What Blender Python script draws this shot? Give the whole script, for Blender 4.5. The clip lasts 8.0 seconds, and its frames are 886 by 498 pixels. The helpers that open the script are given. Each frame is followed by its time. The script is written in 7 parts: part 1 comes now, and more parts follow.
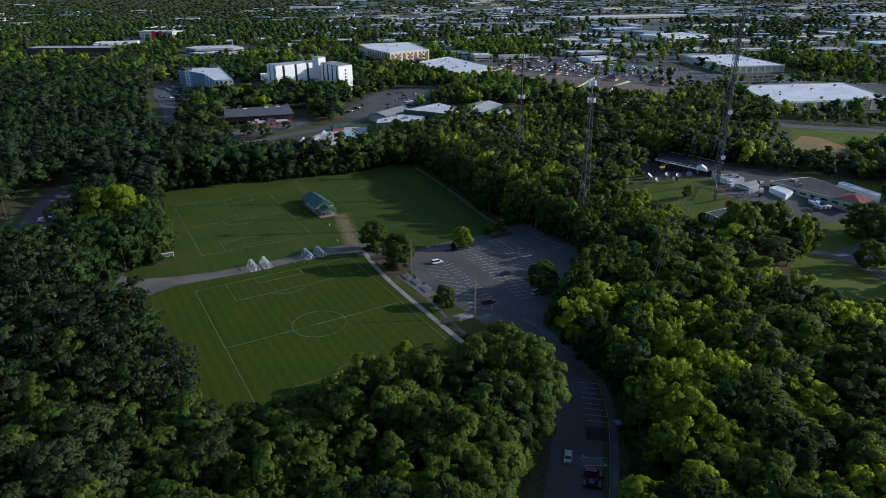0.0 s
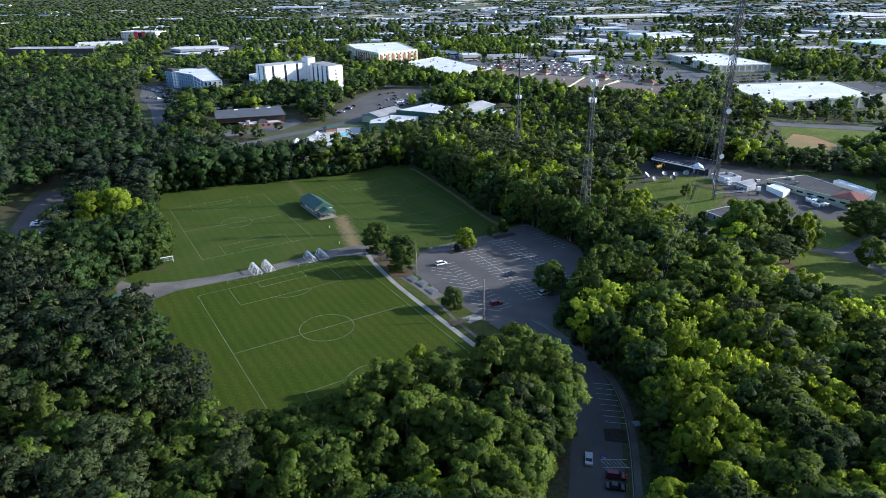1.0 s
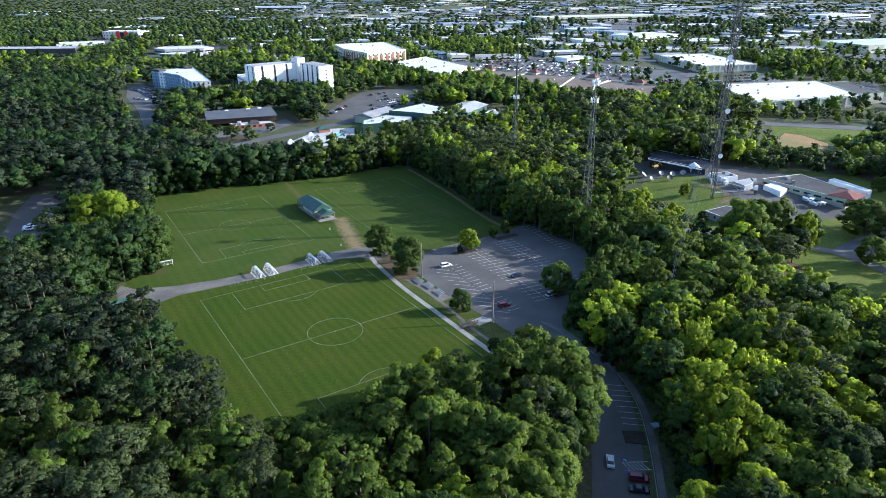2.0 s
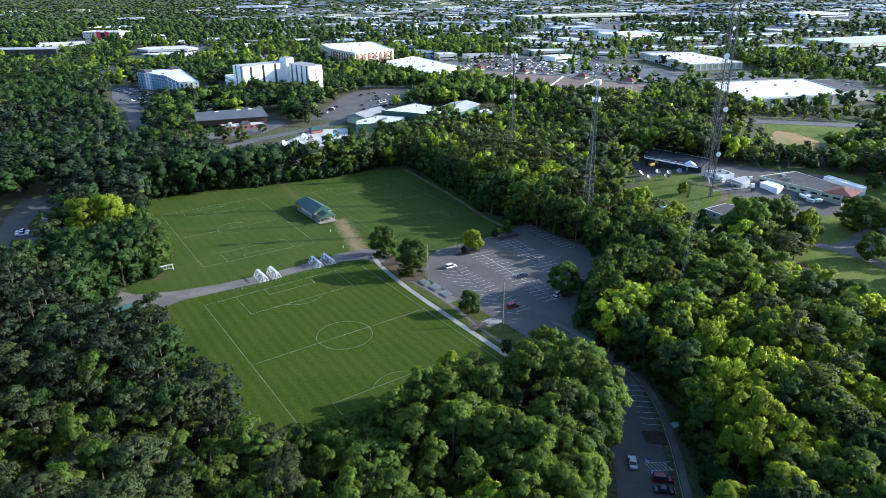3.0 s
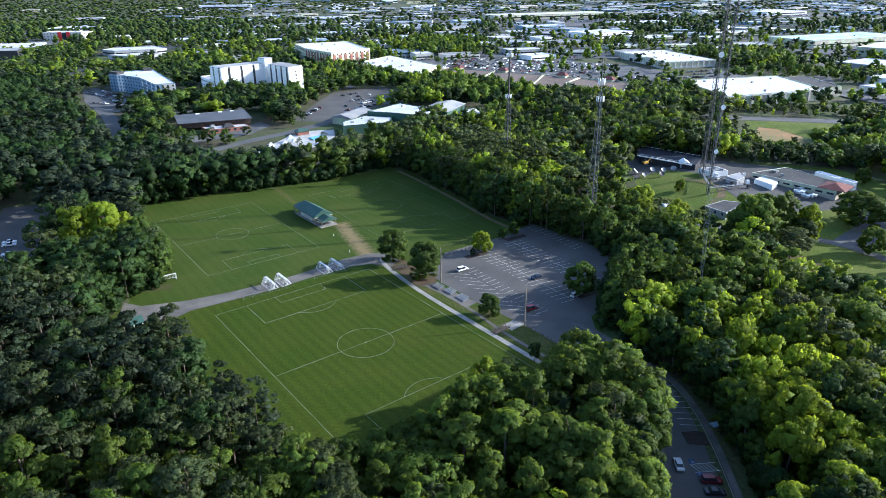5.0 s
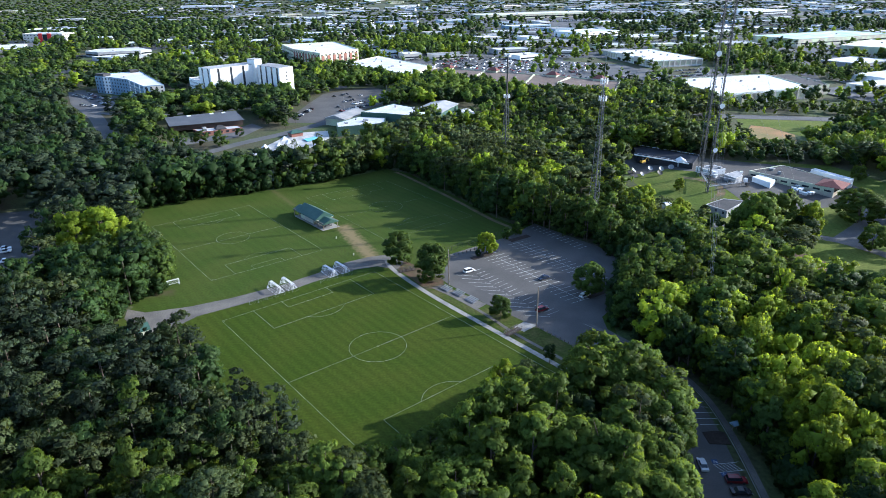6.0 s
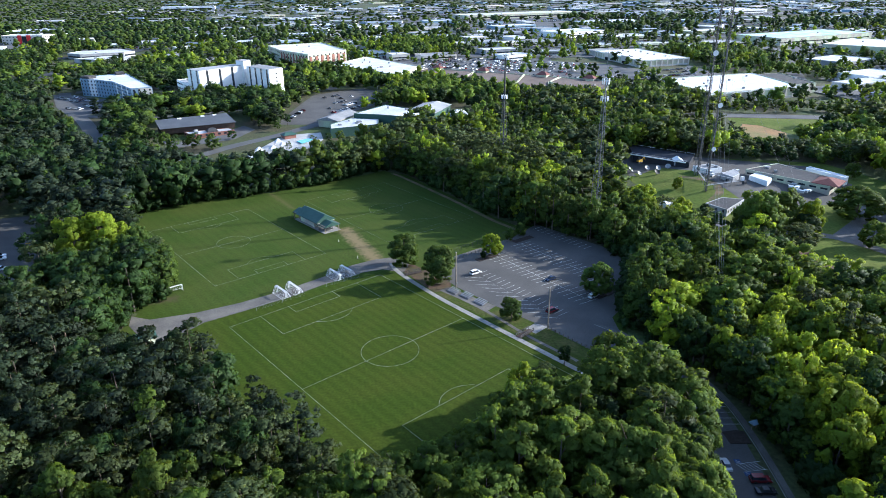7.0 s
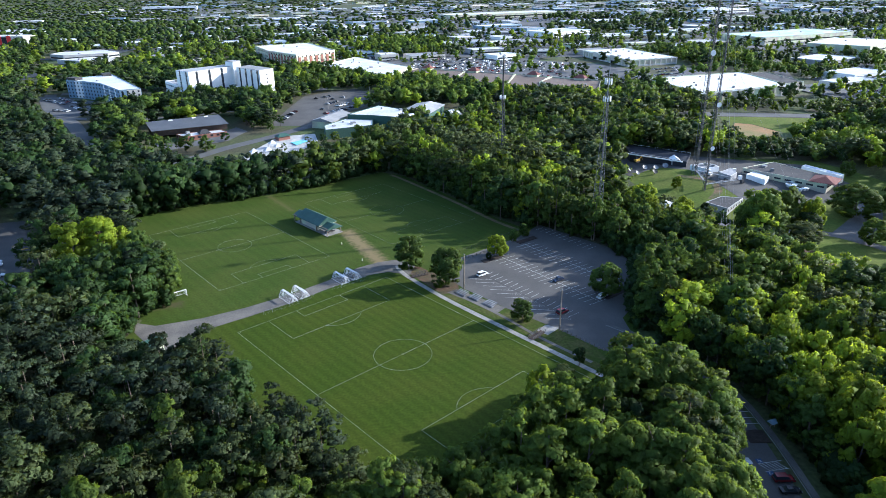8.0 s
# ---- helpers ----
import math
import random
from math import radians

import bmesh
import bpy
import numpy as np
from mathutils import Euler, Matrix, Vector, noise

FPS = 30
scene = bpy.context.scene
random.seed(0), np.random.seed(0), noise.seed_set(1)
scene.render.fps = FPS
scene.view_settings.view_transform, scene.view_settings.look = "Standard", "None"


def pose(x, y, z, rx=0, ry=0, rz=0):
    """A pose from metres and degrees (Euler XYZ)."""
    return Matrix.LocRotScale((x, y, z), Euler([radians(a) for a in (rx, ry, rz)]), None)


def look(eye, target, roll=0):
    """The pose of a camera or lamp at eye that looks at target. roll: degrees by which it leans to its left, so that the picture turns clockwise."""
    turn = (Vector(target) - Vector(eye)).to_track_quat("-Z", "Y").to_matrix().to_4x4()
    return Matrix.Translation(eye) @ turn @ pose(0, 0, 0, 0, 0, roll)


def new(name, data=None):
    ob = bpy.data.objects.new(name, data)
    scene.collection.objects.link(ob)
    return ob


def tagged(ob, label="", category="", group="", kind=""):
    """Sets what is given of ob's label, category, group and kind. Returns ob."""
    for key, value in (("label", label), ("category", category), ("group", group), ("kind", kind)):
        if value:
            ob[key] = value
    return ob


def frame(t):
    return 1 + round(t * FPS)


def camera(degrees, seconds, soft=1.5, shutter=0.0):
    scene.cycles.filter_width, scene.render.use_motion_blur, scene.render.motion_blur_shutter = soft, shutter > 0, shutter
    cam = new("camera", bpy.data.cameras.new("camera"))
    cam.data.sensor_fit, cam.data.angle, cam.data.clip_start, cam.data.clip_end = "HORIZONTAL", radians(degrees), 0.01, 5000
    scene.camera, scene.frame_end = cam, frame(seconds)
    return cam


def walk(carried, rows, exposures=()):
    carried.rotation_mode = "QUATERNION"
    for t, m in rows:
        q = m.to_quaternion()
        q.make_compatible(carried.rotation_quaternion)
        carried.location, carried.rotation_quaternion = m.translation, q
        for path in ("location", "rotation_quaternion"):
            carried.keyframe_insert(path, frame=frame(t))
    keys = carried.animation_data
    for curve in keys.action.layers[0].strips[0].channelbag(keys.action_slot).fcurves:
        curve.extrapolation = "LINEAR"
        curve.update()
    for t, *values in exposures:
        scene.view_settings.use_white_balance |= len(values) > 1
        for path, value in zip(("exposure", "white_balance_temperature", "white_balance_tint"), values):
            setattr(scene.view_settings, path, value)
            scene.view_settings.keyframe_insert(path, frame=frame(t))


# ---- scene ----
import collections

cam = camera(68.7, 8.0, soft=0.7)
PATH = [
    (0, (2.449, -0.465, 107.456), (2.39, 1.384, 106.697), -0.5),
    (0.5, (-1.617, 0.255, 107.453), (-1.652, 2.104, 106.694), -0.4),
    (1, (-5.718, 1.208, 107.45), (-5.729, 3.058, 106.69), -0.5),
    (1.5, (-9.946, 2.196, 107.447), (-9.932, 4.046, 106.687), -0.4),
    (3, (-22.778, 5.283, 107.599), (-22.688, 7.13, 106.836), -0.4),
    (3.5, (-27.05, 6.353, 107.667), (-26.935, 8.198, 106.903), -0.4),
    (4, (-31.345, 7.576, 107.717), (-31.205, 9.419, 106.953), -0.4),
    (4.5, (-35.66, 8.916, 107.795), (-35.495, 10.756, 107.03), -0.4),
    (6, (-48.313, 13.083, 107.961), (-48.077, 14.915, 107.194), -0.5),
    (6.5, (-52.567, 14.504, 108.059), (-52.306, 16.333, 107.292), -0.6),
    (7, (-56.781, 15.946, 108.22), (-56.496, 17.771, 107.453), -0.6),
    (7.5, (-60.967, 17.434, 108.388), (-60.659, 19.255, 107.62), -0.6),
    (8, (-65.096, 18.992, 108.534), (-64.764, 20.808, 107.766), -0.6),
]
walk(cam, [(t, look(eye, target, roll)) for t, eye, target, roll in PATH],
     [(0.0, 0.0, 5400, 12), (0.5, 0.54, 5480, 13), (1.0, 1.04, 5400, 12.5), (1.5, 1.4, 5320, 11), (8.0, 1.4, 5320, 11)])

# ---- world and sun ----
SUN_AZ, SUN_EL = 84.8, 21.8
world = bpy.data.worlds.new("world")
scene.world = world
world.use_nodes = True
wn = world.node_tree
sky = wn.nodes.new("ShaderNodeTexSky")
sky.sky_type = "NISHITA"
sky.sun_disc = False
sky.sun_elevation, sky.sun_rotation = radians(SUN_EL), radians(SUN_AZ)
sky.altitude, sky.dust_density = 100.0, 1.5
wn.nodes["Background"].inputs["Strength"].default_value = 0.13
wn.links.new(sky.outputs["Color"], wn.nodes["Background"].inputs["Color"])
sun = new("sun", bpy.data.lights.new("sun", "SUN"))
sun.data.energy, sun.data.angle, sun.data.color = 3.9, radians(0.45), (1.0, 0.9, 0.74)
az, el = radians(SUN_AZ), radians(SUN_EL)
sun.matrix_world = look((0, 0, 300), (-math.sin(az) * math.cos(el), -math.cos(az) * math.cos(el), 300 - math.sin(el)))


# ---- terrain ----
def smooth(a, lo, hi):
    k = min(1.0, max(0.0, (a - lo) / (hi - lo)))
    return k * k * (3 - 2 * k)


def gz(x, y):
    """Height of the ground: flat playing fields, a low rise behind and to the east."""
    return 45.0 * smooth(y, 3200, 4900) + max(6.0 * smooth(y, 430, 620), 5.0 * smooth(x, 90, 150) * smooth(y, 255, 330))


def inside(x, y, poly):
    hit, j = False, len(poly) - 1
    for i in range(len(poly)):
        (xi, yi), (xj, yj) = poly[i], poly[j]
        if (yi > y) != (yj > y) and x < (xj - xi) * (y - yi) / (yj - yi) + xi:
            hit = not hit
        j = i
    return hit


# ---- materials ----
def material(name, colour, rough=0.8, metal=0.0, vary=0.25, fine=2.0, broad=0.15, bump=0.15, second=None, spec=0.3, rand=0.0):
    """A surface with grain and broad stains at real size; second: a colour that the broad stains reach."""
    m = bpy.data.materials.new(name)
    m.use_nodes = True
    nt = m.node_tree
    n, l = nt.nodes, nt.links
    p = n["Principled BSDF"]
    p.inputs["Roughness"].default_value = rough
    p.inputs["Metallic"].default_value = metal
    p.inputs["Specular IOR Level"].default_value = spec
    pos = n.new("ShaderNodeNewGeometry")
    a, b = n.new("ShaderNodeTexNoise"), n.new("ShaderNodeTexNoise")
    for tex, sc, det in ((a, fine, 4.0), (b, broad, 3.0)):
        tex.inputs["Scale"].default_value = sc
        tex.inputs["Detail"].default_value = det
        l.new(pos.outputs["Position"], tex.inputs["Vector"])
    dark = [c * (1 - vary) for c in colour]
    light = [min(1, c * (1 + vary)) for c in (second or colour)]
    mixb = n.new("ShaderNodeMix")
    mixb.data_type = "RGBA"
    mixb.inputs["A"].default_value = (*colour, 1)
    mixb.inputs["B"].default_value = (*(second or light), 1)
    ramp = n.new("ShaderNodeMapRange")
    ramp.inputs["From Min"].default_value, ramp.inputs["From Max"].default_value = 0.38, 0.64
    l.new(b.outputs["Fac"], ramp.inputs["Value"])
    l.new(ramp.outputs["Result"], mixb.inputs["Factor"])
    grain = n.new("ShaderNodeMapRange")
    grain.inputs["From Min"].default_value, grain.inputs["From Max"].default_value = 0.3, 0.7
    grain.inputs["To Min"].default_value, grain.inputs["To Max"].default_value = 1 - vary, 1 + vary
    l.new(a.outputs["Fac"], grain.inputs["Value"])
    mul = n.new("ShaderNodeVectorMath")
    mul.operation = "SCALE"
    l.new(mixb.outputs["Result"], mul.inputs[0])
    if rand:
        info = n.new("ShaderNodeObjectInfo")
        r = n.new("ShaderNodeMapRange")
        r.inputs["To Min"].default_value, r.inputs["To Max"].default_value = 1 - rand, 1 + rand
        l.new(info.outputs["Random"], r.inputs["Value"])
        mm = n.new("ShaderNodeMath")
        mm.operation = "MULTIPLY"
        l.new(r.outputs["Result"], mm.inputs[0])
        l.new(grain.outputs["Result"], mm.inputs[1])
        l.new(mm.outputs["Value"], mul.inputs["Scale"])
    else:
        l.new(grain.outputs["Result"], mul.inputs["Scale"])
    l.new(mul.outputs["Vector"], p.inputs["Base Color"])
    if bump:
        bp = n.new("ShaderNodeBump")
        bp.inputs["Strength"].default_value = bump
        bp.inputs["Distance"].default_value = 0.05
        l.new(a.outputs["Fac"], bp.inputs["Height"])
        l.new(bp.outputs["Normal"], p.inputs["Normal"])
    return m


def leaf_material(name, colour, warm, translucent=0.35):
    """Leaves: each clump of leaves a little different, whole crowns differing over some metres."""
    m = bpy.data.materials.new(name)
    m.use_nodes = True
    n, l = m.node_tree.nodes, m.node_tree.links
    p = n["Principled BSDF"]
    p.inputs["Roughness"].default_value = 0.6
    p.inputs["Specular IOR Level"].default_value = 0.14
    geo = n.new("ShaderNodeNewGeometry")
    tex = n.new("ShaderNodeTexNoise")
    tex.inputs["Scale"].default_value, tex.inputs["Detail"].default_value = 0.09, 2.0
    l.new(geo.outputs["Position"], tex.inputs["Vector"])
    r1 = n.new("ShaderNodeMapRange")
    r1.inputs["From Min"].default_value, r1.inputs["From Max"].default_value = 0.36, 0.66
    l.new(tex.outputs["Fac"], r1.inputs["Value"])
    mix = n.new("ShaderNodeMix")
    mix.data_type = "RGBA"
    mix.inputs["A"].default_value, mix.inputs["B"].default_value = (*colour, 1), (*warm, 1)
    l.new(r1.outputs["Result"], mix.inputs["Factor"])
    r2 = n.new("ShaderNodeMapRange")
    r2.inputs["To Min"].default_value, r2.inputs["To Max"].default_value = 0.84, 1.16
    l.new(geo.outputs["Random Per Island"], r2.inputs["Value"])
    info = n.new("ShaderNodeObjectInfo")
    r3 = n.new("ShaderNodeMapRange")
    r3.inputs["To Min"].default_value, r3.inputs["To Max"].default_value = 0.75, 1.25
    l.new(info.outputs["Random"], r3.inputs["Value"])
    mm = n.new("ShaderNodeMath")
    mm.operation = "MULTIPLY"
    l.new(r2.outputs["Result"], mm.inputs[0])
    l.new(r3.outputs["Result"], mm.inputs[1])
    spray = n.new("ShaderNodeTexNoise")
    spray.inputs["Scale"].default_value, spray.inputs["Detail"].default_value = 0.55, 3.0
    l.new(geo.outputs["Position"], spray.inputs["Vector"])
    r4 = n.new("ShaderNodeMapRange")
    r4.inputs["From Min"].default_value, r4.inputs["From Max"].default_value = 0.3, 0.7
    r4.inputs["To Min"].default_value, r4.inputs["To Max"].default_value = 0.74, 1.26
    l.new(spray.outputs["Fac"], r4.inputs["Value"])
    tone = n.new("ShaderNodeAttribute")
    tone.attribute_name = "tone"
    own = n.new("ShaderNodeMath")
    own.operation = "MULTIPLY_ADD"
    l.new(tone.outputs["Fac"], own.inputs[0])
    l.new(mm.outputs["Value"], own.inputs[1])
    l.new(mm.outputs["Value"], own.inputs[2])
    m2 = n.new("ShaderNodeMath")
    m2.operation = "MULTIPLY"
    l.new(own.outputs["Value"], m2.inputs[0])
    l.new(r4.outputs["Result"], m2.inputs[1])
    sc = n.new("ShaderNodeVectorMath")
    sc.operation = "SCALE"
    l.new(mix.outputs["Result"], sc.inputs[0])
    l.new(m2.outputs["Value"], sc.inputs["Scale"])
    l.new(sc.outputs["Vector"], p.inputs["Base Color"])
    tr = n.new("ShaderNodeBsdfTranslucent")
    tint = n.new("ShaderNodeVectorMath")
    tint.operation = "MULTIPLY"
    tint.inputs[1].default_value = (1.45, 1.3, 0.6)
    l.new(sc.outputs["Vector"], tint.inputs[0])
    l.new(tint.outputs["Vector"], tr.inputs["Color"])
    mx = n.new("ShaderNodeMixShader")
    mx.inputs["Fac"].default_value = translucent
    l.new(p.outputs["BSDF"], mx.inputs[1])
    l.new(tr.outputs["BSDF"], mx.inputs[2])
    l.new(mx.outputs["Shader"], n["Material Output"].inputs["Surface"])
    return m


def worn(m, colour, start, end, half, soft):
    """Bare worn ground along the line from start to end, breaking up towards its sides."""
    n, l = m.node_tree.nodes, m.node_tree.links
    p = n["Principled BSDF"]
    old = p.inputs["Base Color"].links[0].from_socket
    geo, mp, sep, tex = n.new("ShaderNodeNewGeometry"), n.new("ShaderNodeMapping"), n.new("ShaderNodeSeparateXYZ"), n.new("ShaderNodeTexNoise")
    mp.vector_type = "TEXTURE"
    mp.inputs["Location"].default_value = (*start, 0)
    mp.inputs["Rotation"].default_value = (0, 0, math.atan2(end[1] - start[1], end[0] - start[0]))
    l.new(geo.outputs["Position"], mp.inputs["Vector"])
    l.new(mp.outputs["Vector"], sep.inputs["Vector"])
    tex.inputs["Scale"].default_value, tex.inputs["Detail"].default_value = 0.55, 5.0
    l.new(geo.outputs["Position"], tex.inputs["Vector"])

    def calc(op, x, y):
        k = n.new("ShaderNodeMath")
        k.operation = op
        for i, v in enumerate((x, y)):
            if v is None:
                continue
            if isinstance(v, (int, float)):
                k.inputs[i].default_value = v
            else:
                l.new(v, k.inputs[i])
        return k.outputs["Value"]
    ln = math.hypot(end[0] - start[0], end[1] - start[1])
    across = calc("ABSOLUTE", sep.outputs["Y"], None)
    along = calc("SUBTRACT", calc("ABSOLUTE", calc("SUBTRACT", sep.outputs["X"], ln / 2), None), ln / 2 - half)
    dist = calc("ADD", calc("MAXIMUM", across, along), calc("MULTIPLY", calc("SUBTRACT", tex.outputs["Fac"], 0.5), soft * 2.6))
    r = n.new("ShaderNodeMapRange")
    r.interpolation_type = "SMOOTHSTEP"
    r.inputs["From Min"].default_value, r.inputs["From Max"].default_value = half + soft, half - soft
    r.inputs["To Max"].default_value = 0.85
    l.new(dist, r.inputs["Value"])
    mix = n.new("ShaderNodeMix")
    mix.data_type = "RGBA"
    l.new(r.outputs["Result"], mix.inputs["Factor"])
    l.new(old, mix.inputs["A"])
    mix.inputs["B"].default_value = (*colour, 1)
    l.new(mix.outputs["Result"], p.inputs["Base Color"])


def turf_material(name, a, b, angle, width, contrast):
    """Mown turf: bands of two greens along one direction, over patchy growth."""
    m = material(name, a, 0.9, vary=0.2, fine=1.3, broad=0.05, bump=0.3, second=b, spec=0.08)
    n, l = m.node_tree.nodes, m.node_tree.links
    p = n["Principled BSDF"]
    old = p.inputs["Base Color"].links[0].from_socket
    geo = n.new("ShaderNodeNewGeometry")
    rot = n.new("ShaderNodeVectorRotate")
    rot.rotation_type = "Z_AXIS"
    rot.inputs["Angle"].default_value = angle
    l.new(geo.outputs["Position"], rot.inputs["Vector"])
    wave = n.new("ShaderNodeTexWave")
    wave.inputs["Scale"].default_value = 0.314 / width
    wave.inputs["Distortion"].default_value = 2.0
    wave.inputs["Detail Scale"].default_value = 0.3
    l.new(rot.outputs["Vector"], wave.inputs["Vector"])
    r = n.new("ShaderNodeMapRange")
    r.inputs["To Min"].default_value, r.inputs["To Max"].default_value = 1 - contrast, 1 + contrast
    l.new(wave.outputs["Fac"], r.inputs["Value"])
    sc = n.new("ShaderNodeVectorMath")
    sc.operation = "SCALE"
    l.new(old, sc.inputs[0])
    l.new(r.outputs["Result"], sc.inputs["Scale"])
    l.new(sc.outputs["Vector"], p.inputs["Base Color"])
    return m


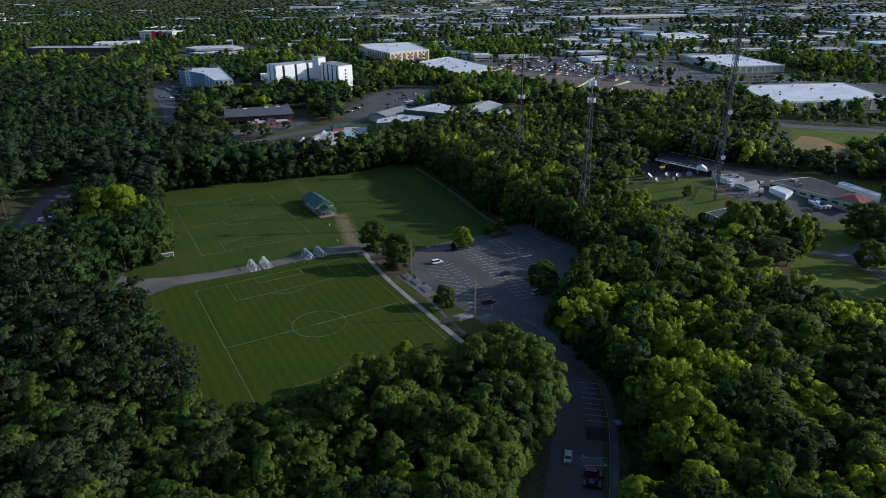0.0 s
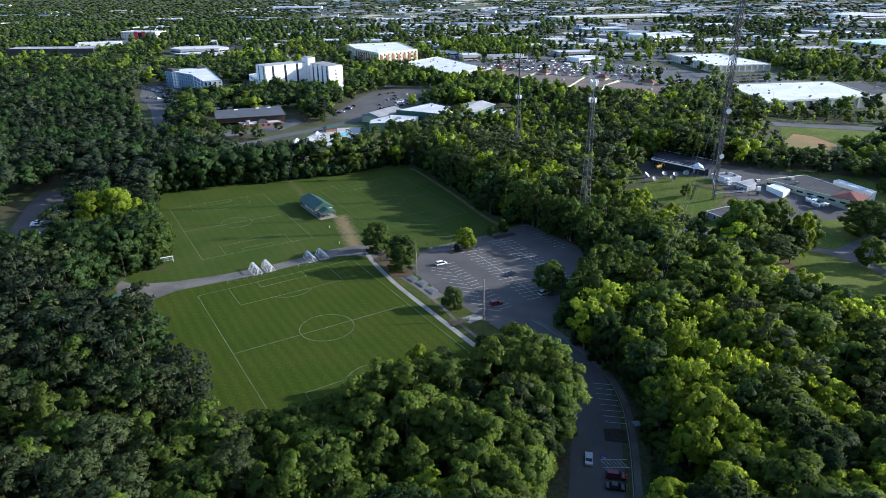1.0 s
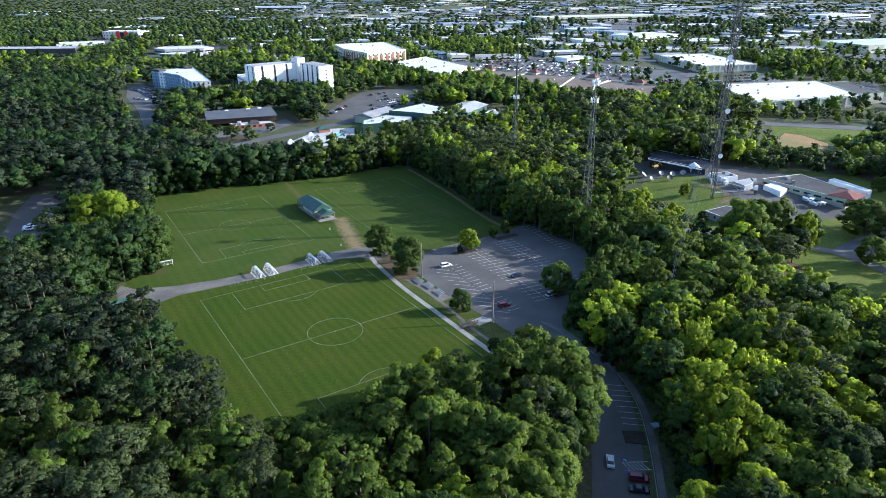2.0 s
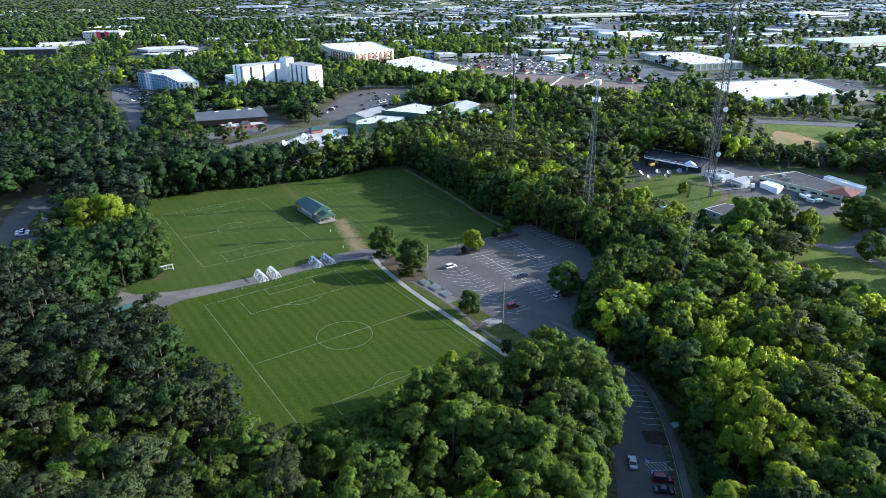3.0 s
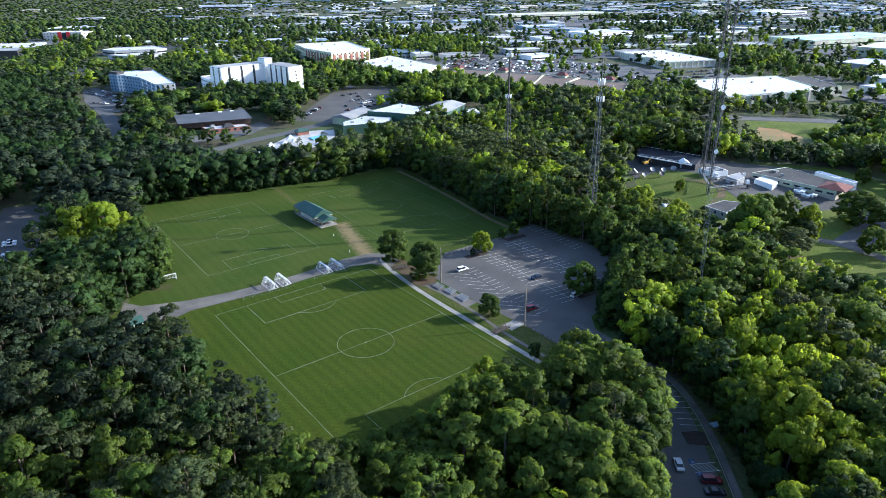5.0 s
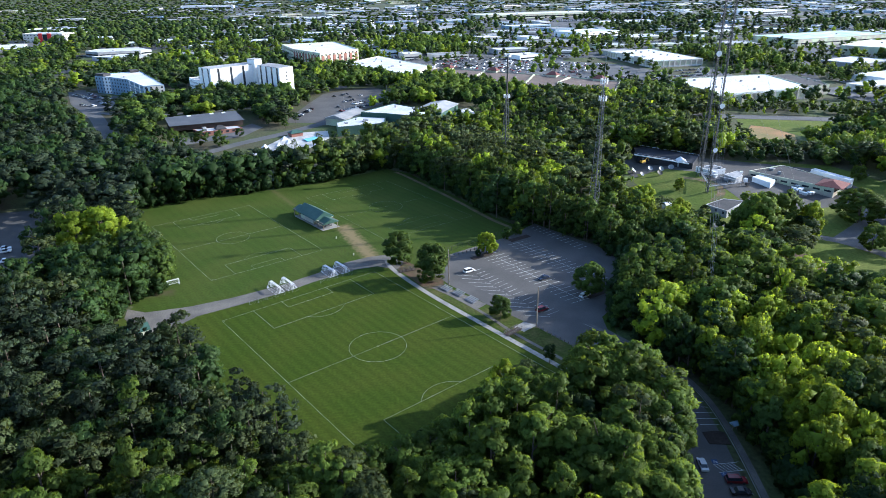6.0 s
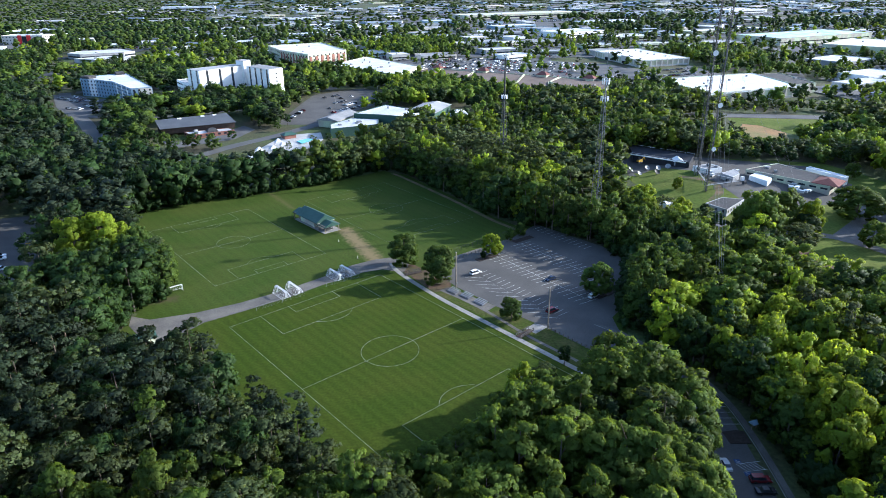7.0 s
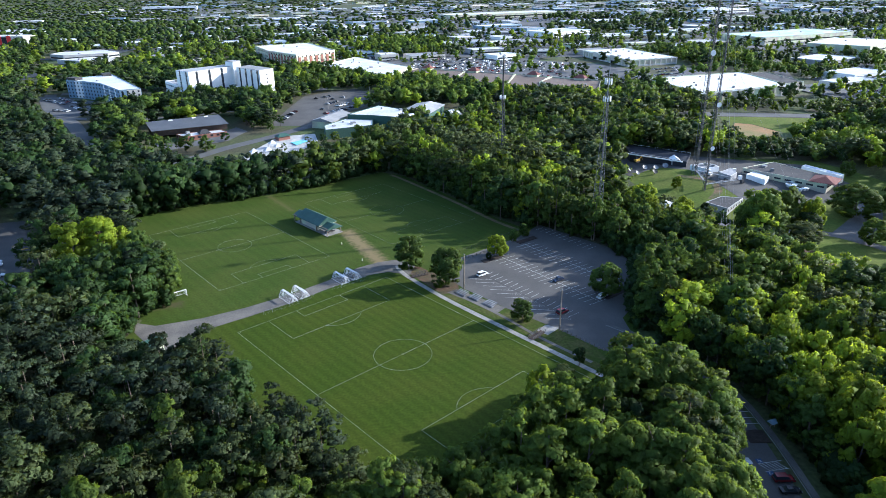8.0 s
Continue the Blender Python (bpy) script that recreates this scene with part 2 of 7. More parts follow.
M = {
    "soil": material("forest_floor", (0.055, 0.05, 0.025), 0.95, vary=0.4, fine=0.8, broad=0.03, second=(0.055, 0.08, 0.022)),
    "turf": turf_material("mown_turf", (0.0335, 0.0545, 0.0045), (0.043, 0.059, 0.006), radians(-32.3), 3.4, 0.08),
    "turf_far": turf_material("worn_turf", (0.038, 0.062, 0.0085), (0.05, 0.069, 0.0115), radians(-31), 4.2, 0.045),
    "lawn": material("rough_lawn", (0.082, 0.115, 0.02), 0.95, vary=0.25, fine=0.9, broad=0.06, bump=0.3, spec=0.08, second=(0.115, 0.135, 0.03)),
    "verge": material("dull_verge_grass", (0.046, 0.064, 0.012), 0.95, vary=0.3, fine=1.2, broad=0.15, bump=0.3, spec=0.08, second=(0.075, 0.075, 0.025)),
    "asphalt": material("asphalt", (0.07, 0.067, 0.063), 0.85, vary=0.2, fine=3.0, broad=0.08, second=(0.092, 0.087, 0.081)),
    "road": material("road_asphalt", (0.078, 0.079, 0.083), 0.85, vary=0.15, fine=2.0, broad=0.05, second=(0.11, 0.109, 0.106)),
    "gravel": material("gravel", (0.088, 0.083, 0.076), 0.95, vary=0.3, fine=4.0, broad=0.12, bump=0.5, second=(0.14, 0.128, 0.112)),
    "concrete": material("concrete", (0.2, 0.193, 0.18), 0.85, vary=0.2, fine=2.0, broad=0.25, second=(0.28, 0.268, 0.248)),
    "pool_deck": material("bleached_concrete", (0.34, 0.335, 0.32), 0.8, vary=0.16, fine=1.5, broad=0.2, second=(0.45, 0.44, 0.42)),
    "dirt": material("bare_dirt", (0.15, 0.1, 0.055), 0.95, vary=0.3, fine=1.2, broad=0.18, second=(0.075, 0.085, 0.026)),
    "sign_blue": material("blue_road_paint", (0.02, 0.05, 0.13), 0.7, vary=0.15, bump=0.0),
    "needle_litter": material("brown_needle_litter", (0.085, 0.052, 0.03), 0.95, vary=0.3, fine=1.5, broad=0.2, second=(0.06, 0.055, 0.022)),
    "mulch": material("dark_mulch", (0.03, 0.022, 0.017), 0.95, vary=0.35, fine=2.0, broad=0.3),
    "paint": material("line_paint", (0.4, 0.4, 0.38), 0.8, vary=0.4, fine=1.5, broad=0.3, bump=0.0),
    "turfline": material("turf_line_chalk", (0.12, 0.15, 0.085), 0.9, vary=0.35, fine=1.2, broad=0.15, bump=0.0, second=(0.21, 0.23, 0.165)),
    "roof_white": material("white_roof_membrane", (0.5, 0.51, 0.53), 0.6, vary=0.12, fine=0.5, broad=0.06, bump=0.05, second=(0.62, 0.62, 0.63), rand=0.15),
    "roof_grey": material("grey_roof", (0.24, 0.245, 0.25), 0.8, vary=0.12, fine=0.6, broad=0.06, bump=0.1, second=(0.32, 0.32, 0.32), rand=0.2),
    "roof_dark": material("dark_roof", (0.042, 0.042, 0.045), 0.9, vary=0.2, fine=0.8, broad=0.1, second=(0.058, 0.056, 0.055)),
    "roof_bluegrey": material("blue_grey_metal_roof", (0.07, 0.076, 0.086), 0.65, vary=0.12, fine=0.8, broad=0.1, second=(0.09, 0.096, 0.106)),
    "roof_slate": material("blue_black_metal_roof", (0.022, 0.024, 0.032), 0.6, vary=0.15, fine=0.8, broad=0.1, second=(0.03, 0.032, 0.04)),
    "roof_brown": material("brown_gravel_roof", (0.12, 0.088, 0.07), 0.9, vary=0.12, fine=0.8, broad=0.05, second=(0.15, 0.115, 0.095)),
    "roof_red": material("red_shingle_roof", (0.15, 0.06, 0.05), 0.85, vary=0.2, fine=2.0, broad=0.2),
    "roof_teal": material("pale_teal_roof", (0.3, 0.5, 0.55), 0.6, vary=0.1, fine=0.6, broad=0.05, bump=0.05, second=(0.55, 0.62, 0.64)),
    "roof_green": material("green_standing_seam", (0.034, 0.078, 0.06), 0.5, vary=0.1, fine=1.0, broad=0.2, bump=0.05, second=(0.045, 0.092, 0.073)),
    "wall_white": material("white_wall_panel", (0.74, 0.745, 0.74), 0.6, vary=0.05, fine=0.6, broad=0.08, bump=0.03, second=(0.8, 0.8, 0.79)),
    "wall_tan": material("tan_masonry", (0.42, 0.37, 0.31), 0.85, vary=0.1, fine=1.5, broad=0.1, second=(0.5, 0.56, 0.38), rand=0.2),
    "wall_cream": material("cream_render", (0.55, 0.51, 0.45), 0.8, vary=0.06, fine=1.0, broad=0.1, second=(0.6, 0.56, 0.5)),
    "wall_grey": material("grey_wall", (0.34, 0.34, 0.34), 0.8, vary=0.1, fine=1.2, broad=0.1, second=(0.42, 0.42, 0.42), rand=0.25),
    "wall_blue": material("pale_blue_siding", (0.2, 0.29, 0.38), 0.7, vary=0.06, fine=1.0, broad=0.1, second=(0.25, 0.34, 0.42)),
    "wall_green": material("dark_green_siding", (0.04, 0.085, 0.065), 0.7, vary=0.1, fine=1.0, broad=0.1),
    "brick": material("red_brick", (0.22, 0.095, 0.07), 0.85, vary=0.2, fine=2.5, broad=0.15, second=(0.26, 0.13, 0.1)),
    "red": material("red_panel", (0.6, 0.035, 0.03), 0.5, vary=0.08, broad=0.2),
    "glass": material("dark_window_glass", (0.02, 0.025, 0.032), 0.12, vary=0.1, bump=0.0, spec=0.6),
    "steel": material("galvanised_steel", (0.24, 0.245, 0.25), 0.5, metal=0.5, vary=0.15, fine=1.0, broad=0.2, bump=0.0),
    "tower_steel": material("weathered_tower_steel", (0.075, 0.077, 0.08), 0.6, metal=0.2, vary=0.2, fine=1.0, broad=0.2, bump=0.0),
    "lattice_steel": material("weathered_galvanised_lattice", (0.13, 0.133, 0.135), 0.55, metal=0.3, vary=0.2, fine=1.0, broad=0.2, bump=0.0),
    "dark_steel": material("weathered_dark_steel", (0.06, 0.058, 0.055), 0.6, metal=0.3, vary=0.2, bump=0.0),
    "yellow": material("yellow_kerb_paint", (0.5, 0.3, 0.04), 0.7, vary=0.2, bump=0.0),
    "tower_red": material("red_tower_paint", (0.3, 0.05, 0.035), 0.6, vary=0.2, bump=0.0),
    "white_metal": material("white_painted_metal", (0.75, 0.75, 0.75), 0.45, vary=0.06, bump=0.0),
    "net": material("white_netting", (0.7, 0.71, 0.72), 0.8, vary=0.06, bump=0.0),
    "wood": material("weathered_timber", (0.2, 0.16, 0.12), 0.85, vary=0.25, fine=3.0, broad=0.4),
    "dark_wood": material("dark_stained_timber", (0.05, 0.035, 0.028), 0.85, vary=0.3, fine=3.0, broad=0.4),
    "aluminium": material("bench_aluminium", (0.33, 0.335, 0.345), 0.5, metal=0.5, vary=0.08, bump=0.0),
    "rubber": material("tyre_rubber", (0.02, 0.02, 0.02), 0.85, bump=0.0),
    "bark": material("bark", (0.1, 0.08, 0.06), 0.95, vary=0.35, fine=3.0, broad=0.5, bump=0.4),
    "pool": material("pool_water", (0.12, 0.42, 0.5), 0.08, vary=0.08, broad=0.4, bump=0.05, spec=0.6),
    "straw": material("dry_grass", (0.27, 0.155, 0.065), 0.95, vary=0.2, fine=0.8, broad=0.04, second=(0.14, 0.14, 0.045)),
    "leaf": leaf_material("broad_leaves", (0.082, 0.132, 0.024), (0.112, 0.16, 0.028), 0.56),
    "leaf_mid": leaf_material("deep_green_leaves", (0.064, 0.108, 0.023), (0.085, 0.13, 0.027), 0.54),
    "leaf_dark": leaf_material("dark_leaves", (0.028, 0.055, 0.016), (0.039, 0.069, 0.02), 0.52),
    "leaf_bright": leaf_material("young_leaves", (0.168, 0.236, 0.021), (0.2, 0.26, 0.023), 0.6),
    "needle": leaf_material("pine_needles", (0.057, 0.08, 0.031), (0.071, 0.094, 0.036), 0.44),
    # darker copy of the needles, for pines that stand in shade
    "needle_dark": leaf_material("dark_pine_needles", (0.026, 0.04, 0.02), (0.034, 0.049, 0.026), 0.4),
}
worn(M["turf_far"], (0.2, 0.15, 0.08), (-59, 307), (-44.5, 262), 3.0, 2.6)
worn(M["turf_far"], (0.085, 0.085, 0.028), (-84, 341), (-98, 370), 1.2, 1.6)
worn(M["turf_far"], (0.07, 0.06, 0.03), (-130, 243), (-121, 244), 2.2, 2.0)
for nm, c in (("car_white", (0.78, 0.78, 0.78)), ("car_silver", (0.42, 0.43, 0.44)), ("car_black", (0.012, 0.012, 0.014)),
              ("car_red", (0.13, 0.012, 0.014)), ("car_blue", (0.012, 0.02, 0.05)), ("car_grey", (0.12, 0.125, 0.13))):
    M[nm] = material(nm, c, 0.25, vary=0.03, bump=0.0, spec=0.5)


# ---- building blocks ----
class Geo:
    """Vertices and faces of one mesh."""

    def __init__(self):
        self.v, self.f = [], []

    def add(self, verts, faces):
        k = len(self.v)
        self.v += [tuple(p) for p in verts]
        self.f += [tuple(k + i for i in q) for q in faces]
        return self

    def prism(self, poly, z0, z1):
        n = len(poly)
        if sum(poly[i][0] * poly[(i + 1) % n][1] - poly[(i + 1) % n][0] * poly[i][1] for i in range(n)) < 0:
            poly = poly[::-1]
        verts = [(x, y, z0) for x, y in poly] + [(x, y, z1) for x, y in poly]
        faces = [tuple(range(n - 1, -1, -1)), tuple(range(n, 2 * n))]
        faces += [(i, (i + 1) % n, n + (i + 1) % n, n + i) for i in range(n)]
        return self.add(verts, faces)

    def box(self, x, y, z, sx, sy, h, rot=0.0):
        c, s = math.cos(rot), math.sin(rot)
        pts = [(x + c * a * sx / 2 - s * b * sy / 2, y + s * a * sx / 2 + c * b * sy / 2) for a, b in ((-1, -1), (1, -1), (1, 1), (-1, 1))]
        return self.prism(pts, z, z + h)

    def tube(self, p, q, r0, r1=None, n=5):
        p, q = Vector(p), Vector(q)
        r1 = r0 if r1 is None else r1
        d = (q - p).normalized()
        a = d.orthogonal().normalized()
        b = d.cross(a)
        ring = [(math.cos(2 * math.pi * i / n), math.sin(2 * math.pi * i / n)) for i in range(n)]
        verts = [p + a * (c * r0) + b * (s * r0) for c, s in ring] + [q + a * (c * r1) + b * (s * r1) for c, s in ring]
        faces = [(i, (i + 1) % n, n + (i + 1) % n, n + i) for i in range(n)] + [tuple(range(n - 1, -1, -1)), tuple(range(n, 2 * n))]
        return self.add(verts, faces)

    def gable(self, x, y, z, sx, sy, h, rot=0.0, t=0.18, hip=0.0):
        """A ridged roof along sx, with thickness."""
        c, s = math.cos(rot), math.sin(rot)
        loc = lambda a, b, e: (x + c * a - s * b, y + s * a + c * b, z + e)
        k = sx / 2 - hip
        top = [loc(-sx / 2, -sy / 2, 0), loc(sx / 2, -sy / 2, 0), loc(sx / 2, sy / 2, 0), loc(-sx / 2, sy / 2, 0), loc(-k, 0, h), loc(k, 0, h)]
        verts = top + [(a, b, e - t) for a, b, e in top]
        faces = [(0, 1, 5, 4), (2, 3, 4, 5), (6, 10, 11, 7), (8, 11, 10, 9), (0, 6, 7, 1), (2, 8, 9, 3), (1, 7, 8, 2), (3, 9, 6, 0)]
        faces += [(1, 2, 5), (3, 0, 4)]
        return self.add(verts, faces)

    def mesh(self, name, mat):
        me = bpy.data.meshes.new(name)
        me.from_pydata(self.v, [], self.f)
        me.materials.append(mat)
        me.update()
        return me


def thing(name, x, y, z, rot=0.0, label="", category="", group="", kind=""):
    ob = new(name)
    ob.matrix_basis = pose(x, y, z, 0, 0, math.degrees(rot))
    ob.empty_display_size = 0.5
    return tagged(ob, label, category, group, kind)


def part(name, geo, mat, parent, label=""):
    ob = new(name, geo if isinstance(geo, bpy.types.Mesh) else geo.mesh(name, mat))
    ob.parent = parent
    return tagged(ob, label)


def single(name, geo, mat, label="", category="", kind="", group=""):
    return tagged(new(name, geo.mesh(name, mat)), label, category, group, kind)


def drape(name, poly, mat, off, label="", category="", step=12.0, thick=0.0):
    """A sheet over the terrain with the outline poly."""
    bm = bmesh.new()
    bm.faces.new([bm.verts.new((x, y, 0)) for x, y in poly])
    xs, ys = [p[0] for p in poly], [p[1] for p in poly]
    if max(ys) > 255 and (max(ys) > 430 or max(xs) > 90):
        for axis, lo, hi in ((0, min(xs), max(xs)), (1, min(ys), max(ys))):
            k = math.ceil(lo / step) * step
            while k < hi:
                co = (k, 0, 0) if axis == 0 else (0, k, 0)
                no = (1, 0, 0) if axis == 0 else (0, 1, 0)
                bmesh.ops.bisect_plane(bm, geom=bm.verts[:] + bm.edges[:] + bm.faces[:], plane_co=co, plane_no=no)
                k += step
    bm.normal_update()
    if bm.faces[:] and sum(f.normal.z for f in bm.faces) < 0:
        bmesh.ops.reverse_faces(bm, faces=bm.faces[:])
    for v in bm.verts:
        v.co.z = gz(v.co.x, v.co.y) + off
    me = bpy.data.meshes.new(name)
    bm.to_mesh(me)
    bm.free()
    me.materials.append(mat)
    return tagged(new(name, me), label, category, "", "structure")


def ribbon(pts, width):
    """The outline of a road of that width along pts."""
    left, right = [], []
    for i, (x, y) in enumerate(pts):
        x0, y0 = pts[max(0, i - 1)]
        x1, y1 = pts[min(len(pts) - 1, i + 1)]
        k = math.hypot(x1 - x0, y1 - y0)
        nx, ny = -(y1 - y0) / k * width / 2, (x1 - x0) / k * width / 2
        left.append((x + nx, y + ny))
        right.append((x - nx, y - ny))
    return left + right[::-1]


def curve_pts(pts, n=6):
    """Points on a smooth line through pts."""
    out = []
    for i in range(len(pts) - 1):
        p0, p1, p2, p3 = pts[max(0, i - 1)], pts[i], pts[i + 1], pts[min(len(pts) - 1, i + 2)]
        for k in range(n):
            t = k / n
            out.append(tuple(0.5 * (2 * b + (c - a) * t + (2 * a - 5 * b + 4 * c - d) * t * t + (3 * b - a - 3 * c + d) * t ** 3)
                             for a, b, c, d in zip(p0, p1, p2, p3)))
    return out + [pts[-1]]


# ---- ground ----
def ground():
    xs = sorted({*range(-720, 721, 12), *(s * k for s in (-1, 1) for k in (800, 1000, 1400, 2000, 3000, 4500, 7000))})
    ys = sorted({*range(-96, 997, 12), -4000, -2000, -1000, -400, -200, 1100, 1300, 1700, 2300, *range(3000, 5200, 100), 6000, 8000})
    g = Geo()
    g.v = [(x, y, gz(x, y)) for y in ys for x in xs]
    w = len(xs)
    g.f = [(j * w + i, j * w + i + 1, (j + 1) * w + i + 1, (j + 1) * w + i) for j in range(len(ys) - 1) for i in range(w - 1)]
    return single("ground", g, M["soil"], "leaf litter and rough grass under the woods", "ground", "structure")


ground()

# ---- playing fields ----
U, V = Vector((0.845, 0.535)), Vector((-0.535, 0.845))
LOT0, LW, LE = Vector((-6.5, 244.4)), Vector((0.458, -0.889)), Vector((0.889, 0.458))


def lot(a, b):
    """A place in the car park: a metres towards the entrance, b metres to the east of the middle kerb."""
    p = LOT0 + LW * a + LE * b
    return (p.x, p.y)


drape("near_field", [(-137, 222), (-118, 214), (-98, 230), (-70, 243), (-44, 255), (-36, 250), (-14, 207.5), (6.5, 174), (13, 163), (2, 142),
                     (-57, 112), (-78, 138), (-100, 168), (-122, 198)], M["turf"], 0.03, "mown green soccer turf with faint mowing stripes", "sports field")
drape("far_field", [(-136, 236), (-127, 231), (-98, 238), (-68, 255), (-47, 266), (-40, 268), (-14, 263.5), (15, 279), (22, 290), (13, 307), (0, 340), (-22, 388), (-33, 402),
                    (-67, 386), (-100, 371), (-138, 362), (-168, 344), (-140, 275), (-130, 256)], M["turf_far"], 0.03, "mown green soccer turf with worn patches", "sports field")


def strip(g, p, q, w=0.16, z=0.06, cap=True):
    p, q = Vector(p), Vector(q)
    d = (q - p).normalized()
    n = Vector((-d.y, d.x)) * (w / 2)
    k = d * (w / 2 if cap else 0.0)
    pts = [p - k + n, p - k - n, q + k - n, q + k + n]
    g.prism([(a.x, a.y) for a in pts], z - 0.02, z)


def arc(g, c, r, a0, a1, w=0.16, z=0.06):
    n = max(6, int(abs(a1 - a0) / 0.13))
    for i in range(n):
        s, t = a0 + (a1 - a0) * i / n, a0 + (a1 - a0) * (i + 1) / n
        strip(g, (c[0] + r * math.cos(s), c[1] + r * math.sin(s)), (c[0] + r * math.cos(t), c[1] + r * math.sin(t)), w, z)


def pitch(cx, cy, hw, hl, turn, r, box, label, goal_box=True, w=0.13):
    """Markings of a soccer pitch: half width hw, half length hl, circle r, box (half width, depth)."""
    base = thing("field_markings", cx, cy, 0, turn, label, "field markings")
    g = Geo()
    for s in (-1, 1):
        strip(g, (s * hw, -hl), (s * hw, hl), w)
    part("touchline", g, M["turfline"], base)
    g = Geo()
    for s in (-1, 1):
        strip(g, (-hw, s * hl), (hw, s * hl), w)
    part("goal_line", g, M["turfline"], base)
    g = Geo()
    strip(g, (-hw, 0), (hw, 0), w)
    part("halfway_line", g, M["turfline"], base)
    g = Geo()
    arc(g, (0, 0), r, 0, 2 * math.pi, w)
    arc(g, (0, 0), 0.2, 0, 2 * math.pi, 0.2)
    part("centre_circle", g, M["turfline"], base)
    for s in (-1, 1):
        g = Geo()
        bw, bd = box
        strip(g, (-bw, s * (hl - bd)), (bw, s * (hl - bd)), w)
        for k in (-1, 1):
            strip(g, (k * bw, s * hl), (k * bw, s * (hl - bd)), w)
        half = math.acos(min(0.95, (bd * 0.333) / r))
        mid = -s * math.pi / 2
        arc(g, (0, s * (hl - bd * 0.667)), r, mid - half, mid + half, w)
        part("penalty_area", g, M["turfline"], base)
        if goal_box:
            g = Geo()
            gw, gd = bw * 0.4545, bd / 3
            strip(g, (-gw, s * (hl - gd)), (gw, s * (hl - gd)), w)
            for k in (-1, 1):
                strip(g, (k * gw, s * hl), (k * gw, s * (hl - gd)), w)
            part("goal_area", g, M["turfline"], base)
    g = Geo()
    for sx in (-1, 1):
        for sy in (-1, 1):
            a0 = {(1, 1): math.pi, (-1, 1): 1.5 * math.pi, (-1, -1): 0.0, (1, -1): 0.5 * math.pi}[(sx, sy)]
            arc(g, (sx * hw, sy * hl), 0.91, a0, a0 + math.pi / 2, w)
    part("corner_arc", g, M["turfline"], base)
    return base


TURN = math.atan2(0.531, 0.847)
pitch(-46.3, 193.7, 31.5, 48.6, TURN, 9.15, (20.1, 16.4), "white chalk lines of a full-size soccer pitch on turf")
pitch(-108.1, 298.6, 24.5, 39.1, math.atan2(0.515, 0.857), 7.3, (14.6, 11.5), "faded white lines of a smaller soccer pitch")
pitch(-36.8, 332.1, 25.5, 39.0, math.atan2(0.5, 0.866), 8.6, (16, 12.0), "very faint lines of a soccer pitch in tree shade", w=0.075)

# ---- tracks, walks and the car park ----
drape("gravel_track", [(-134, 232), (-127, 228.5), (-112, 231), (-98, 236), (-82, 244), (-68, 253.4), (-56, 263), (-47, 267), (-40, 268), (-32, 262), (-36, 252),
                       (-44, 256.5), (-52, 255), (-68, 246), (-82, 236.5), (-96, 229), (-108, 223), (-113, 217), (-119, 208), (-127, 216), (-133, 225)],
      M["gravel"], 0.06, "grey gravel service track between the fields", "track")
drape("field_edge_path", ribbon(curve_pts([(-28, 397), (-22, 386), (-1, 339.6), (12.3, 306.5), (21.7, 289)], 6), 2.2), M["dirt"], 0.06, "narrow worn dirt path at the wood's edge", "path")
walk_line = curve_pts([(-40, 262), (-37.6, 251.8), (-26, 228.5), (-12.2, 205.7), (6.9, 175), (14, 164)], 6)
g = Geo()
for i in range(len(walk_line) - 1):
    (x0, y0), (x1, y1) = walk_line[i], walk_line[i + 1]
    k = max(1, int(math.hypot(x1 - x0, y1 - y0) / 2.0))
    for j in range(k):
        s, t = j / k, (j + 0.965) / k
        strip(g, (x0 + (x1 - x0) * s, y0 + (y1 - y0) * s), (x0 + (x1 - x0) * t, y0 + (y1 - y0) * t), 1.9, 0.09, False)
single("concrete_walk", g, M["concrete"], "pale concrete walk of square slabs beside the field", "walkway", "structure")
drape("tree_bed", [(-40, 262), (-33, 262), (-19, 240), (-19.8, 233), (-26.5, 232)], M["needle_litter"], 0.05, "brown mulch bed round the shade trees", "planting bed")
drape("verge", [(-26, 231), (-20.5, 231.5), (-9, 213), (-4, 216), (5, 201), (0, 195), (12, 176), (20, 165), (13, 168), (8, 176), (-8.5, 204)], M["verge"], 0.05, "rough grass verge beside the walk", "grass")
second = curve_pts([(-20, 229), (-10, 213), (-1, 195), (9.8, 177.5)], 5)
drape("footpath", ribbon(second, 1.3), M["gravel"], 0.08, "narrow concrete footpath along the verge", "path")
drape("verge_lawn", [lot(24, -12.6), lot(42, -10), lot(62, -8.6), lot(70, -12), lot(52, -17), lot(36, -19)], M["verge"], 0.06, "rough grass under the young tree", "grass")
LOT_EDGE = [lot(-19, -6), lot(-21, 34), lot(-28, 58), lot(10, 61), lot(28, 56), lot(42, 46), lot(50, 30), lot(55, 14), lot(62, 9), lot(76, 9), lot(74, -4), lot(64, -8), lot(47, -9), lot(42, -9.8), lot(24, -12.4),
            lot(3, -14), lot(-8, -13)]
drape("car_park", LOT_EDGE, M["asphalt"], 0.07, "worn grey asphalt car park with painted stalls", "car park")
road_line = curve_pts([(24, 190), (29, 181), (33, 170), (34.5, 157), (33.5, 143), (30.5, 128), (27, 112), (22, 90), (16, 60), (10, 20)], 5)
drape("park_road", ribbon(road_line, 12.5), M["asphalt"], 0.065, "shaded asphalt park road with stalls along one side", "road")
side = curve_pts([(24.5, 198), (30, 190), (37, 178), (41.5, 166), (43, 157), (43.0, 147), (41.2, 134), (38.6, 121), (35, 106), (29, 85), (20, 50)], 5)
drape("road_walk", ribbon(side, 1.7), M["gravel"], 0.1, "pale worn walk along the park road", "walkway")
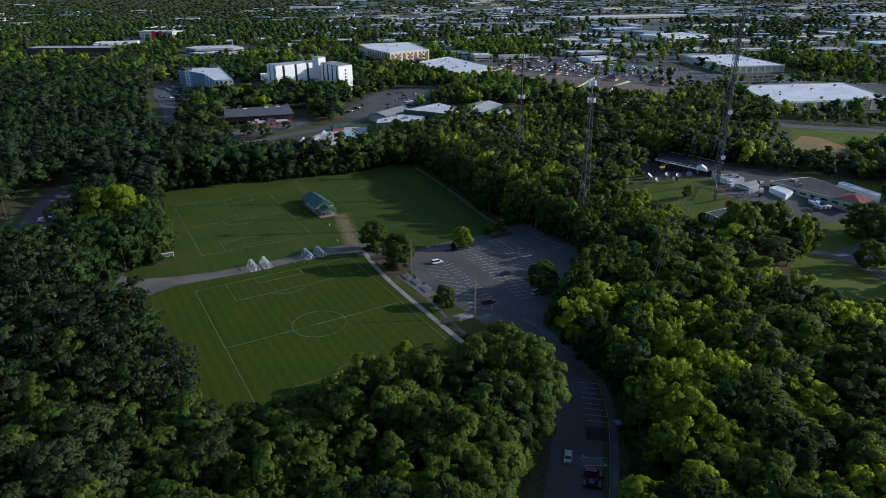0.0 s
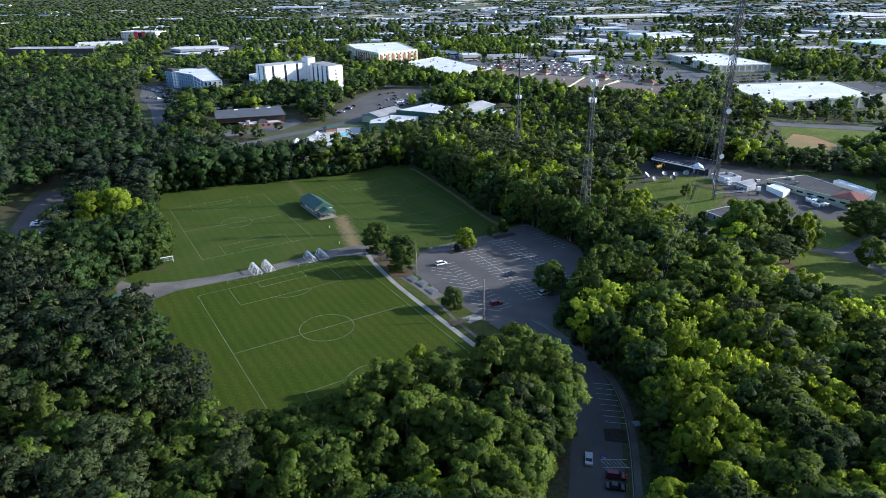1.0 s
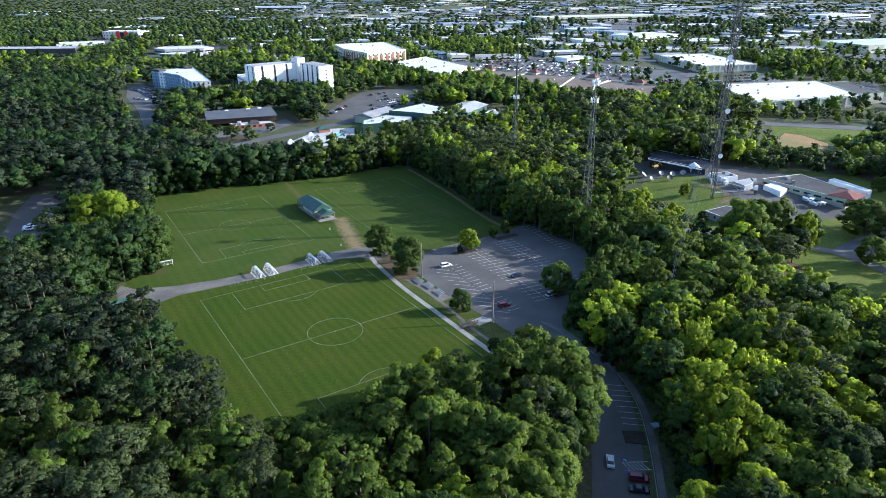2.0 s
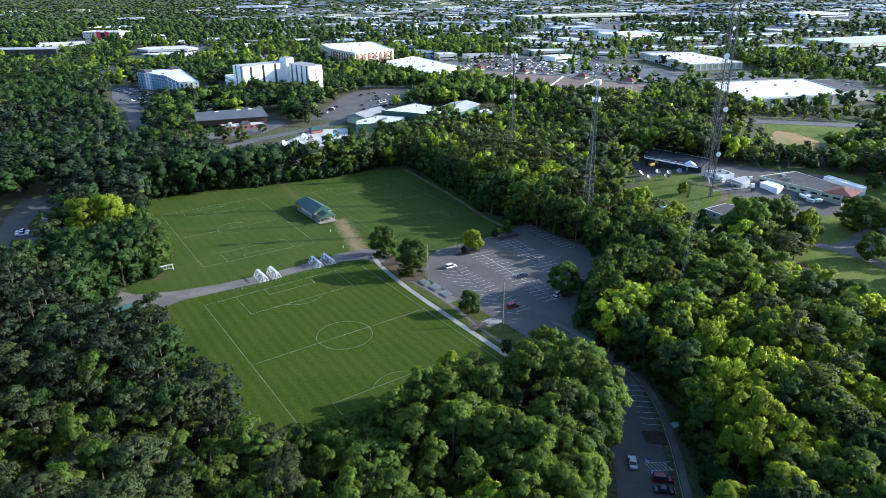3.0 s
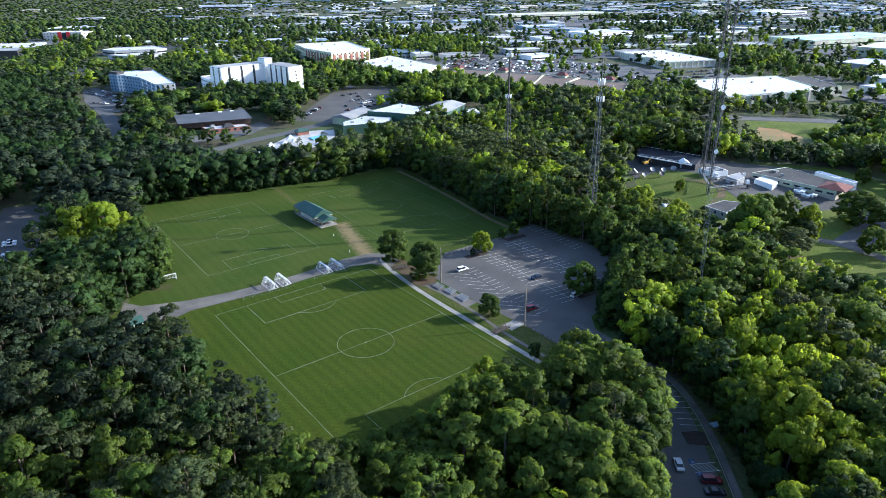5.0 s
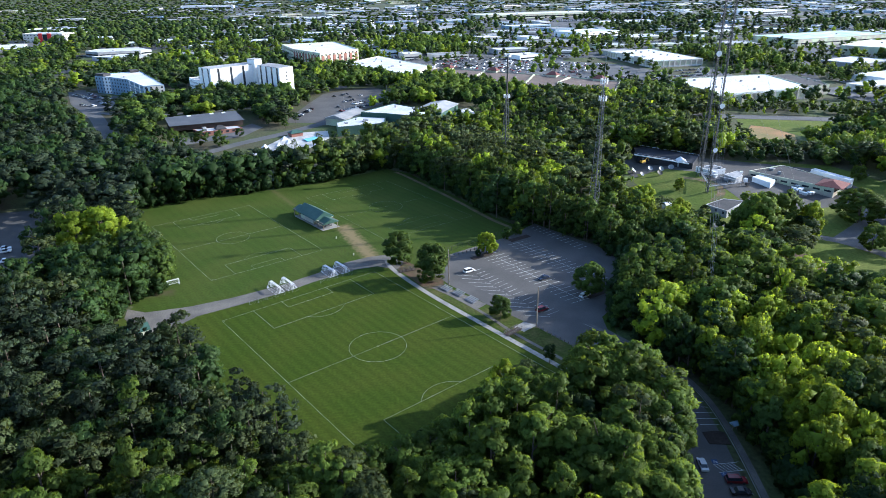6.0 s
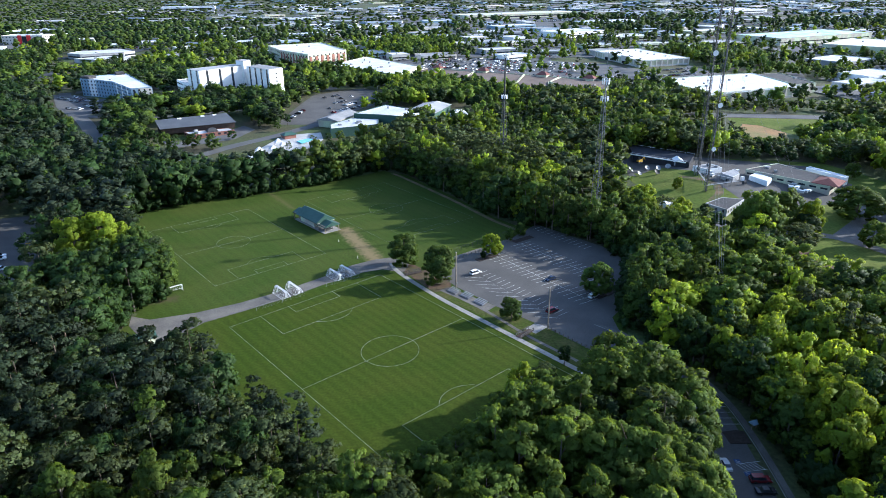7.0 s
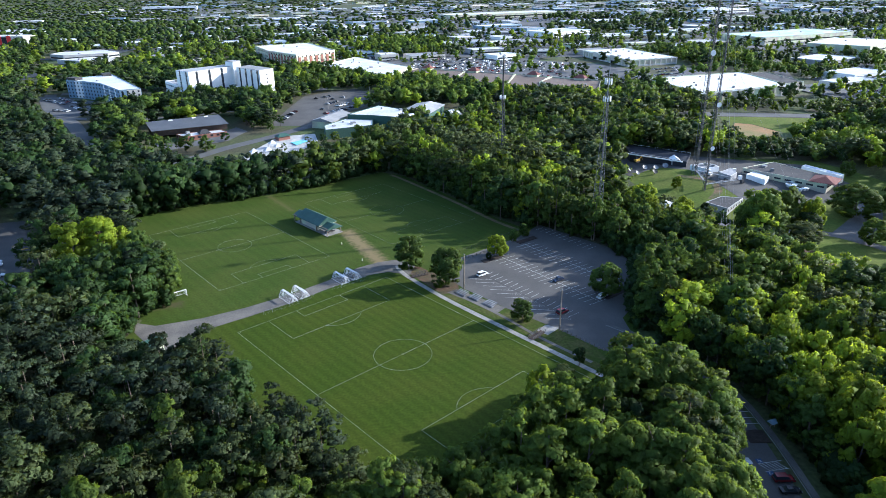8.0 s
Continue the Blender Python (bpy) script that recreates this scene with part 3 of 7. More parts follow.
g = Geo()
for i in range(len(side) - 1):
    strip(g, (side[i][0] - 1.25, side[i][1]), (side[i + 1][0] - 1.25, side[i + 1][1]), 0.2, 0.2)
single("road_kerb", g, M["concrete"], "low concrete kerb along the park road", "kerb", "structure")


def stall_lines():
    base = thing("stall_lines", *LOT0, 0.09, 0, "thin white painted parking stall lines on asphalt", "road markings")

    def line(p, q, w=0.12):
        g = Geo()
        o = Vector(LOT0)
        strip(g, Vector(p) - o, Vector(q) - o, w, 0.012)
        return g
    for i in range(11):
        a = 3.5 + 4.1 * i
        part("stall_line", line(lot(a, -0.6), lot(a - 6.0, -6.8)), M["paint"], base)
    for i in range(16):
        a = -1 + 2.8 * i
        part("stall_line", line(lot(a, 0.3), lot(a - 0.4, 4.9)), M["paint"], base)
    part("row_line", line(lot(43, -0.4), lot(43, 5)), M["paint"], base)
    for c, a0, n in ((17.6, -14, 21), (35.0, -14, 18)):
        part("row_line", line(lot(a0, c), lot(a0 + 2.8 * (n - 1), c)), M["paint"], base)
        for i in range(n):
            a = a0 + 2.8 * i
            part("stall_line", line(lot(a - 0.5, c - 5), lot(a + 0.5, c + 5)), M["paint"], base)
    for i in range(12):
        a = -24 + 2.8 * i
        part("stall_line", line(lot(a, 52), lot(a, 57.5)), M["paint"], base)


stall_lines()
stops = thing("wheel_stops", *LOT0, 0.07, 0, "row of short concrete wheel stops in the car park", "wheel stop")
for i in range(10):
    a = 1.6 + 4.1 * i
    g = Geo()
    p, q = Vector(lot(a, -1.2)) - LOT0, Vector(lot(a + 1.2, -2.6)) - LOT0
    strip(g, p, q, 0.22, 0.15)
    part("wheel_stop", g, M["concrete"], stops)
g = Geo()
strip(g, lot(-1, -0.1), lot(38, -0.1), 0.16, 0.17)
single("middle_kerb", g, M["roof_dark"], "thin dark kerb between facing stall rows", "kerb", "structure")
lines = thing("road_stall_lines", 38, 145, 0.08, 0, "white stall lines across the edge of the park road", "road markings")
for i in range(8):
    t = i / 11
    y = 159 - 28 * t
    xr = 41.4 - 3.4 * max(0.0, (148 - y) / 28) ** 1.5
    g = Geo()
    strip(g, (xr - 5.2 - 38, y - 145 + 0.9), (xr - 38, y - 145), 0.12, 0.012)
    part("stall_line", g, M["paint"], lines)

hatch = thing("hatched_bay", 35, 126, 0.08, 0, "white hatched no-parking bay on the road", "road markings")
for i in range(6):
    g = Geo()
    strip(g, (-2.4 + i * 0.9, -1.3), (-3.6 + i * 0.9, 1.3), 0.12, 0.012)
    part("hatch_line", g, M["paint"], hatch)
for s in (-1.4, 1.4):
    g = Geo()
    strip(g, (-3.6, s), (2.6, s), 0.12, 0.012)
    part("border_line", g, M["paint"], hatch)


for y0 in (128.3, 123.9):
    b = thing("accessible_bay_mark", 32.2, y0, 0.08, radians(-8), "blue square with white wheelchair mark painted on asphalt", "road marking", "accessible bay marks")
    part("blue_square", Geo().box(0, 0, 0, 1.5, 1.5, 0.01), M["sign_blue"], b)
    g = Geo()
    arc(g, (-0.05, -0.2), 0.32, 2.4, 6.2, 0.12, 0.02)
    strip(g, (-0.1, 0.45), (-0.05, 0.0), 0.13, 0.02)
    strip(g, (-0.05, 0.0), (0.35, -0.02), 0.13, 0.02)
    strip(g, (0.35, -0.02), (0.5, -0.45), 0.13, 0.02)
    part("white_mark", g, M["paint"], b)
g = Geo().prism([(38.5, 139), (40.2, 138.2), (39.4, 133.5), (34.2, 134.5), (34.6, 139)], 0.05, 0.2)
single("road_island", g, M["mulch"], "dark kerbed planting island beside the park road", "planting island", "structure")

# ---- pavilion ----
def pavilion():
    rot = math.atan2(-0.845, 0.535)
    p = thing("picnic_pavilion", -71.6, 315.5, 0.05, rot, "open picnic pavilion with green metal roof on a slab", "pavilion")
    part("slab", Geo().box(0.5, 0, 0, 28, 9, 0.16), M["concrete"], p)
    part("main_roof", Geo().gable(-0.5, 0, 3.9, 19, 10.5, 3.1), M["roof_green"], p)
    part("end_roof", Geo().gable(10.6, 0, 3.0, 8.2, 8.8, 1.9), M["roof_green"], p)
    part("end_roof", Geo().gable(-12.5, 0, 3.0, 6.5, 8.0, 1.7), M["roof_green"], p)
    for gx, sy, z, h in ((-9.8, 9.8, 3.4, 2.4), (8.8, 9.8, 3.4, 2.4), (14.4, 8.0, 2.8, 1.6)):
        g = Geo()
        g.add([(gx, -sy / 2, z), (gx, sy / 2, z), (gx, 0, z + h), (gx + 0.15, -sy / 2, z), (gx + 0.15, sy / 2, z), (gx + 0.15, 0, z + h)],
              [(0, 2, 1), (3, 4, 5), (0, 1, 4, 3), (1, 2, 5, 4), (2, 0, 3, 5)])
        part("gable_panel", g, M["wall_tan"], p)
    part("store_room", Geo().box(-2.5, 0, 0.16, 13, 6.4, 3.2), M["wall_tan"], p)
    for x in (-14.6, -9.2, 4.8, 8.6, 13.9):
        for s in (-1, 1):
            part("post", Geo().box(x, s * 3.7, 0.16, 0.3, 0.3, 3.2), M["wood"], p)
    part("beam", Geo().box(0, 3.9, 3.1, 28, 0.25, 0.35), M["wood"], p)
    part("beam", Geo().box(0, -3.9, 3.1, 28, 0.25, 0.35), M["wood"], p)
    for x, y in ((10.5, 1.6), (10.5, -1.6), (6.5, 1.8)):
        t = thing("picnic_table", *(Vector((-71.6, 315.5)) + Vector((math.cos(rot) * x - math.sin(rot) * y, math.sin(rot) * x + math.cos(rot) * y))), 0.21, rot,
                  "pale picnic table under the pavilion roof", "table", "picnic tables")
        part("tabletop", Geo().box(0, 0, 0.7, 1.9, 0.75, 0.06), M["aluminium"], t)
        for s in (-1, 1):
            part("bench", Geo().box(0, s * 0.7, 0.42, 1.9, 0.26, 0.05), M["aluminium"], t)
            part("leg", Geo().box(s * 0.6, 0, 0, 0.08, 1.4, 0.7), M["dark_steel"], t)


pavilion()
for x, y in ((-61.3, 290.2), (-53.6, 269.8)):
    b = thing("path_marker", x, y, 0.03, 0.4, "short pale post with a base beside the worn path", "post", "posts beside the path")
    part("base", Geo().box(0, 0, 0, 0.6, 0.6, 0.15), M["wood"], b)
    part("post", Geo().box(0, 0, 0.15, 0.3, 0.3, 0.9), M["wall_tan"], b)


# ---- goals ----
def goal(x, y, rot, label):
    """A full-size goal: white frame, net falling to both ground bars behind."""
    g0 = thing("soccer_goal", x, y, 0.06, rot, label, "soccer goal", "soccer goals beside the track")
    for s in (-1, 1):
        part("post", Geo().tube((0, s * 3.66, 0), (0, s * 3.66, 2.5), 0.09), M["white_metal"], g0)
    part("crossbar", Geo().tube((0, -3.66, 2.5), (0, 3.66, 2.5), 0.14), M["white_metal"], g0)
    for s in (-1, 1):
        part("back_stay", Geo().tube((0, s * 3.66, 2.5), (-0.9, s * 3.66, 2.4), 0.05).tube((-0.9, s * 3.66, 2.4), (-2.1, s * 3.66, 0.05), 0.05), M["white_metal"], g0)
    part("ground_bar", Geo().tube((-2.1, -3.66, 0.05), (-2.1, 3.66, 0.05), 0.05).tube((-2.1, 3.66, 0.05), (0, 3.66, 0.05), 0.05).tube((-2.1, -3.66, 0.05), (0, -3.66, 0.05), 0.05),
         M["white_metal"], g0)
    net = Geo()
    for i in range(25):
        b = -3.66 + 7.32 * i / 24
        net.tube((0, b, 2.48), (-0.9, b, 2.38), 0.007, n=3).tube((-0.9, b, 2.38), (-2.1, b, 0.05), 0.007, n=3)
    for i in range(11):
        t = i / 10
        q = (-0.9 - 1.2 * t, 2.38 - 2.33 * t)
        net.tube((q[0], -3.66, q[1]), (q[0], 3.66, q[1]), 0.007, n=3)
        for s in (-1, 1):
            net.tube((q[0], s * 3.66, q[1]), (0, s * 3.66, q[1]), 0.009, n=3)
    for s in (-1, 1):
        for i in range(8):
            xx = -2.1 * i / 8
            net.tube((xx, s * 3.66, 0.05), (xx, s * 3.66, 2.45 if xx > -0.9 else 2.38 - 1.94 * (-xx - 0.9)), 0.009, n=3)
    part("net", net, M["net"], g0)


for cx, cy in ((-83.0, 240.2), (-78.6, 243.0), (-63.2, 252.4), (-58.6, 255.2)):
    goal(cx + 0.25 * U.x, cy + 0.25 * U.y, TURN, "white soccer goal with slack net beside the track")
    goal(cx - 0.25 * U.x, cy - 0.25 * U.y, TURN + math.pi, "white soccer goal with slack net beside the track")
goal(-123.6, 249.0, radians(300), "white soccer goal with net at the edge of the trees")


def mesh_fence(points, height, label, spacing=3.0, mat="steel"):
    f = thing("chain_fence", *points[0], gz(*points[0]), 0, label, "fence")
    o = Vector((*points[0], gz(*points[0])))
    mesh = Geo()
    for (x0, y0), (x1, y1) in zip(points, points[1:]):
        n = max(1, int(math.hypot(x1 - x0, y1 - y0) / spacing))
        for i in range(n):
            q = [Vector((x0 + (x1 - x0) * t, y0 + (y1 - y0) * t, 0)) for t in (i / n, (i + 1) / n)]
            for k in q:
                k.z = gz(k.x, k.y)
            a, b = q[0] - o, q[1] - o
            part("post", Geo().tube(a, a + Vector((0, 0, height)), 0.045), M[mat], f)
            part("rail", Geo().tube(a + Vector((0, 0, height)), b + Vector((0, 0, height)), 0.03, n=4), M[mat], f)
            for j in range(5):
                z = Vector((0, 0, height * (j + 0.5) / 5))
                mesh.tube(a + z, b + z, 0.006, n=3)
            for j in range(6):
                c = a.lerp(b, j / 6)
                mesh.tube(c, c + Vector((0, 0, height)), 0.006, n=3)
    part("wire_mesh", mesh, M[mat], f)


mesh_fence([(-91, 229), (-73.5, 238.6)], 1.6, "grey chain-link fence behind the goals")
mesh_fence([(-66.5, 244.2), (-53.5, 250.8)], 1.6, "grey chain-link fence behind the goals")
mesh_fence([(-14.5, 266.5), (2, 277), (20, 287)], 2.2, "brown chain-link fence between car park and field", mat="dark_steel")


def light_pole(x, y, h, label):
    p = thing("light_pole", x, y, 0.05, 0, label, "light pole", "wooden poles by the car park")
    part("shaft", Geo().tube((0, 0, 0), (0, 0, h), 0.28, 0.17, 8), M["wood"], p)
    part("pole_cap", Geo().tube((0, 0, h), (0, 0, h + 0.25), 0.2, 0.12, 8), M["steel"], p)
    part("meter_box", Geo().box(0.3, 0, 1.4, 0.35, 0.4, 0.7), M["steel"], p)


light_pole(6.8, 198.0, 15.2, "tall weathered wooden pole at the car park entrance")
light_pole(-17.7, 234.8, 14.4, "tall weathered wooden pole beside the bleachers")


def bleachers(x, y):
    b = thing("bleachers", x, y, 0.08, math.atan2(0.845, -0.535) + math.pi, "small aluminium bleacher with four plank rows", "bleachers", "bleachers beside the field")
    for i in range(4):
        part("seat_plank", Geo().box(0, 0.7 * i, 0.4 + 0.22 * i, 4.6, 0.3, 0.05), M["aluminium"], b)
        part("foot_plank", Geo().box(0, 0.7 * i - 0.33, 0.15 + 0.2 * i, 4.6, 0.24, 0.04), M["aluminium"], b)
    for s in (-1.9, 0, 1.9):
        part("frame", Geo().tube((s, -0.3, 0), (s, 2.3, 1.0), 0.05).tube((s, 2.3, 0), (s, 2.3, 1.05), 0.05).tube((s, -0.3, 0), (s, 2.3, 0), 0.04), M["steel"], b)


drape("bleacher_pad", [(-24.5, 233.5), (-20.3, 235.5), (-6.4, 217.2), (-10.0, 214.2)], M["gravel"], 0.075, "concrete pad under the bleachers", "pavement")
for c in ((-19.9, 230.6), (-15.9, 226.0), (-12.0, 220.0)):
    bleachers(*c)


def footbridge(x, y, rot, label):
    b = thing("footbridge", x, y, 0.08, rot, label, "footbridge", "small footbridges")
    part("deck", Geo().box(0, 0, 0, 7.0, 2.0, 0.12), M["dark_wood"], b)
    for s in (-1, 1):
        part("handrail", Geo().tube((-3.5, s, 1.1), (3.5, s, 1.1), 0.09).tube((-3.5, s, 0.6), (3.5, s, 0.6), 0.07), M["dark_steel"], b)
        for i in range(6):
            part("baluster", Geo().box(-3.4 + 1.36 * i, s, 0.1, 0.12, 0.12, 1.1), M["dark_steel"], b)


footbridge(-1.6, 196.4, math.atan2(4.1, 5.5), "dark-railed footbridge from the walk to the car park")
footbridge(-32.6, 250.4, math.atan2(1.8, 5.9), "dark-railed footbridge in the mulch bed")
drape("entry_walk", [(-0.5, 199.5), (3.6, 202.6), (7.5, 199.5), (2.0, 195.8)], M["concrete"], 0.085, "concrete apron at the footbridge", "pavement")


def bollards(points, label):
    for x, y in points:
        p = thing("bollard", x, y, 0.05, 0, label, "bollard", "timber bollards of the car park")
        part("post", Geo().box(0, 0, 0, 0.28, 0.28, 0.9), M["wood"], p)
        part("cap", Geo().box(0, 0, 0.9, 0.24, 0.24, 0.06), M["dark_steel"], p)


bollards([tuple(Vector((-13.3, 260.9)).lerp(Vector((15.5, 278.2)), i / 15)) for i in range(16)], "short square timber bollard along the car park")
bollards([tuple(Vector((7.6, 197)).lerp(Vector((16, 183)), i / 9)) for i in range(10)], "short square timber bollard beside the verge")
drape("far_walk", [(-14, 262.5), (-13.4, 264.3), (16.3, 281), (17.2, 279.4)], M["gravel"], 0.08, "pale walk behind the bollards", "walkway")


def island(a, b, la, lb, label):
    g = Geo().prism([lot(a, b), lot(a + la, b), lot(a + la, b + lb), lot(a, b + lb)], 0.05, 0.2)
    single("kerbed_island", g, M["mulch"], label, "planting island", "structure")


island(-13, 8, 3.0, 11, "dark kerbed planting island in the car park")
island(-19, 34, 3, 11, "dark kerbed planting island in the car park")
island(38, 21, 5, 12, "dark kerbed planting island in the car park")


# ---- vehicles ----
def car_meshes(kind):
    L, W, H, hood = {"suv": (4.8, 1.9, 1.75, 0.95), "sedan": (4.6, 1.8, 1.45, 0.85), "pickup": (5.6, 1.95, 1.85, 1.05)}[kind]
    body, cab = Geo(), Geo()
    prof = [(-L / 2, 0.35), (-L / 2, hood), (-L / 2 + 0.3, hood + 0.05), (L / 2 - 0.4, hood - 0.05), (L / 2, hood - 0.25), (L / 2, 0.35)]
    n = len(prof)
    v = [(x, -W / 2, z) for x, z in prof] + [(x, W / 2, z) for x, z in prof]
    body.add(v, [tuple(range(n)), tuple(range(2 * n - 1, n - 1, -1))] + [(i, n + i, n + (i + 1) % n, (i + 1) % n) for i in range(n)])
    if kind == "suv":
        cx = [(-L / 2 + 0.08, hood), (-L / 2 + 0.35, H - 0.06), (0.55, H - 0.06), (1.3, hood)]
    elif kind == "sedan":
        cx = [(-L / 2 + 0.7, hood), (-L / 2 + 1.4, H - 0.06), (0.35, H - 0.06), (1.2, hood)]
    else:
        cx = [(-0.7, hood), (-0.55, H - 0.06), (0.7, H - 0.06), (1.35, hood)]
    wd = W / 2 - 0.12
    v = [(x, -wd + (0.12 if z > hood else 0), z) for x, z in cx] + [(x, wd - (0.12 if z > hood else 0), z) for x, z in cx]
    cab.add(v, [(0, 1, 2, 3), (7, 6, 5, 4), (0, 4, 5, 1), (1, 5, 6, 2), (2, 6, 7, 3), (3, 7, 4, 0)])
    roof = Geo().box((cx[1][0] + cx[2][0]) / 2, 0, H - 0.06, cx[2][0] - cx[1][0] + 0.08, 2 * wd - 0.2, 0.07)
    wheel = Geo().tube((0, -0.11, 0), (0, 0.11, 0), 0.34, n=10)
    lamp = Geo().box(0, 0, 0, 0.06, 0.35, 0.14)
    bed = Geo().box(-L / 4 - 0.55, 0, hood - 0.02, L / 2 - 1.3, W - 0.3, 0.05) if kind == "pickup" else None
    return L, W, hood, {k: (q.mesh(k, m) if q else None) for k, q, m in (("body", body, M["car_white"]), ("window_glass", cab, M["glass"]), ("roof", roof, M["car_white"]),
                                                       ("wheel", wheel, M["rubber"]), ("headlight", lamp, M["white_metal"]), ("cargo_bed", bed, M["roof_dark"]))}


CAR = {}


def car(x, y, rot, kind="suv", paint="car_white", label="", z=None, group=""):
    """A parked vehicle; the meshes of one kind and paint are shared."""
    if (kind, paint) not in CAR:
        L, W, hood, ms = car_meshes(kind)
        for k in ("body", "roof"):
            ms[k].materials[0] = M[paint]
        CAR[kind, paint] = (L, W, hood, ms)
    L, W, hood, ms = CAR[kind, paint]
    c = thing("pickup_truck" if kind == "pickup" else "car", x, y, gz(x, y) + (0.09 if z is None else z), rot, label or f"parked {paint[4:]} {kind}", "truck" if kind == "pickup" else "car", group)
    for k in ("body", "window_glass", "roof"):
        part(k, ms[k], None, c)
    if ms["cargo_bed"]:
        part("cargo_bed", ms["cargo_bed"], None, c)
    if y > 780:
        return c
    for sx in (-1, 1):
        for sy in (-1, 1):
            w = part("wheel", ms["wheel"], None, c)
            w.location = (sx * L * 0.31, sy * (W / 2 - 0.1), 0.34)
    for sy in (-1, 1):
        h = part("headlight", ms["headlight"], None, c)
        h.location = (L / 2, sy * (W / 2 - 0.3), hood - 0.38)
    return c


la = math.atan2(LE.y, LE.x)
car(-7.9, 245.6, la, "suv", "car_white", "white estate car parked in the first marked stall")
car(19.6, 234.8, la + math.pi, "sedan", "car_blue", "dark blue sedan parked across a painted row line")
car(12.0, 209.5, la, "suv", "car_red", "dark red hatchback parked near the pole")
car(30.5, 217.8, la + 0.1, "suv", "car_silver", "silver hatchback parked beside the tree island")
car(28.4, 127.2, radians(78), "sedan", "car_silver", "silver sedan on the shaded park road")
car(33.5, 121.2, radians(-10), "suv", "car_red", "dark red car in a shaded roadside stall")
car(32.6, 117.6, radians(-10), "sedan", "car_black", "black car in a shaded roadside stall")

# ---- trees ----
def unit(a):
    return a / np.linalg.norm(a, axis=-1, keepdims=True)


def small_solid(faces):
    """Corners and triangles of an octahedron (8 faces) or an icosahedron (20)."""
    bm = bmesh.new()
    if faces == 20:
        bmesh.ops.create_icosphere(bm, subdivisions=1, radius=1.0)
    else:
        v = [bm.verts.new(p) for p in ((1, 0, 0), (0, 1, 0), (-1, 0, 0), (0, -1, 0), (0, 0, 1), (0, 0, -1))]
        for i in range(4):
            bm.faces.new((v[i], v[(i + 1) % 4], v[4]))
            bm.faces.new((v[(i + 1) % 4], v[i], v[5]))
    bm.verts.index_update()
    bm.verts.ensure_lookup_table()
    out = np.array([v.co[:] for v in bm.verts]), np.array([[v.index for v in f.verts] for f in bm.faces])
    bm.free()
    return out


SOLID = {8: small_solid(8), 20: small_solid(20)}
FULL = ("shade", "dome", "linden", "bush", "edge", "hedge")


def clump_cores(rng, centre, radius, flat, lean, faces):
    """Uneven solids at the hearts of the clumps, with soft normals leaning outwards."""
    v, f = SOLID[faces]
    n = len(centre)
    turn = unit(rng.normal(size=(n, 3)))
    t = unit(np.cross(turn, rng.normal(size=(n, 3))))
    rot = np.stack([turn, t, np.cross(turn, t)], axis=2)
    d = np.einsum("nij,vj->nvi", rot, v)
    p = centre[:, None, :] + d * flat * (radius[:, None, None] * rng.uniform(0.72, 1.18, (n, len(v), 1)))
    nn = unit(d + lean[:, None, :])
    return p[:, f].reshape(-1, 3, 3), nn[:, f].reshape(-1, 3, 3)


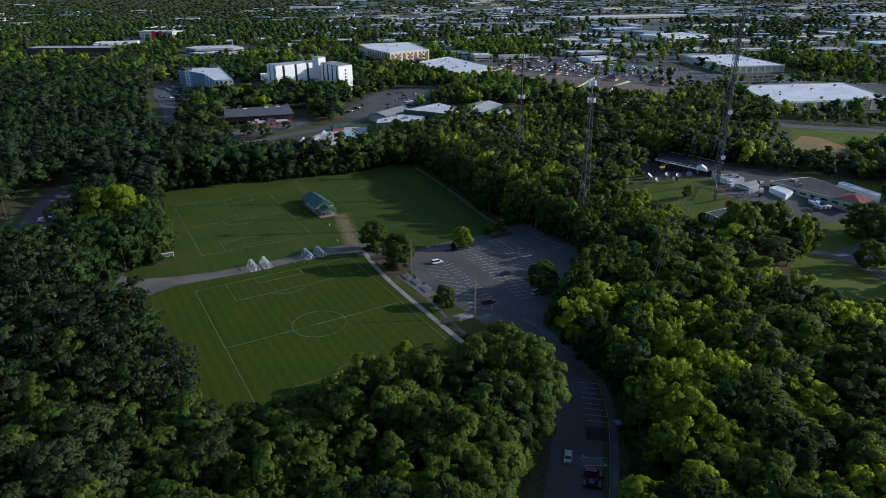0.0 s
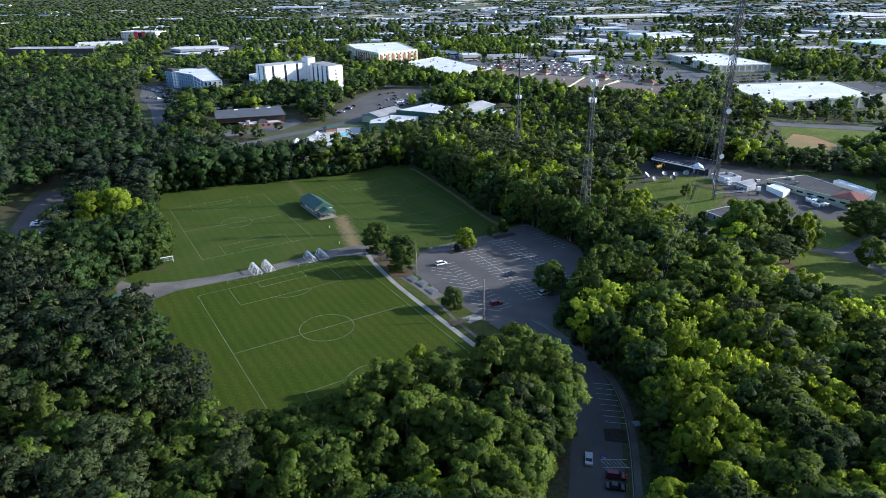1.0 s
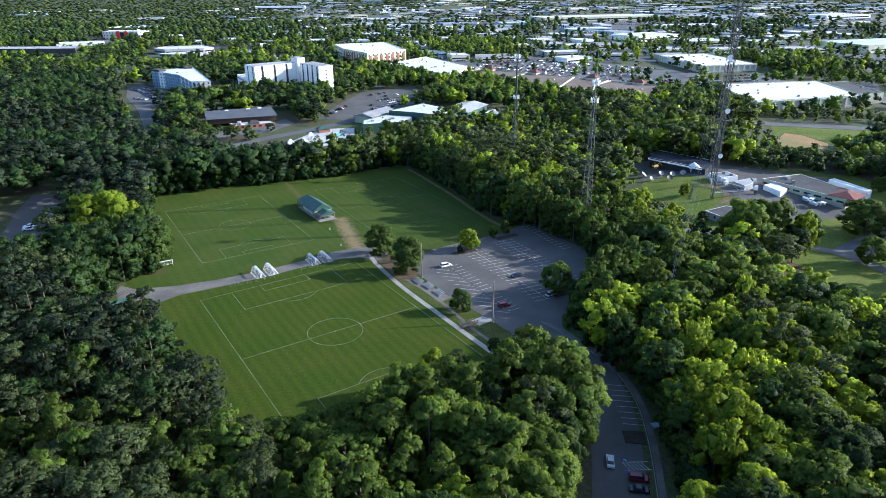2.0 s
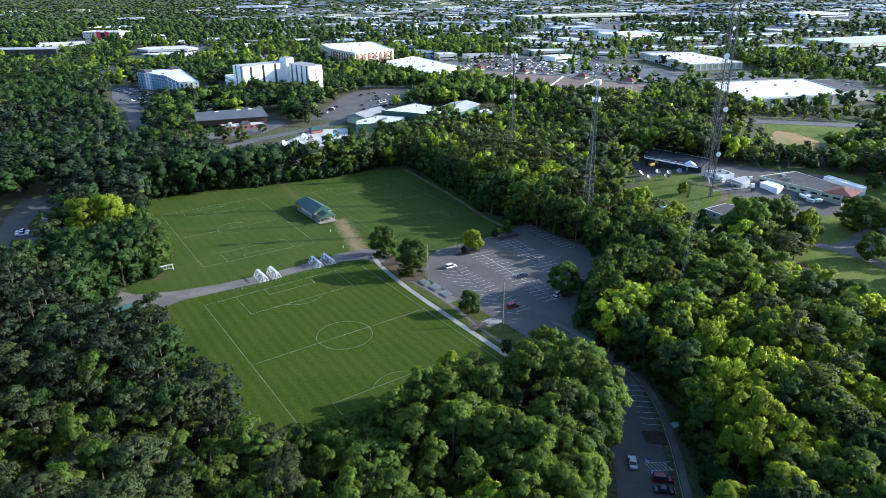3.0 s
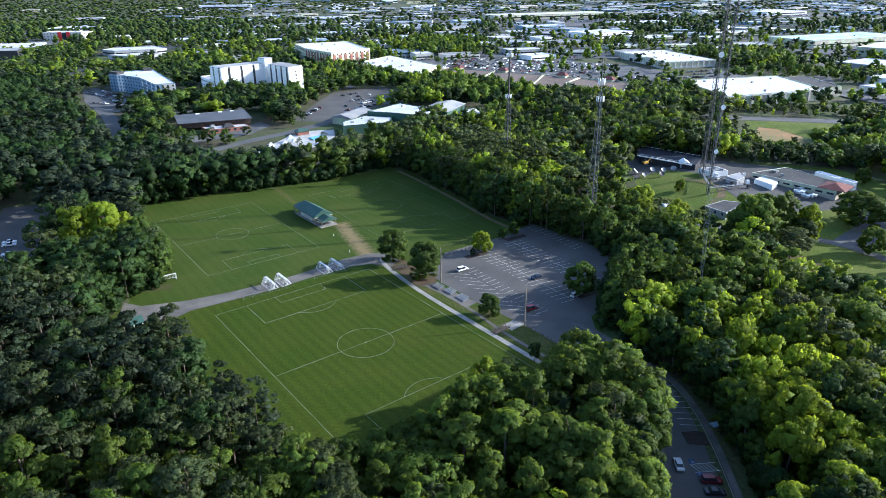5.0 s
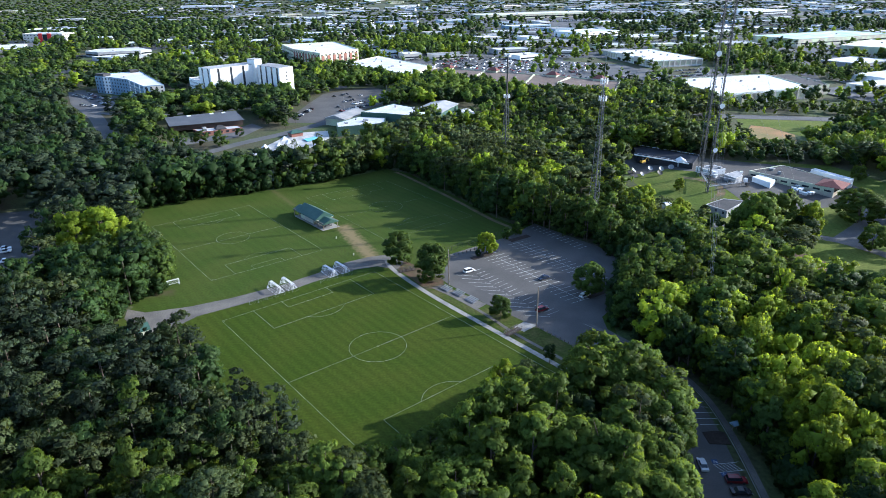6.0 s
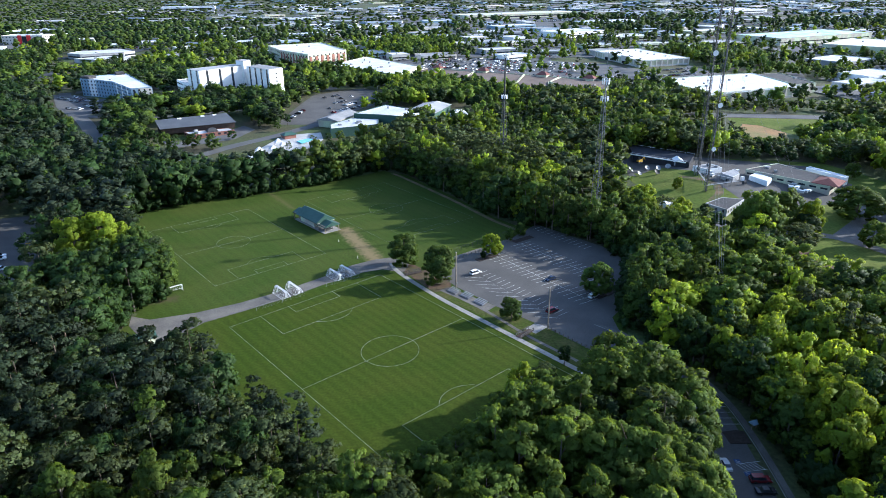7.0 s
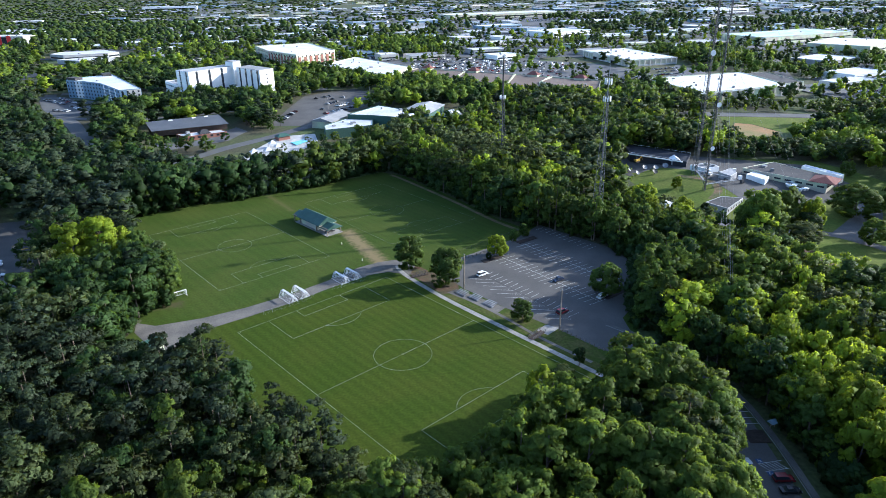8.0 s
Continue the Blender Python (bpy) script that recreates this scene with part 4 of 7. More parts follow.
def crown_arrays(rng, kind, lobes, clumps, per, leaf, faces):
    """A crown of unit size (radius 1, height 2, centre 0): lobes carry rounded clumps, clumps carry leaves. Triangles and their normals."""
    pine = kind.endswith("pine")
    if pine:
        z = np.sort(rng.uniform(-0.9, 0.85, lobes))
        a = np.arange(lobes) * 2.4 + rng.uniform(-0.6, 0.6, lobes)
        rad = np.sqrt(np.clip(1 - (z / 1.1) ** 2, 0.05, 1)) * rng.uniform(0.25, 0.78, lobes)
        lr = rng.uniform(0.26, 0.4, lobes)
        flat = np.array((1, 1, 0.55))
    elif kind in FULL:
        z = np.linspace(-0.82, 0.8, lobes) + rng.uniform(-0.08, 0.08, lobes)
        a = np.arange(lobes) * 2.4 + rng.uniform(-0.4, 0.4, lobes)
        rad = np.sqrt(np.clip(1 - ((z + 0.25) / 1.2) ** 2, 0.05, 1)) * rng.uniform(0.45, 0.72, lobes)
        lr = rng.uniform(0.3, 0.42, lobes)
        flat = np.array((1, 1, 0.85))
    elif kind == "poplar":
        z = np.linspace(-0.85, 0.85, lobes) + rng.uniform(-0.06, 0.06, lobes)
        a = np.arange(lobes) * 2.4 + rng.uniform(-0.5, 0.5, lobes)
        rad = np.clip(0.85 - 0.55 * (z + 0.3), 0.1, 0.75) * rng.uniform(0.6, 0.95, lobes)
        lr = rng.uniform(0.26, 0.4, lobes) * np.clip(1.1 - 0.35 * z, 0.7, 1.2)
        flat = np.array((1, 1, 0.8))
    else:
        z = np.linspace(-0.7, 0.72, lobes) + rng.uniform(-0.1, 0.1, lobes)
        a = np.arange(lobes) * 2.4 + rng.uniform(-0.5, 0.5, lobes)
        rad = np.sqrt(np.clip(1 - ((z + 0.12) / 1.02) ** 2, 0.05, 1)) * rng.uniform(0.42, 0.74, lobes)
        lr = rng.uniform(0.28, 0.46, lobes)
        flat = np.array((1, 1, 0.85))
    lc = np.stack([rad * np.cos(a), rad * np.sin(a), z * (0.86 if kind != "poplar" else 0.95)], 1)
    if lobes < 9:
        lc, lr = lc * np.array((0.68, 0.68, 0.86)), lr * 1.5
    asp = max(1.0, SHAPE[kind][1] / (2 * SHAPE[kind][0]))
    flat = flat * np.array((1, 1, 1 / asp))
    out = unit(lc + np.array((0, 0, 0.1)))
    heart, hn = clump_cores(rng, lc, lr * (1.15 if not clumps else 0.98 if clumps < 30 else 0.6 if pine else 0.82), flat, 0.6 * out, 20 if faces == 20 or not clumps else 8)
    if not clumps:
        return heart, hn
    pick = rng.choice(lobes, size=clumps, p=lr ** 2 / np.sum(lr ** 2))
    up = np.array((0, 0, 0.05 if kind in FULL else 0.3))
    td = unit(unit(rng.normal(size=(clumps, 3))) + 0.8 * out[pick] + up)
    tc = lc[pick] + td * flat * (lr[pick] * rng.uniform(0.78, 1.08, clumps))[:, None]
    tr = rng.uniform(0.115, 0.2, clumps) * (150.0 / clumps) ** 0.36 * (0.85 if pine else 1.0)
    lean = 0.55 * td + 0.25 * out[pick]
    core, cn = clump_cores(rng, tc, tr * (0.85 if clumps < 30 else 0.56 if pine else 0.7), flat, lean, faces)
    own = np.repeat(np.arange(clumps), per)
    n = len(own)
    d = unit(unit(rng.normal(size=(n, 3))) + 0.75 * td[own] + 0.4 * up)
    p = tc[own] + d * flat * (tr[own] * rng.uniform(0.72, 1.25 if pine else 1.12, n))[:, None]
    nrm = unit(d + rng.normal(size=(n, 3)) * (0.6 if pine else 0.42))
    t = unit(np.cross(nrm, rng.normal(size=(n, 3))))
    b = np.cross(nrm, t)
    s = (leaf * rng.uniform(0.6, 1.3, n))[:, None]
    e = rng.uniform(0.7, 1.3, (3, n, 1))
    leaves = np.stack([p + t * s * e[0], p + (b * 0.87 - t * 0.5) * s * e[1], p - (b * 0.87 + t * 0.5) * s * e[2]], axis=1)
    round_off = (0.8, 0.1) if clumps > 30 else (0.6, 0.35)
    soft = unit(round_off[0] * d + lean[own] + round_off[1] * out[pick][own] + rng.normal(size=(n, 3)) * 0.12)
    ln = np.repeat(soft[:, None, :], 3, axis=1)
    return np.concatenate([leaves, core, heart]), np.concatenate([ln, cn, hn])


def leaf_mesh(name, tris, mat, normals, tone=None):
    """Foliage; tone: how much lighter or darker than its kind each tree is, corner by corner."""
    q = np.ascontiguousarray(tris.reshape(-1, 3), dtype=np.float32)
    n = len(q) // 3
    me = bpy.data.meshes.new(name)
    me.vertices.add(3 * n)
    me.vertices.foreach_set("co", q.ravel())
    me.loops.add(3 * n)
    me.loops.foreach_set("vertex_index", np.arange(3 * n, dtype=np.int32))
    me.polygons.add(n)
    me.polygons.foreach_set("loop_start", np.arange(0, 3 * n, 3, dtype=np.int32))
    me.update(calc_edges=True)
    nn = normals.reshape(-1, 3)
    nn = np.ascontiguousarray(nn / np.linalg.norm(nn, axis=-1, keepdims=True), dtype=np.float32)
    me.attributes.new("custom_normal", "FLOAT_VECTOR", "POINT").data.foreach_set("vector", nn.ravel())
    if tone is not None:
        me.attributes.new("tone", "FLOAT", "POINT").data.foreach_set("value", np.ascontiguousarray(tone, dtype=np.float32))
    me.materials.append(mat)
    return me


rng = np.random.default_rng(7)
# kind: crown radius, crown height and trunk for a tree one metre tall
SHAPE = {"oak": (0.32, 0.73), "maple": (0.28, 0.78), "poplar": (0.235, 0.8), "pine": (0.235, 0.58), "darkpine": (0.24, 0.6), "bush": (0.5, 0.95), "edge": (0.25, 0.92), "linden": (0.43, 0.92), "hedge": (0.5, 0.98), "gum": (0.28, 0.75), "shade": (0.43, 0.93), "dome": (0.43, 0.9)}
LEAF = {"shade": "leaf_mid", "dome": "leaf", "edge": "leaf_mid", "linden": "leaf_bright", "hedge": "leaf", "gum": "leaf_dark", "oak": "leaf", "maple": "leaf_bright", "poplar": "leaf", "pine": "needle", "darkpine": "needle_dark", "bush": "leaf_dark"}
# lobes, clumps, leaves to a clump, leaf size and solid of the clumps, from the nearest trees to the farthest
DETAIL = (((16, 150, 33, 0.052, 8), 3), ((13, 76, 18, 0.07, 8), 5), ((11, 46, 14, 0.086, 8), 5), ((7, 16, 9, 0.135, 8), 5), ((5, 8, 6, 0.2, 8), 5), ((3, 0, 0, 0.6, 20), 5), ((1, 0, 0, 0.6, 20), 5))
CROWN = {k: [[crown_arrays(rng, k, *row) for _ in range(var)] for row, var in DETAIL] for k in SHAPE}


def trunk_geo(kind, r):
    g = Geo()
    R, C = SHAPE[kind]
    bend = Vector((r.uniform(-0.02, 0.02), r.uniform(-0.02, 0.02), 0))
    top = Vector((0, 0, 0.9)) + bend
    mid = Vector((0, 0, 0.45)) + bend * 0.4
    w = 0.016 if not kind.endswith("pine") else 0.012
    g.tube((0, 0, -0.02), mid, w, w * 0.7, 7)
    g.tube(mid, top, w * 0.7, w * 0.2, 6)
    for i in range(7):
        a, z = r.uniform(0, 6.28), 1 - C + C * 0.75 * (i + 0.5) / 7
        s = Vector((0, 0, z)) + bend * z
        e = s + Vector((math.cos(a) * R * 0.38, math.sin(a) * R * 0.38, R * (0.5 if not kind.endswith("pine") else 0.05)))
        g.tube(s, e, w * 0.4, w * 0.1, 4)
    return g


rt = random.Random(5)
TREE = {}
for k in SHAPE:
    for i in range(3):
        R, C = SHAPE[k]
        if k.endswith("pine"):
            CROWN[k][0][i] = crown_arrays(rng, k, 24, 180, 33, 0.042, 8)
        q = CROWN[k][0][i][0] * np.array((R, R, C / 2)) + np.array((0, 0, 1 - C / 2))
        TREE[k, i] = (trunk_geo(k, rt).mesh("trunk", M["bark"]), leaf_mesh("crown", q, M[LEAF[k]], CROWN[k][0][i][1]))

TREE_LABEL = {"oak": "broad-crowned oak in full dark green leaf", "maple": "maple with fresh yellow-green leaves", "poplar": "tall tulip poplar in green leaf",
              "pine": "tall loblolly pine with grey-green needles", "darkpine": "tall dark pine with blue-green needles", "bush": "rounded green shrub", "hedge": "full round green shrub", "linden": "full round yellow-green tree", "edge": "tree in deep green leaf down to the ground", "gum": "sweetgum in dark green leaf", "shade": "full round shade tree", "dome": "very broad oak with a full dome of leaves"}


def tree(kind, x, y, h, label="", wide=1.0, group="", bright=False):
    t = thing("shrub" if kind in ("bush", "hedge") else "tree", x, y, gz(x, y), rt.uniform(0, 6.28), label or TREE_LABEL[kind], "shrub" if kind in ("bush", "hedge") else "tree", group)
    t.scale = (h * wide, h * wide, h)
    trunk, crown = TREE[kind, rt.randrange(3)]
    part("trunk", trunk, None, t)
    part("crown", crown, None, t)
    return t


FIELD_CLEAR = [(-125, 246), (-123, 258), (-137, 276), (-166, 342), (-138, 359), (-100, 368), (-67, 383), (-33, 404), (-20, 392), (2, 342), (15, 308), (24, 293), (33, 297), (51, 266),
               (56, 243), (45, 224), (35.5, 208), (31, 194), (36, 177), (44.5, 160), (46.5, 146), (44, 131), (40.5, 115)]
FIELD_CLEAR += [(37, 90), (32, 60), (26, 40), (2, 40), (6, 72), (9, 98), (13, 110),
               (18, 122), (22, 134), (22, 146), (20, 156), (13, 166), (8, 158), (0, 145), (-12, 139), (-24, 134), (-30, 129), (-38, 126), (-56, 122), (-62, 126), (-68, 136), (-77, 152), (-88, 167),
               (-103, 184), (-110, 192), (-124, 199), (-134, 210), (-135, 222), (-132, 236)]
COMPOUND = [(96, 303), (93, 325), (108, 358), (112, 404), (168, 376), (225, 352), (236, 300), (200, 272), (196, 236), (165, 212), (140, 186), (117, 188), (112, 212), (110, 240), (121, 262),
            (99, 282), (97, 292)]
MEADOW = [(205, 392), (222, 452), (245, 512), (360, 476), (560, 404), (552, 384), (430, 424), (345, 452), (310, 450), (285, 412), (240, 384)]
LEFT_LOT = [(-182, 268), (-187, 284), (-193, 308), (-203, 330), (-212, 354), (-234, 352), (-226, 322), (-216, 296), (-208, 272), (-198, 260)]
LEFT_CLEAR = [(-168, 244), (-180, 262), (-187, 284), (-193, 308), (-205, 332), (-212, 358), (-238, 356), (-232, 322), (-222, 290), (-211, 262), (-188, 238)]
AVENUE_CLEAR = [(-312, 662), (-300, 662), (-275, 600), (-232, 512), (-214, 476), (-194, 436), (-190, 424), (-200, 424), (-222, 466), (-243, 508), (-264, 545), (-291, 594)]
CLEAR = [FIELD_CLEAR, COMPOUND, MEADOW, LEFT_CLEAR, AVENUE_CLEAR, [(90, 298), (86, 330), (104, 364), (114, 360), (100, 298)], [(-180, 262), (-174, 292), (-150, 300), (-138, 286), (-136, 270), (-150, 256)]]
WOODS_BACK = [(-900, 700), (-330, 700), (-300, 632), (-262, 566), (-226, 495), (-205, 462), (-190, 448), (-165, 428), (-150, 412), (-112, 400), (-84, 405), (-58, 426), (-36, 454), (-10, 500), (0, 512), (40, 512), (64, 530), (100, 582), (140, 560),
              (182, 560), (220, 545), (250, 525), (380, 520), (900, 540), (900, -60), (-900, -60)]


drape("field_margin", [q for q in FIELD_CLEAR if not (q[0] > 24 and q[1] < 200 or q[0] > 0 and q[1] < 112)], M["turf_far"], 0.015, "rough grass between the fields and the wood", "grass")


def wedge(x, y, side=12):
    """The country in front of the walk."""
    return -68 - 0.72 * (y - 15) - side < x < max(8 + 0.62 * y, 0.95 * y - 60) + side + 20


spots = []
rs = random.Random(11)
y = 42.0
row = 0
while y < 720:
    step = 7.7 if y < 260 else 8.3
    x = -700 + (row % 2) * step / 2
    while x < 760:
        px, py = x + rs.uniform(-2.4, 2.4), y + rs.uniform(-2.4, 2.4)
        x += step
        if not wedge(px, py) or not inside(px, py, WOODS_BACK) or any(inside(px, py, c) for c in CLEAR):
            continue
        if rs.random() < 0.1:
            continue
        n = noise.noise(Vector((px * 0.018, py * 0.018, 3.1)))
        if px < -45 and py < 330:
            pine = 0.64 + 1.0 * n
        elif px < 34 and py < 170:
            pine = 0.02 + 0.3 * n
        elif px > 20 and py < 260:
            pine = 0.04 + 0.4 * n
        else:
            pine = (0.45 if px > -10 else 0.55) + 0.9 * n
        u = rs.random()
        kind = "pine" if u < pine else ("maple" if u > (0.62 if px > 52 and py < 185 else 0.8 if py > 190 else 0.5 if px > 34 and py < 330 else 0.88) else ("poplar" if u > 0.55 else "oak"))
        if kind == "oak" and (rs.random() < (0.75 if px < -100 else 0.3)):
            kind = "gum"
        # dark kinds crowd the left wood; their leaf colour also stands in for shade
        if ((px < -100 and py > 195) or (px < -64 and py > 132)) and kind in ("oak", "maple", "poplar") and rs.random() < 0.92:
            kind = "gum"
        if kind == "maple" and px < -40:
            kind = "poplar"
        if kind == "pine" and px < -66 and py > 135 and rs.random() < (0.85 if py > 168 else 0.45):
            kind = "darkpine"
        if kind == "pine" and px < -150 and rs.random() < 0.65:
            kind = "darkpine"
        if px > 72 and py < 138 and rs.random() < 0.35:
            kind = rs.choice(("gum", "gum", "pine"))
        # dark leaf colour beside the road stands in for the shade there
        if 40 < px < 48 and py < 172:
            kind = "gum"
        if math.hypot(px - 55, py - 125) < 10 or math.hypot(px - 48, py - 115) < 9:
            continue
        if 47 < px < 90 and 136 < py < 188 and rs.random() < 0.45:
            kind = "linden"
        if -168 < px < -118 and 215 < py < 278 and kind in ("pine", "darkpine"):
            kind = rs.choice(("gum", "gum", "gum", "shade", "pine"))
        h = {"linden": 17.5, "shade": 16.0, "gum": 19.0, "pine": 21.0, "darkpine": 21.0, "maple": 18.5, "poplar": 21.0, "oak": 19.0}[kind] * rs.uniform(0.82, 1.14)
        if py > 260:
            h *= 0.92
        if px > 28 and 190 < py < 300:
            d = px - (42 + max(0.0, py - 208) * 0.4)
            if d < 13:
                h, kind = h * 0.82, "edge"
            elif px < 110:
                h *= 0.9
        if 84 < px < 122 and 252 < py < 302:
            h *= 0.5 if px > 93 else 0.75
        if 180 < px < 305 and 350 < py < 470:
            h *= 0.55
        if 0 < px < 60 and 300 < py < 400:
            h *= 1.1
        if px > 235 and py > 450:
            h *= 0.4
        if py > 425 and -30 < px < 90:
            h *= 1.0 if px < 12 else 0.72
        if inside(px, py, [(-142, 216), (-116, 206), (-98, 168), (-122, 160)]):
            h *= 0.34 + 0.66 * smooth(212 - py, 2, 38)
        spots.append((kind, px, py, h, rs.uniform(0.95, 1.32) * (0.62 if kind in ("linden", "shade") else 1.0)))
    y += step * 0.87
    row += 1
# lighter kinds behind a darker front row: leaf colour imitates sunlit tops, shaded feet
for (x0, y0), (x1, y1), n in (((-24, 402), (25, 295), 21), ((-17, 405), (32, 298), 21), ((26, 296), (50, 268), 6), ((-164, 346), (-100, 374), 9), ((-100, 374), (-36, 407), 9)):
    for i in range(n):
        t = (i + rs.uniform(0.2, 0.8)) / n
        fresh = (x0 == -17 or y0 == 374) and rs.random() < 0.6
        spots.append(("poplar" if fresh and (i % 3 or y0 == 374) else "linden" if fresh else "gum" if y0 == 346 else "edge", x0 + (x1 - x0) * t + rs.uniform(1, 4), y0 + (y1 - y0) * t + rs.uniform(-1, 2), rs.uniform(22, 25) if fresh else rs.uniform(16, 21) if x0 == -24 else rs.uniform(19, 24), rs.uniform(0.95, 1.15) * (0.6 if fresh and not i % 3 and x0 == -17 else 1.0)))
spots.sort(key=lambda s: math.hypot(max(0.0, -105 - s[1], s[1] - 55) * 0.9, max(0.0, s[2] - 70)))
for s in spots[:280]:
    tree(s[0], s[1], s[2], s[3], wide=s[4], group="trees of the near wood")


def wood(name, items, label):
    """Many trees joined: crowns by leaf kind, and their trunks."""
    base = thing(name, *items[0][1:3], 0, 0, label, "woodland", "", "stuff")
    o = np.array((*items[0][1:3], 0.0))
    by = {}
    trunks = Geo()
    for kind, x, y, h, wide, lod in items:
        R, C = SHAPE[kind]
        src = CROWN[kind][lod]
        q, qn = src[rs.randrange(len(src))]
        a = rs.uniform(0, 6.28)
        c, s = math.cos(a), math.sin(a)
        turn = np.array(((c, s, 0), (-s, c, 0), (0, 0, 1)))
        m = turn * np.array((R * h * wide, R * h * wide, C * h / 2))
        by.setdefault(LEAF[kind], []).append((q @ m + (np.array((x, y, gz(x, y) + h * (1 - C / 2))) - o), qn @ turn, np.full(3 * len(q), rs.uniform(-0.34, 0.34))))
        if lod < 3:
            g = gz(x, y)
            trunks.tube((x - o[0], y - o[1], g - 0.2), (x - o[0], y - o[1], g + h * 0.85), 0.016 * h, 0.004 * h, 5)
    for leafkind, parts in by.items():
        tagged(part("foliage", leaf_mesh("foliage", np.concatenate([q[0] for q in parts]), M[leafkind], np.concatenate([q[1] for q in parts]), np.concatenate([q[2] for q in parts])), None, base), kind="stuff")
    if trunks.v:
        tagged(part("trunks", trunks, M["bark"], base), kind="stuff")


near = [(*s, 1) for s in spots[280:310]]
rest = [(*s, 1 if s[2] < 205 else (2 if s[2] < 310 or (s[2] < 410 and s[1] > -30 and s[1] < 60) else (3 if s[2] < 470 else 4))) for s in spots[310:]]
if near:
    wood("near_woodland", near, "mixed pine and broadleaf wood in fresh spring leaf")
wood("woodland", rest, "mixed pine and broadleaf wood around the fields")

# undergrowth along the wood's edges
under = []
edge = FIELD_CLEAR + FIELD_CLEAR[:1]
for (x0, y0), (x1, y1) in zip(edge, edge[1:]):
    ln = math.hypot(x1 - x0, y1 - y0)
    nx, ny = (y0 - y1) / ln, (x1 - x0) / ln
    if inside((x0 + x1) / 2 + nx, (y0 + y1) / 2 + ny, FIELD_CLEAR):
        nx, ny = -nx, -ny
    for k in range(int(ln / (1.3 if y0 > 180 else 2.4))):
        t, o = rs.random(), rs.uniform(0.5, 6.5)
        h = rs.uniform(3.0, 9.0) if y0 > 230 or x0 < -40 or x0 > 34 else rs.uniform(2, 4)
        under.append(("bush", x0 + (x1 - x0) * t + nx * o, y0 + (y1 - y0) * t + ny * o, h, rs.uniform(0.7, 1.1), 3))
wood("undergrowth", under, "leafy undergrowth along the edge of the wood")
for x, y, h, k in ((-128, 249.5, 15, "shade"), (-129, 259, 15, "shade"), (-135, 245, 18, "gum"), (-132, 267, 15, "shade"), (-138, 255, 19, "darkpine")):
    tree(k, x, y, h, wide=0.95)

for x, y, h, k in ((-50, 127.5, 15, "oak"), (-43, 128.5, 15, "oak"), (-36.5, 130.5, 15, "oak"), (-30.5, 134.5, 15, "oak"), (-25.5, 139.5, 15, "oak"), (-20.5, 144, 15.5, "oak"), (-15, 147, 16, "oak"), (-9, 150, 16, "oak"), (19, 129, 18, "oak"), (22, 136, 19, "oak"), (22.5, 143, 20, "oak"), (20.5, 151, 20, "oak"), (15.5, 158, 20, "poplar"), (10, 155, 19, "oak"), (12.5, 119, 18, "oak"),
                   (10, 109, 19, "oak"), (6.5, 99, 19, "oak"), (14, 147, 20, "oak"), (4, 149, 17, "oak"), (13, 135, 19, "oak")) + ((45.5, 130, 16, "edge"), (45, 123, 10, "edge"), (43.5, 112, 10, "edge"), (42, 103, 12, "edge"), (46.8, 139, 16, "edge"), (48, 148, 16, "edge"), (47, 157, 16, "edge"),
                   (44, 166, 16, "edge"), (40, 176, 15, "edge"), (39.5, 184, 14, "edge"), (37.5, 195, 14, "edge"), (40.5, 206, 15, "edge"), (48, 217, 15, "edge"), (55, 227, 16, "edge"), (61, 238, 16, "edge"), (61, 250, 17, "edge"), (56, 264, 18, "edge")):
    tree(k, x, y, h, wide=1.12)

tree("linden", -168, 283, 21, "bright yellow-green tree beside the shaded lot", 0.9)
tree("linden", -158, 287, 22, "bright yellow-green tree beside the shaded lot", 0.9)
tree("shade", -166, 271, 13, "leafy green tree beside the shaded lot", 0.85)
tree("shade", -155, 276, 14, "leafy green tree beside the shaded lot", 0.85)
tree("linden", -151, 289, 15, "bright yellow-green tree beside the shaded lot", 0.8)
tree("shade", -145, 274, 16, "leafy green tree at the edge of the far field", 0.8)
tree("shade", -144, 285, 15, "leafy green tree at the edge of the far field", 0.8)
tree("shade", -156, 264, 14, "leafy green tree beside the shaded lot", 0.85)
tree("gum", -173, 268, 12, "dark tree beside the shaded lot", 1.1)

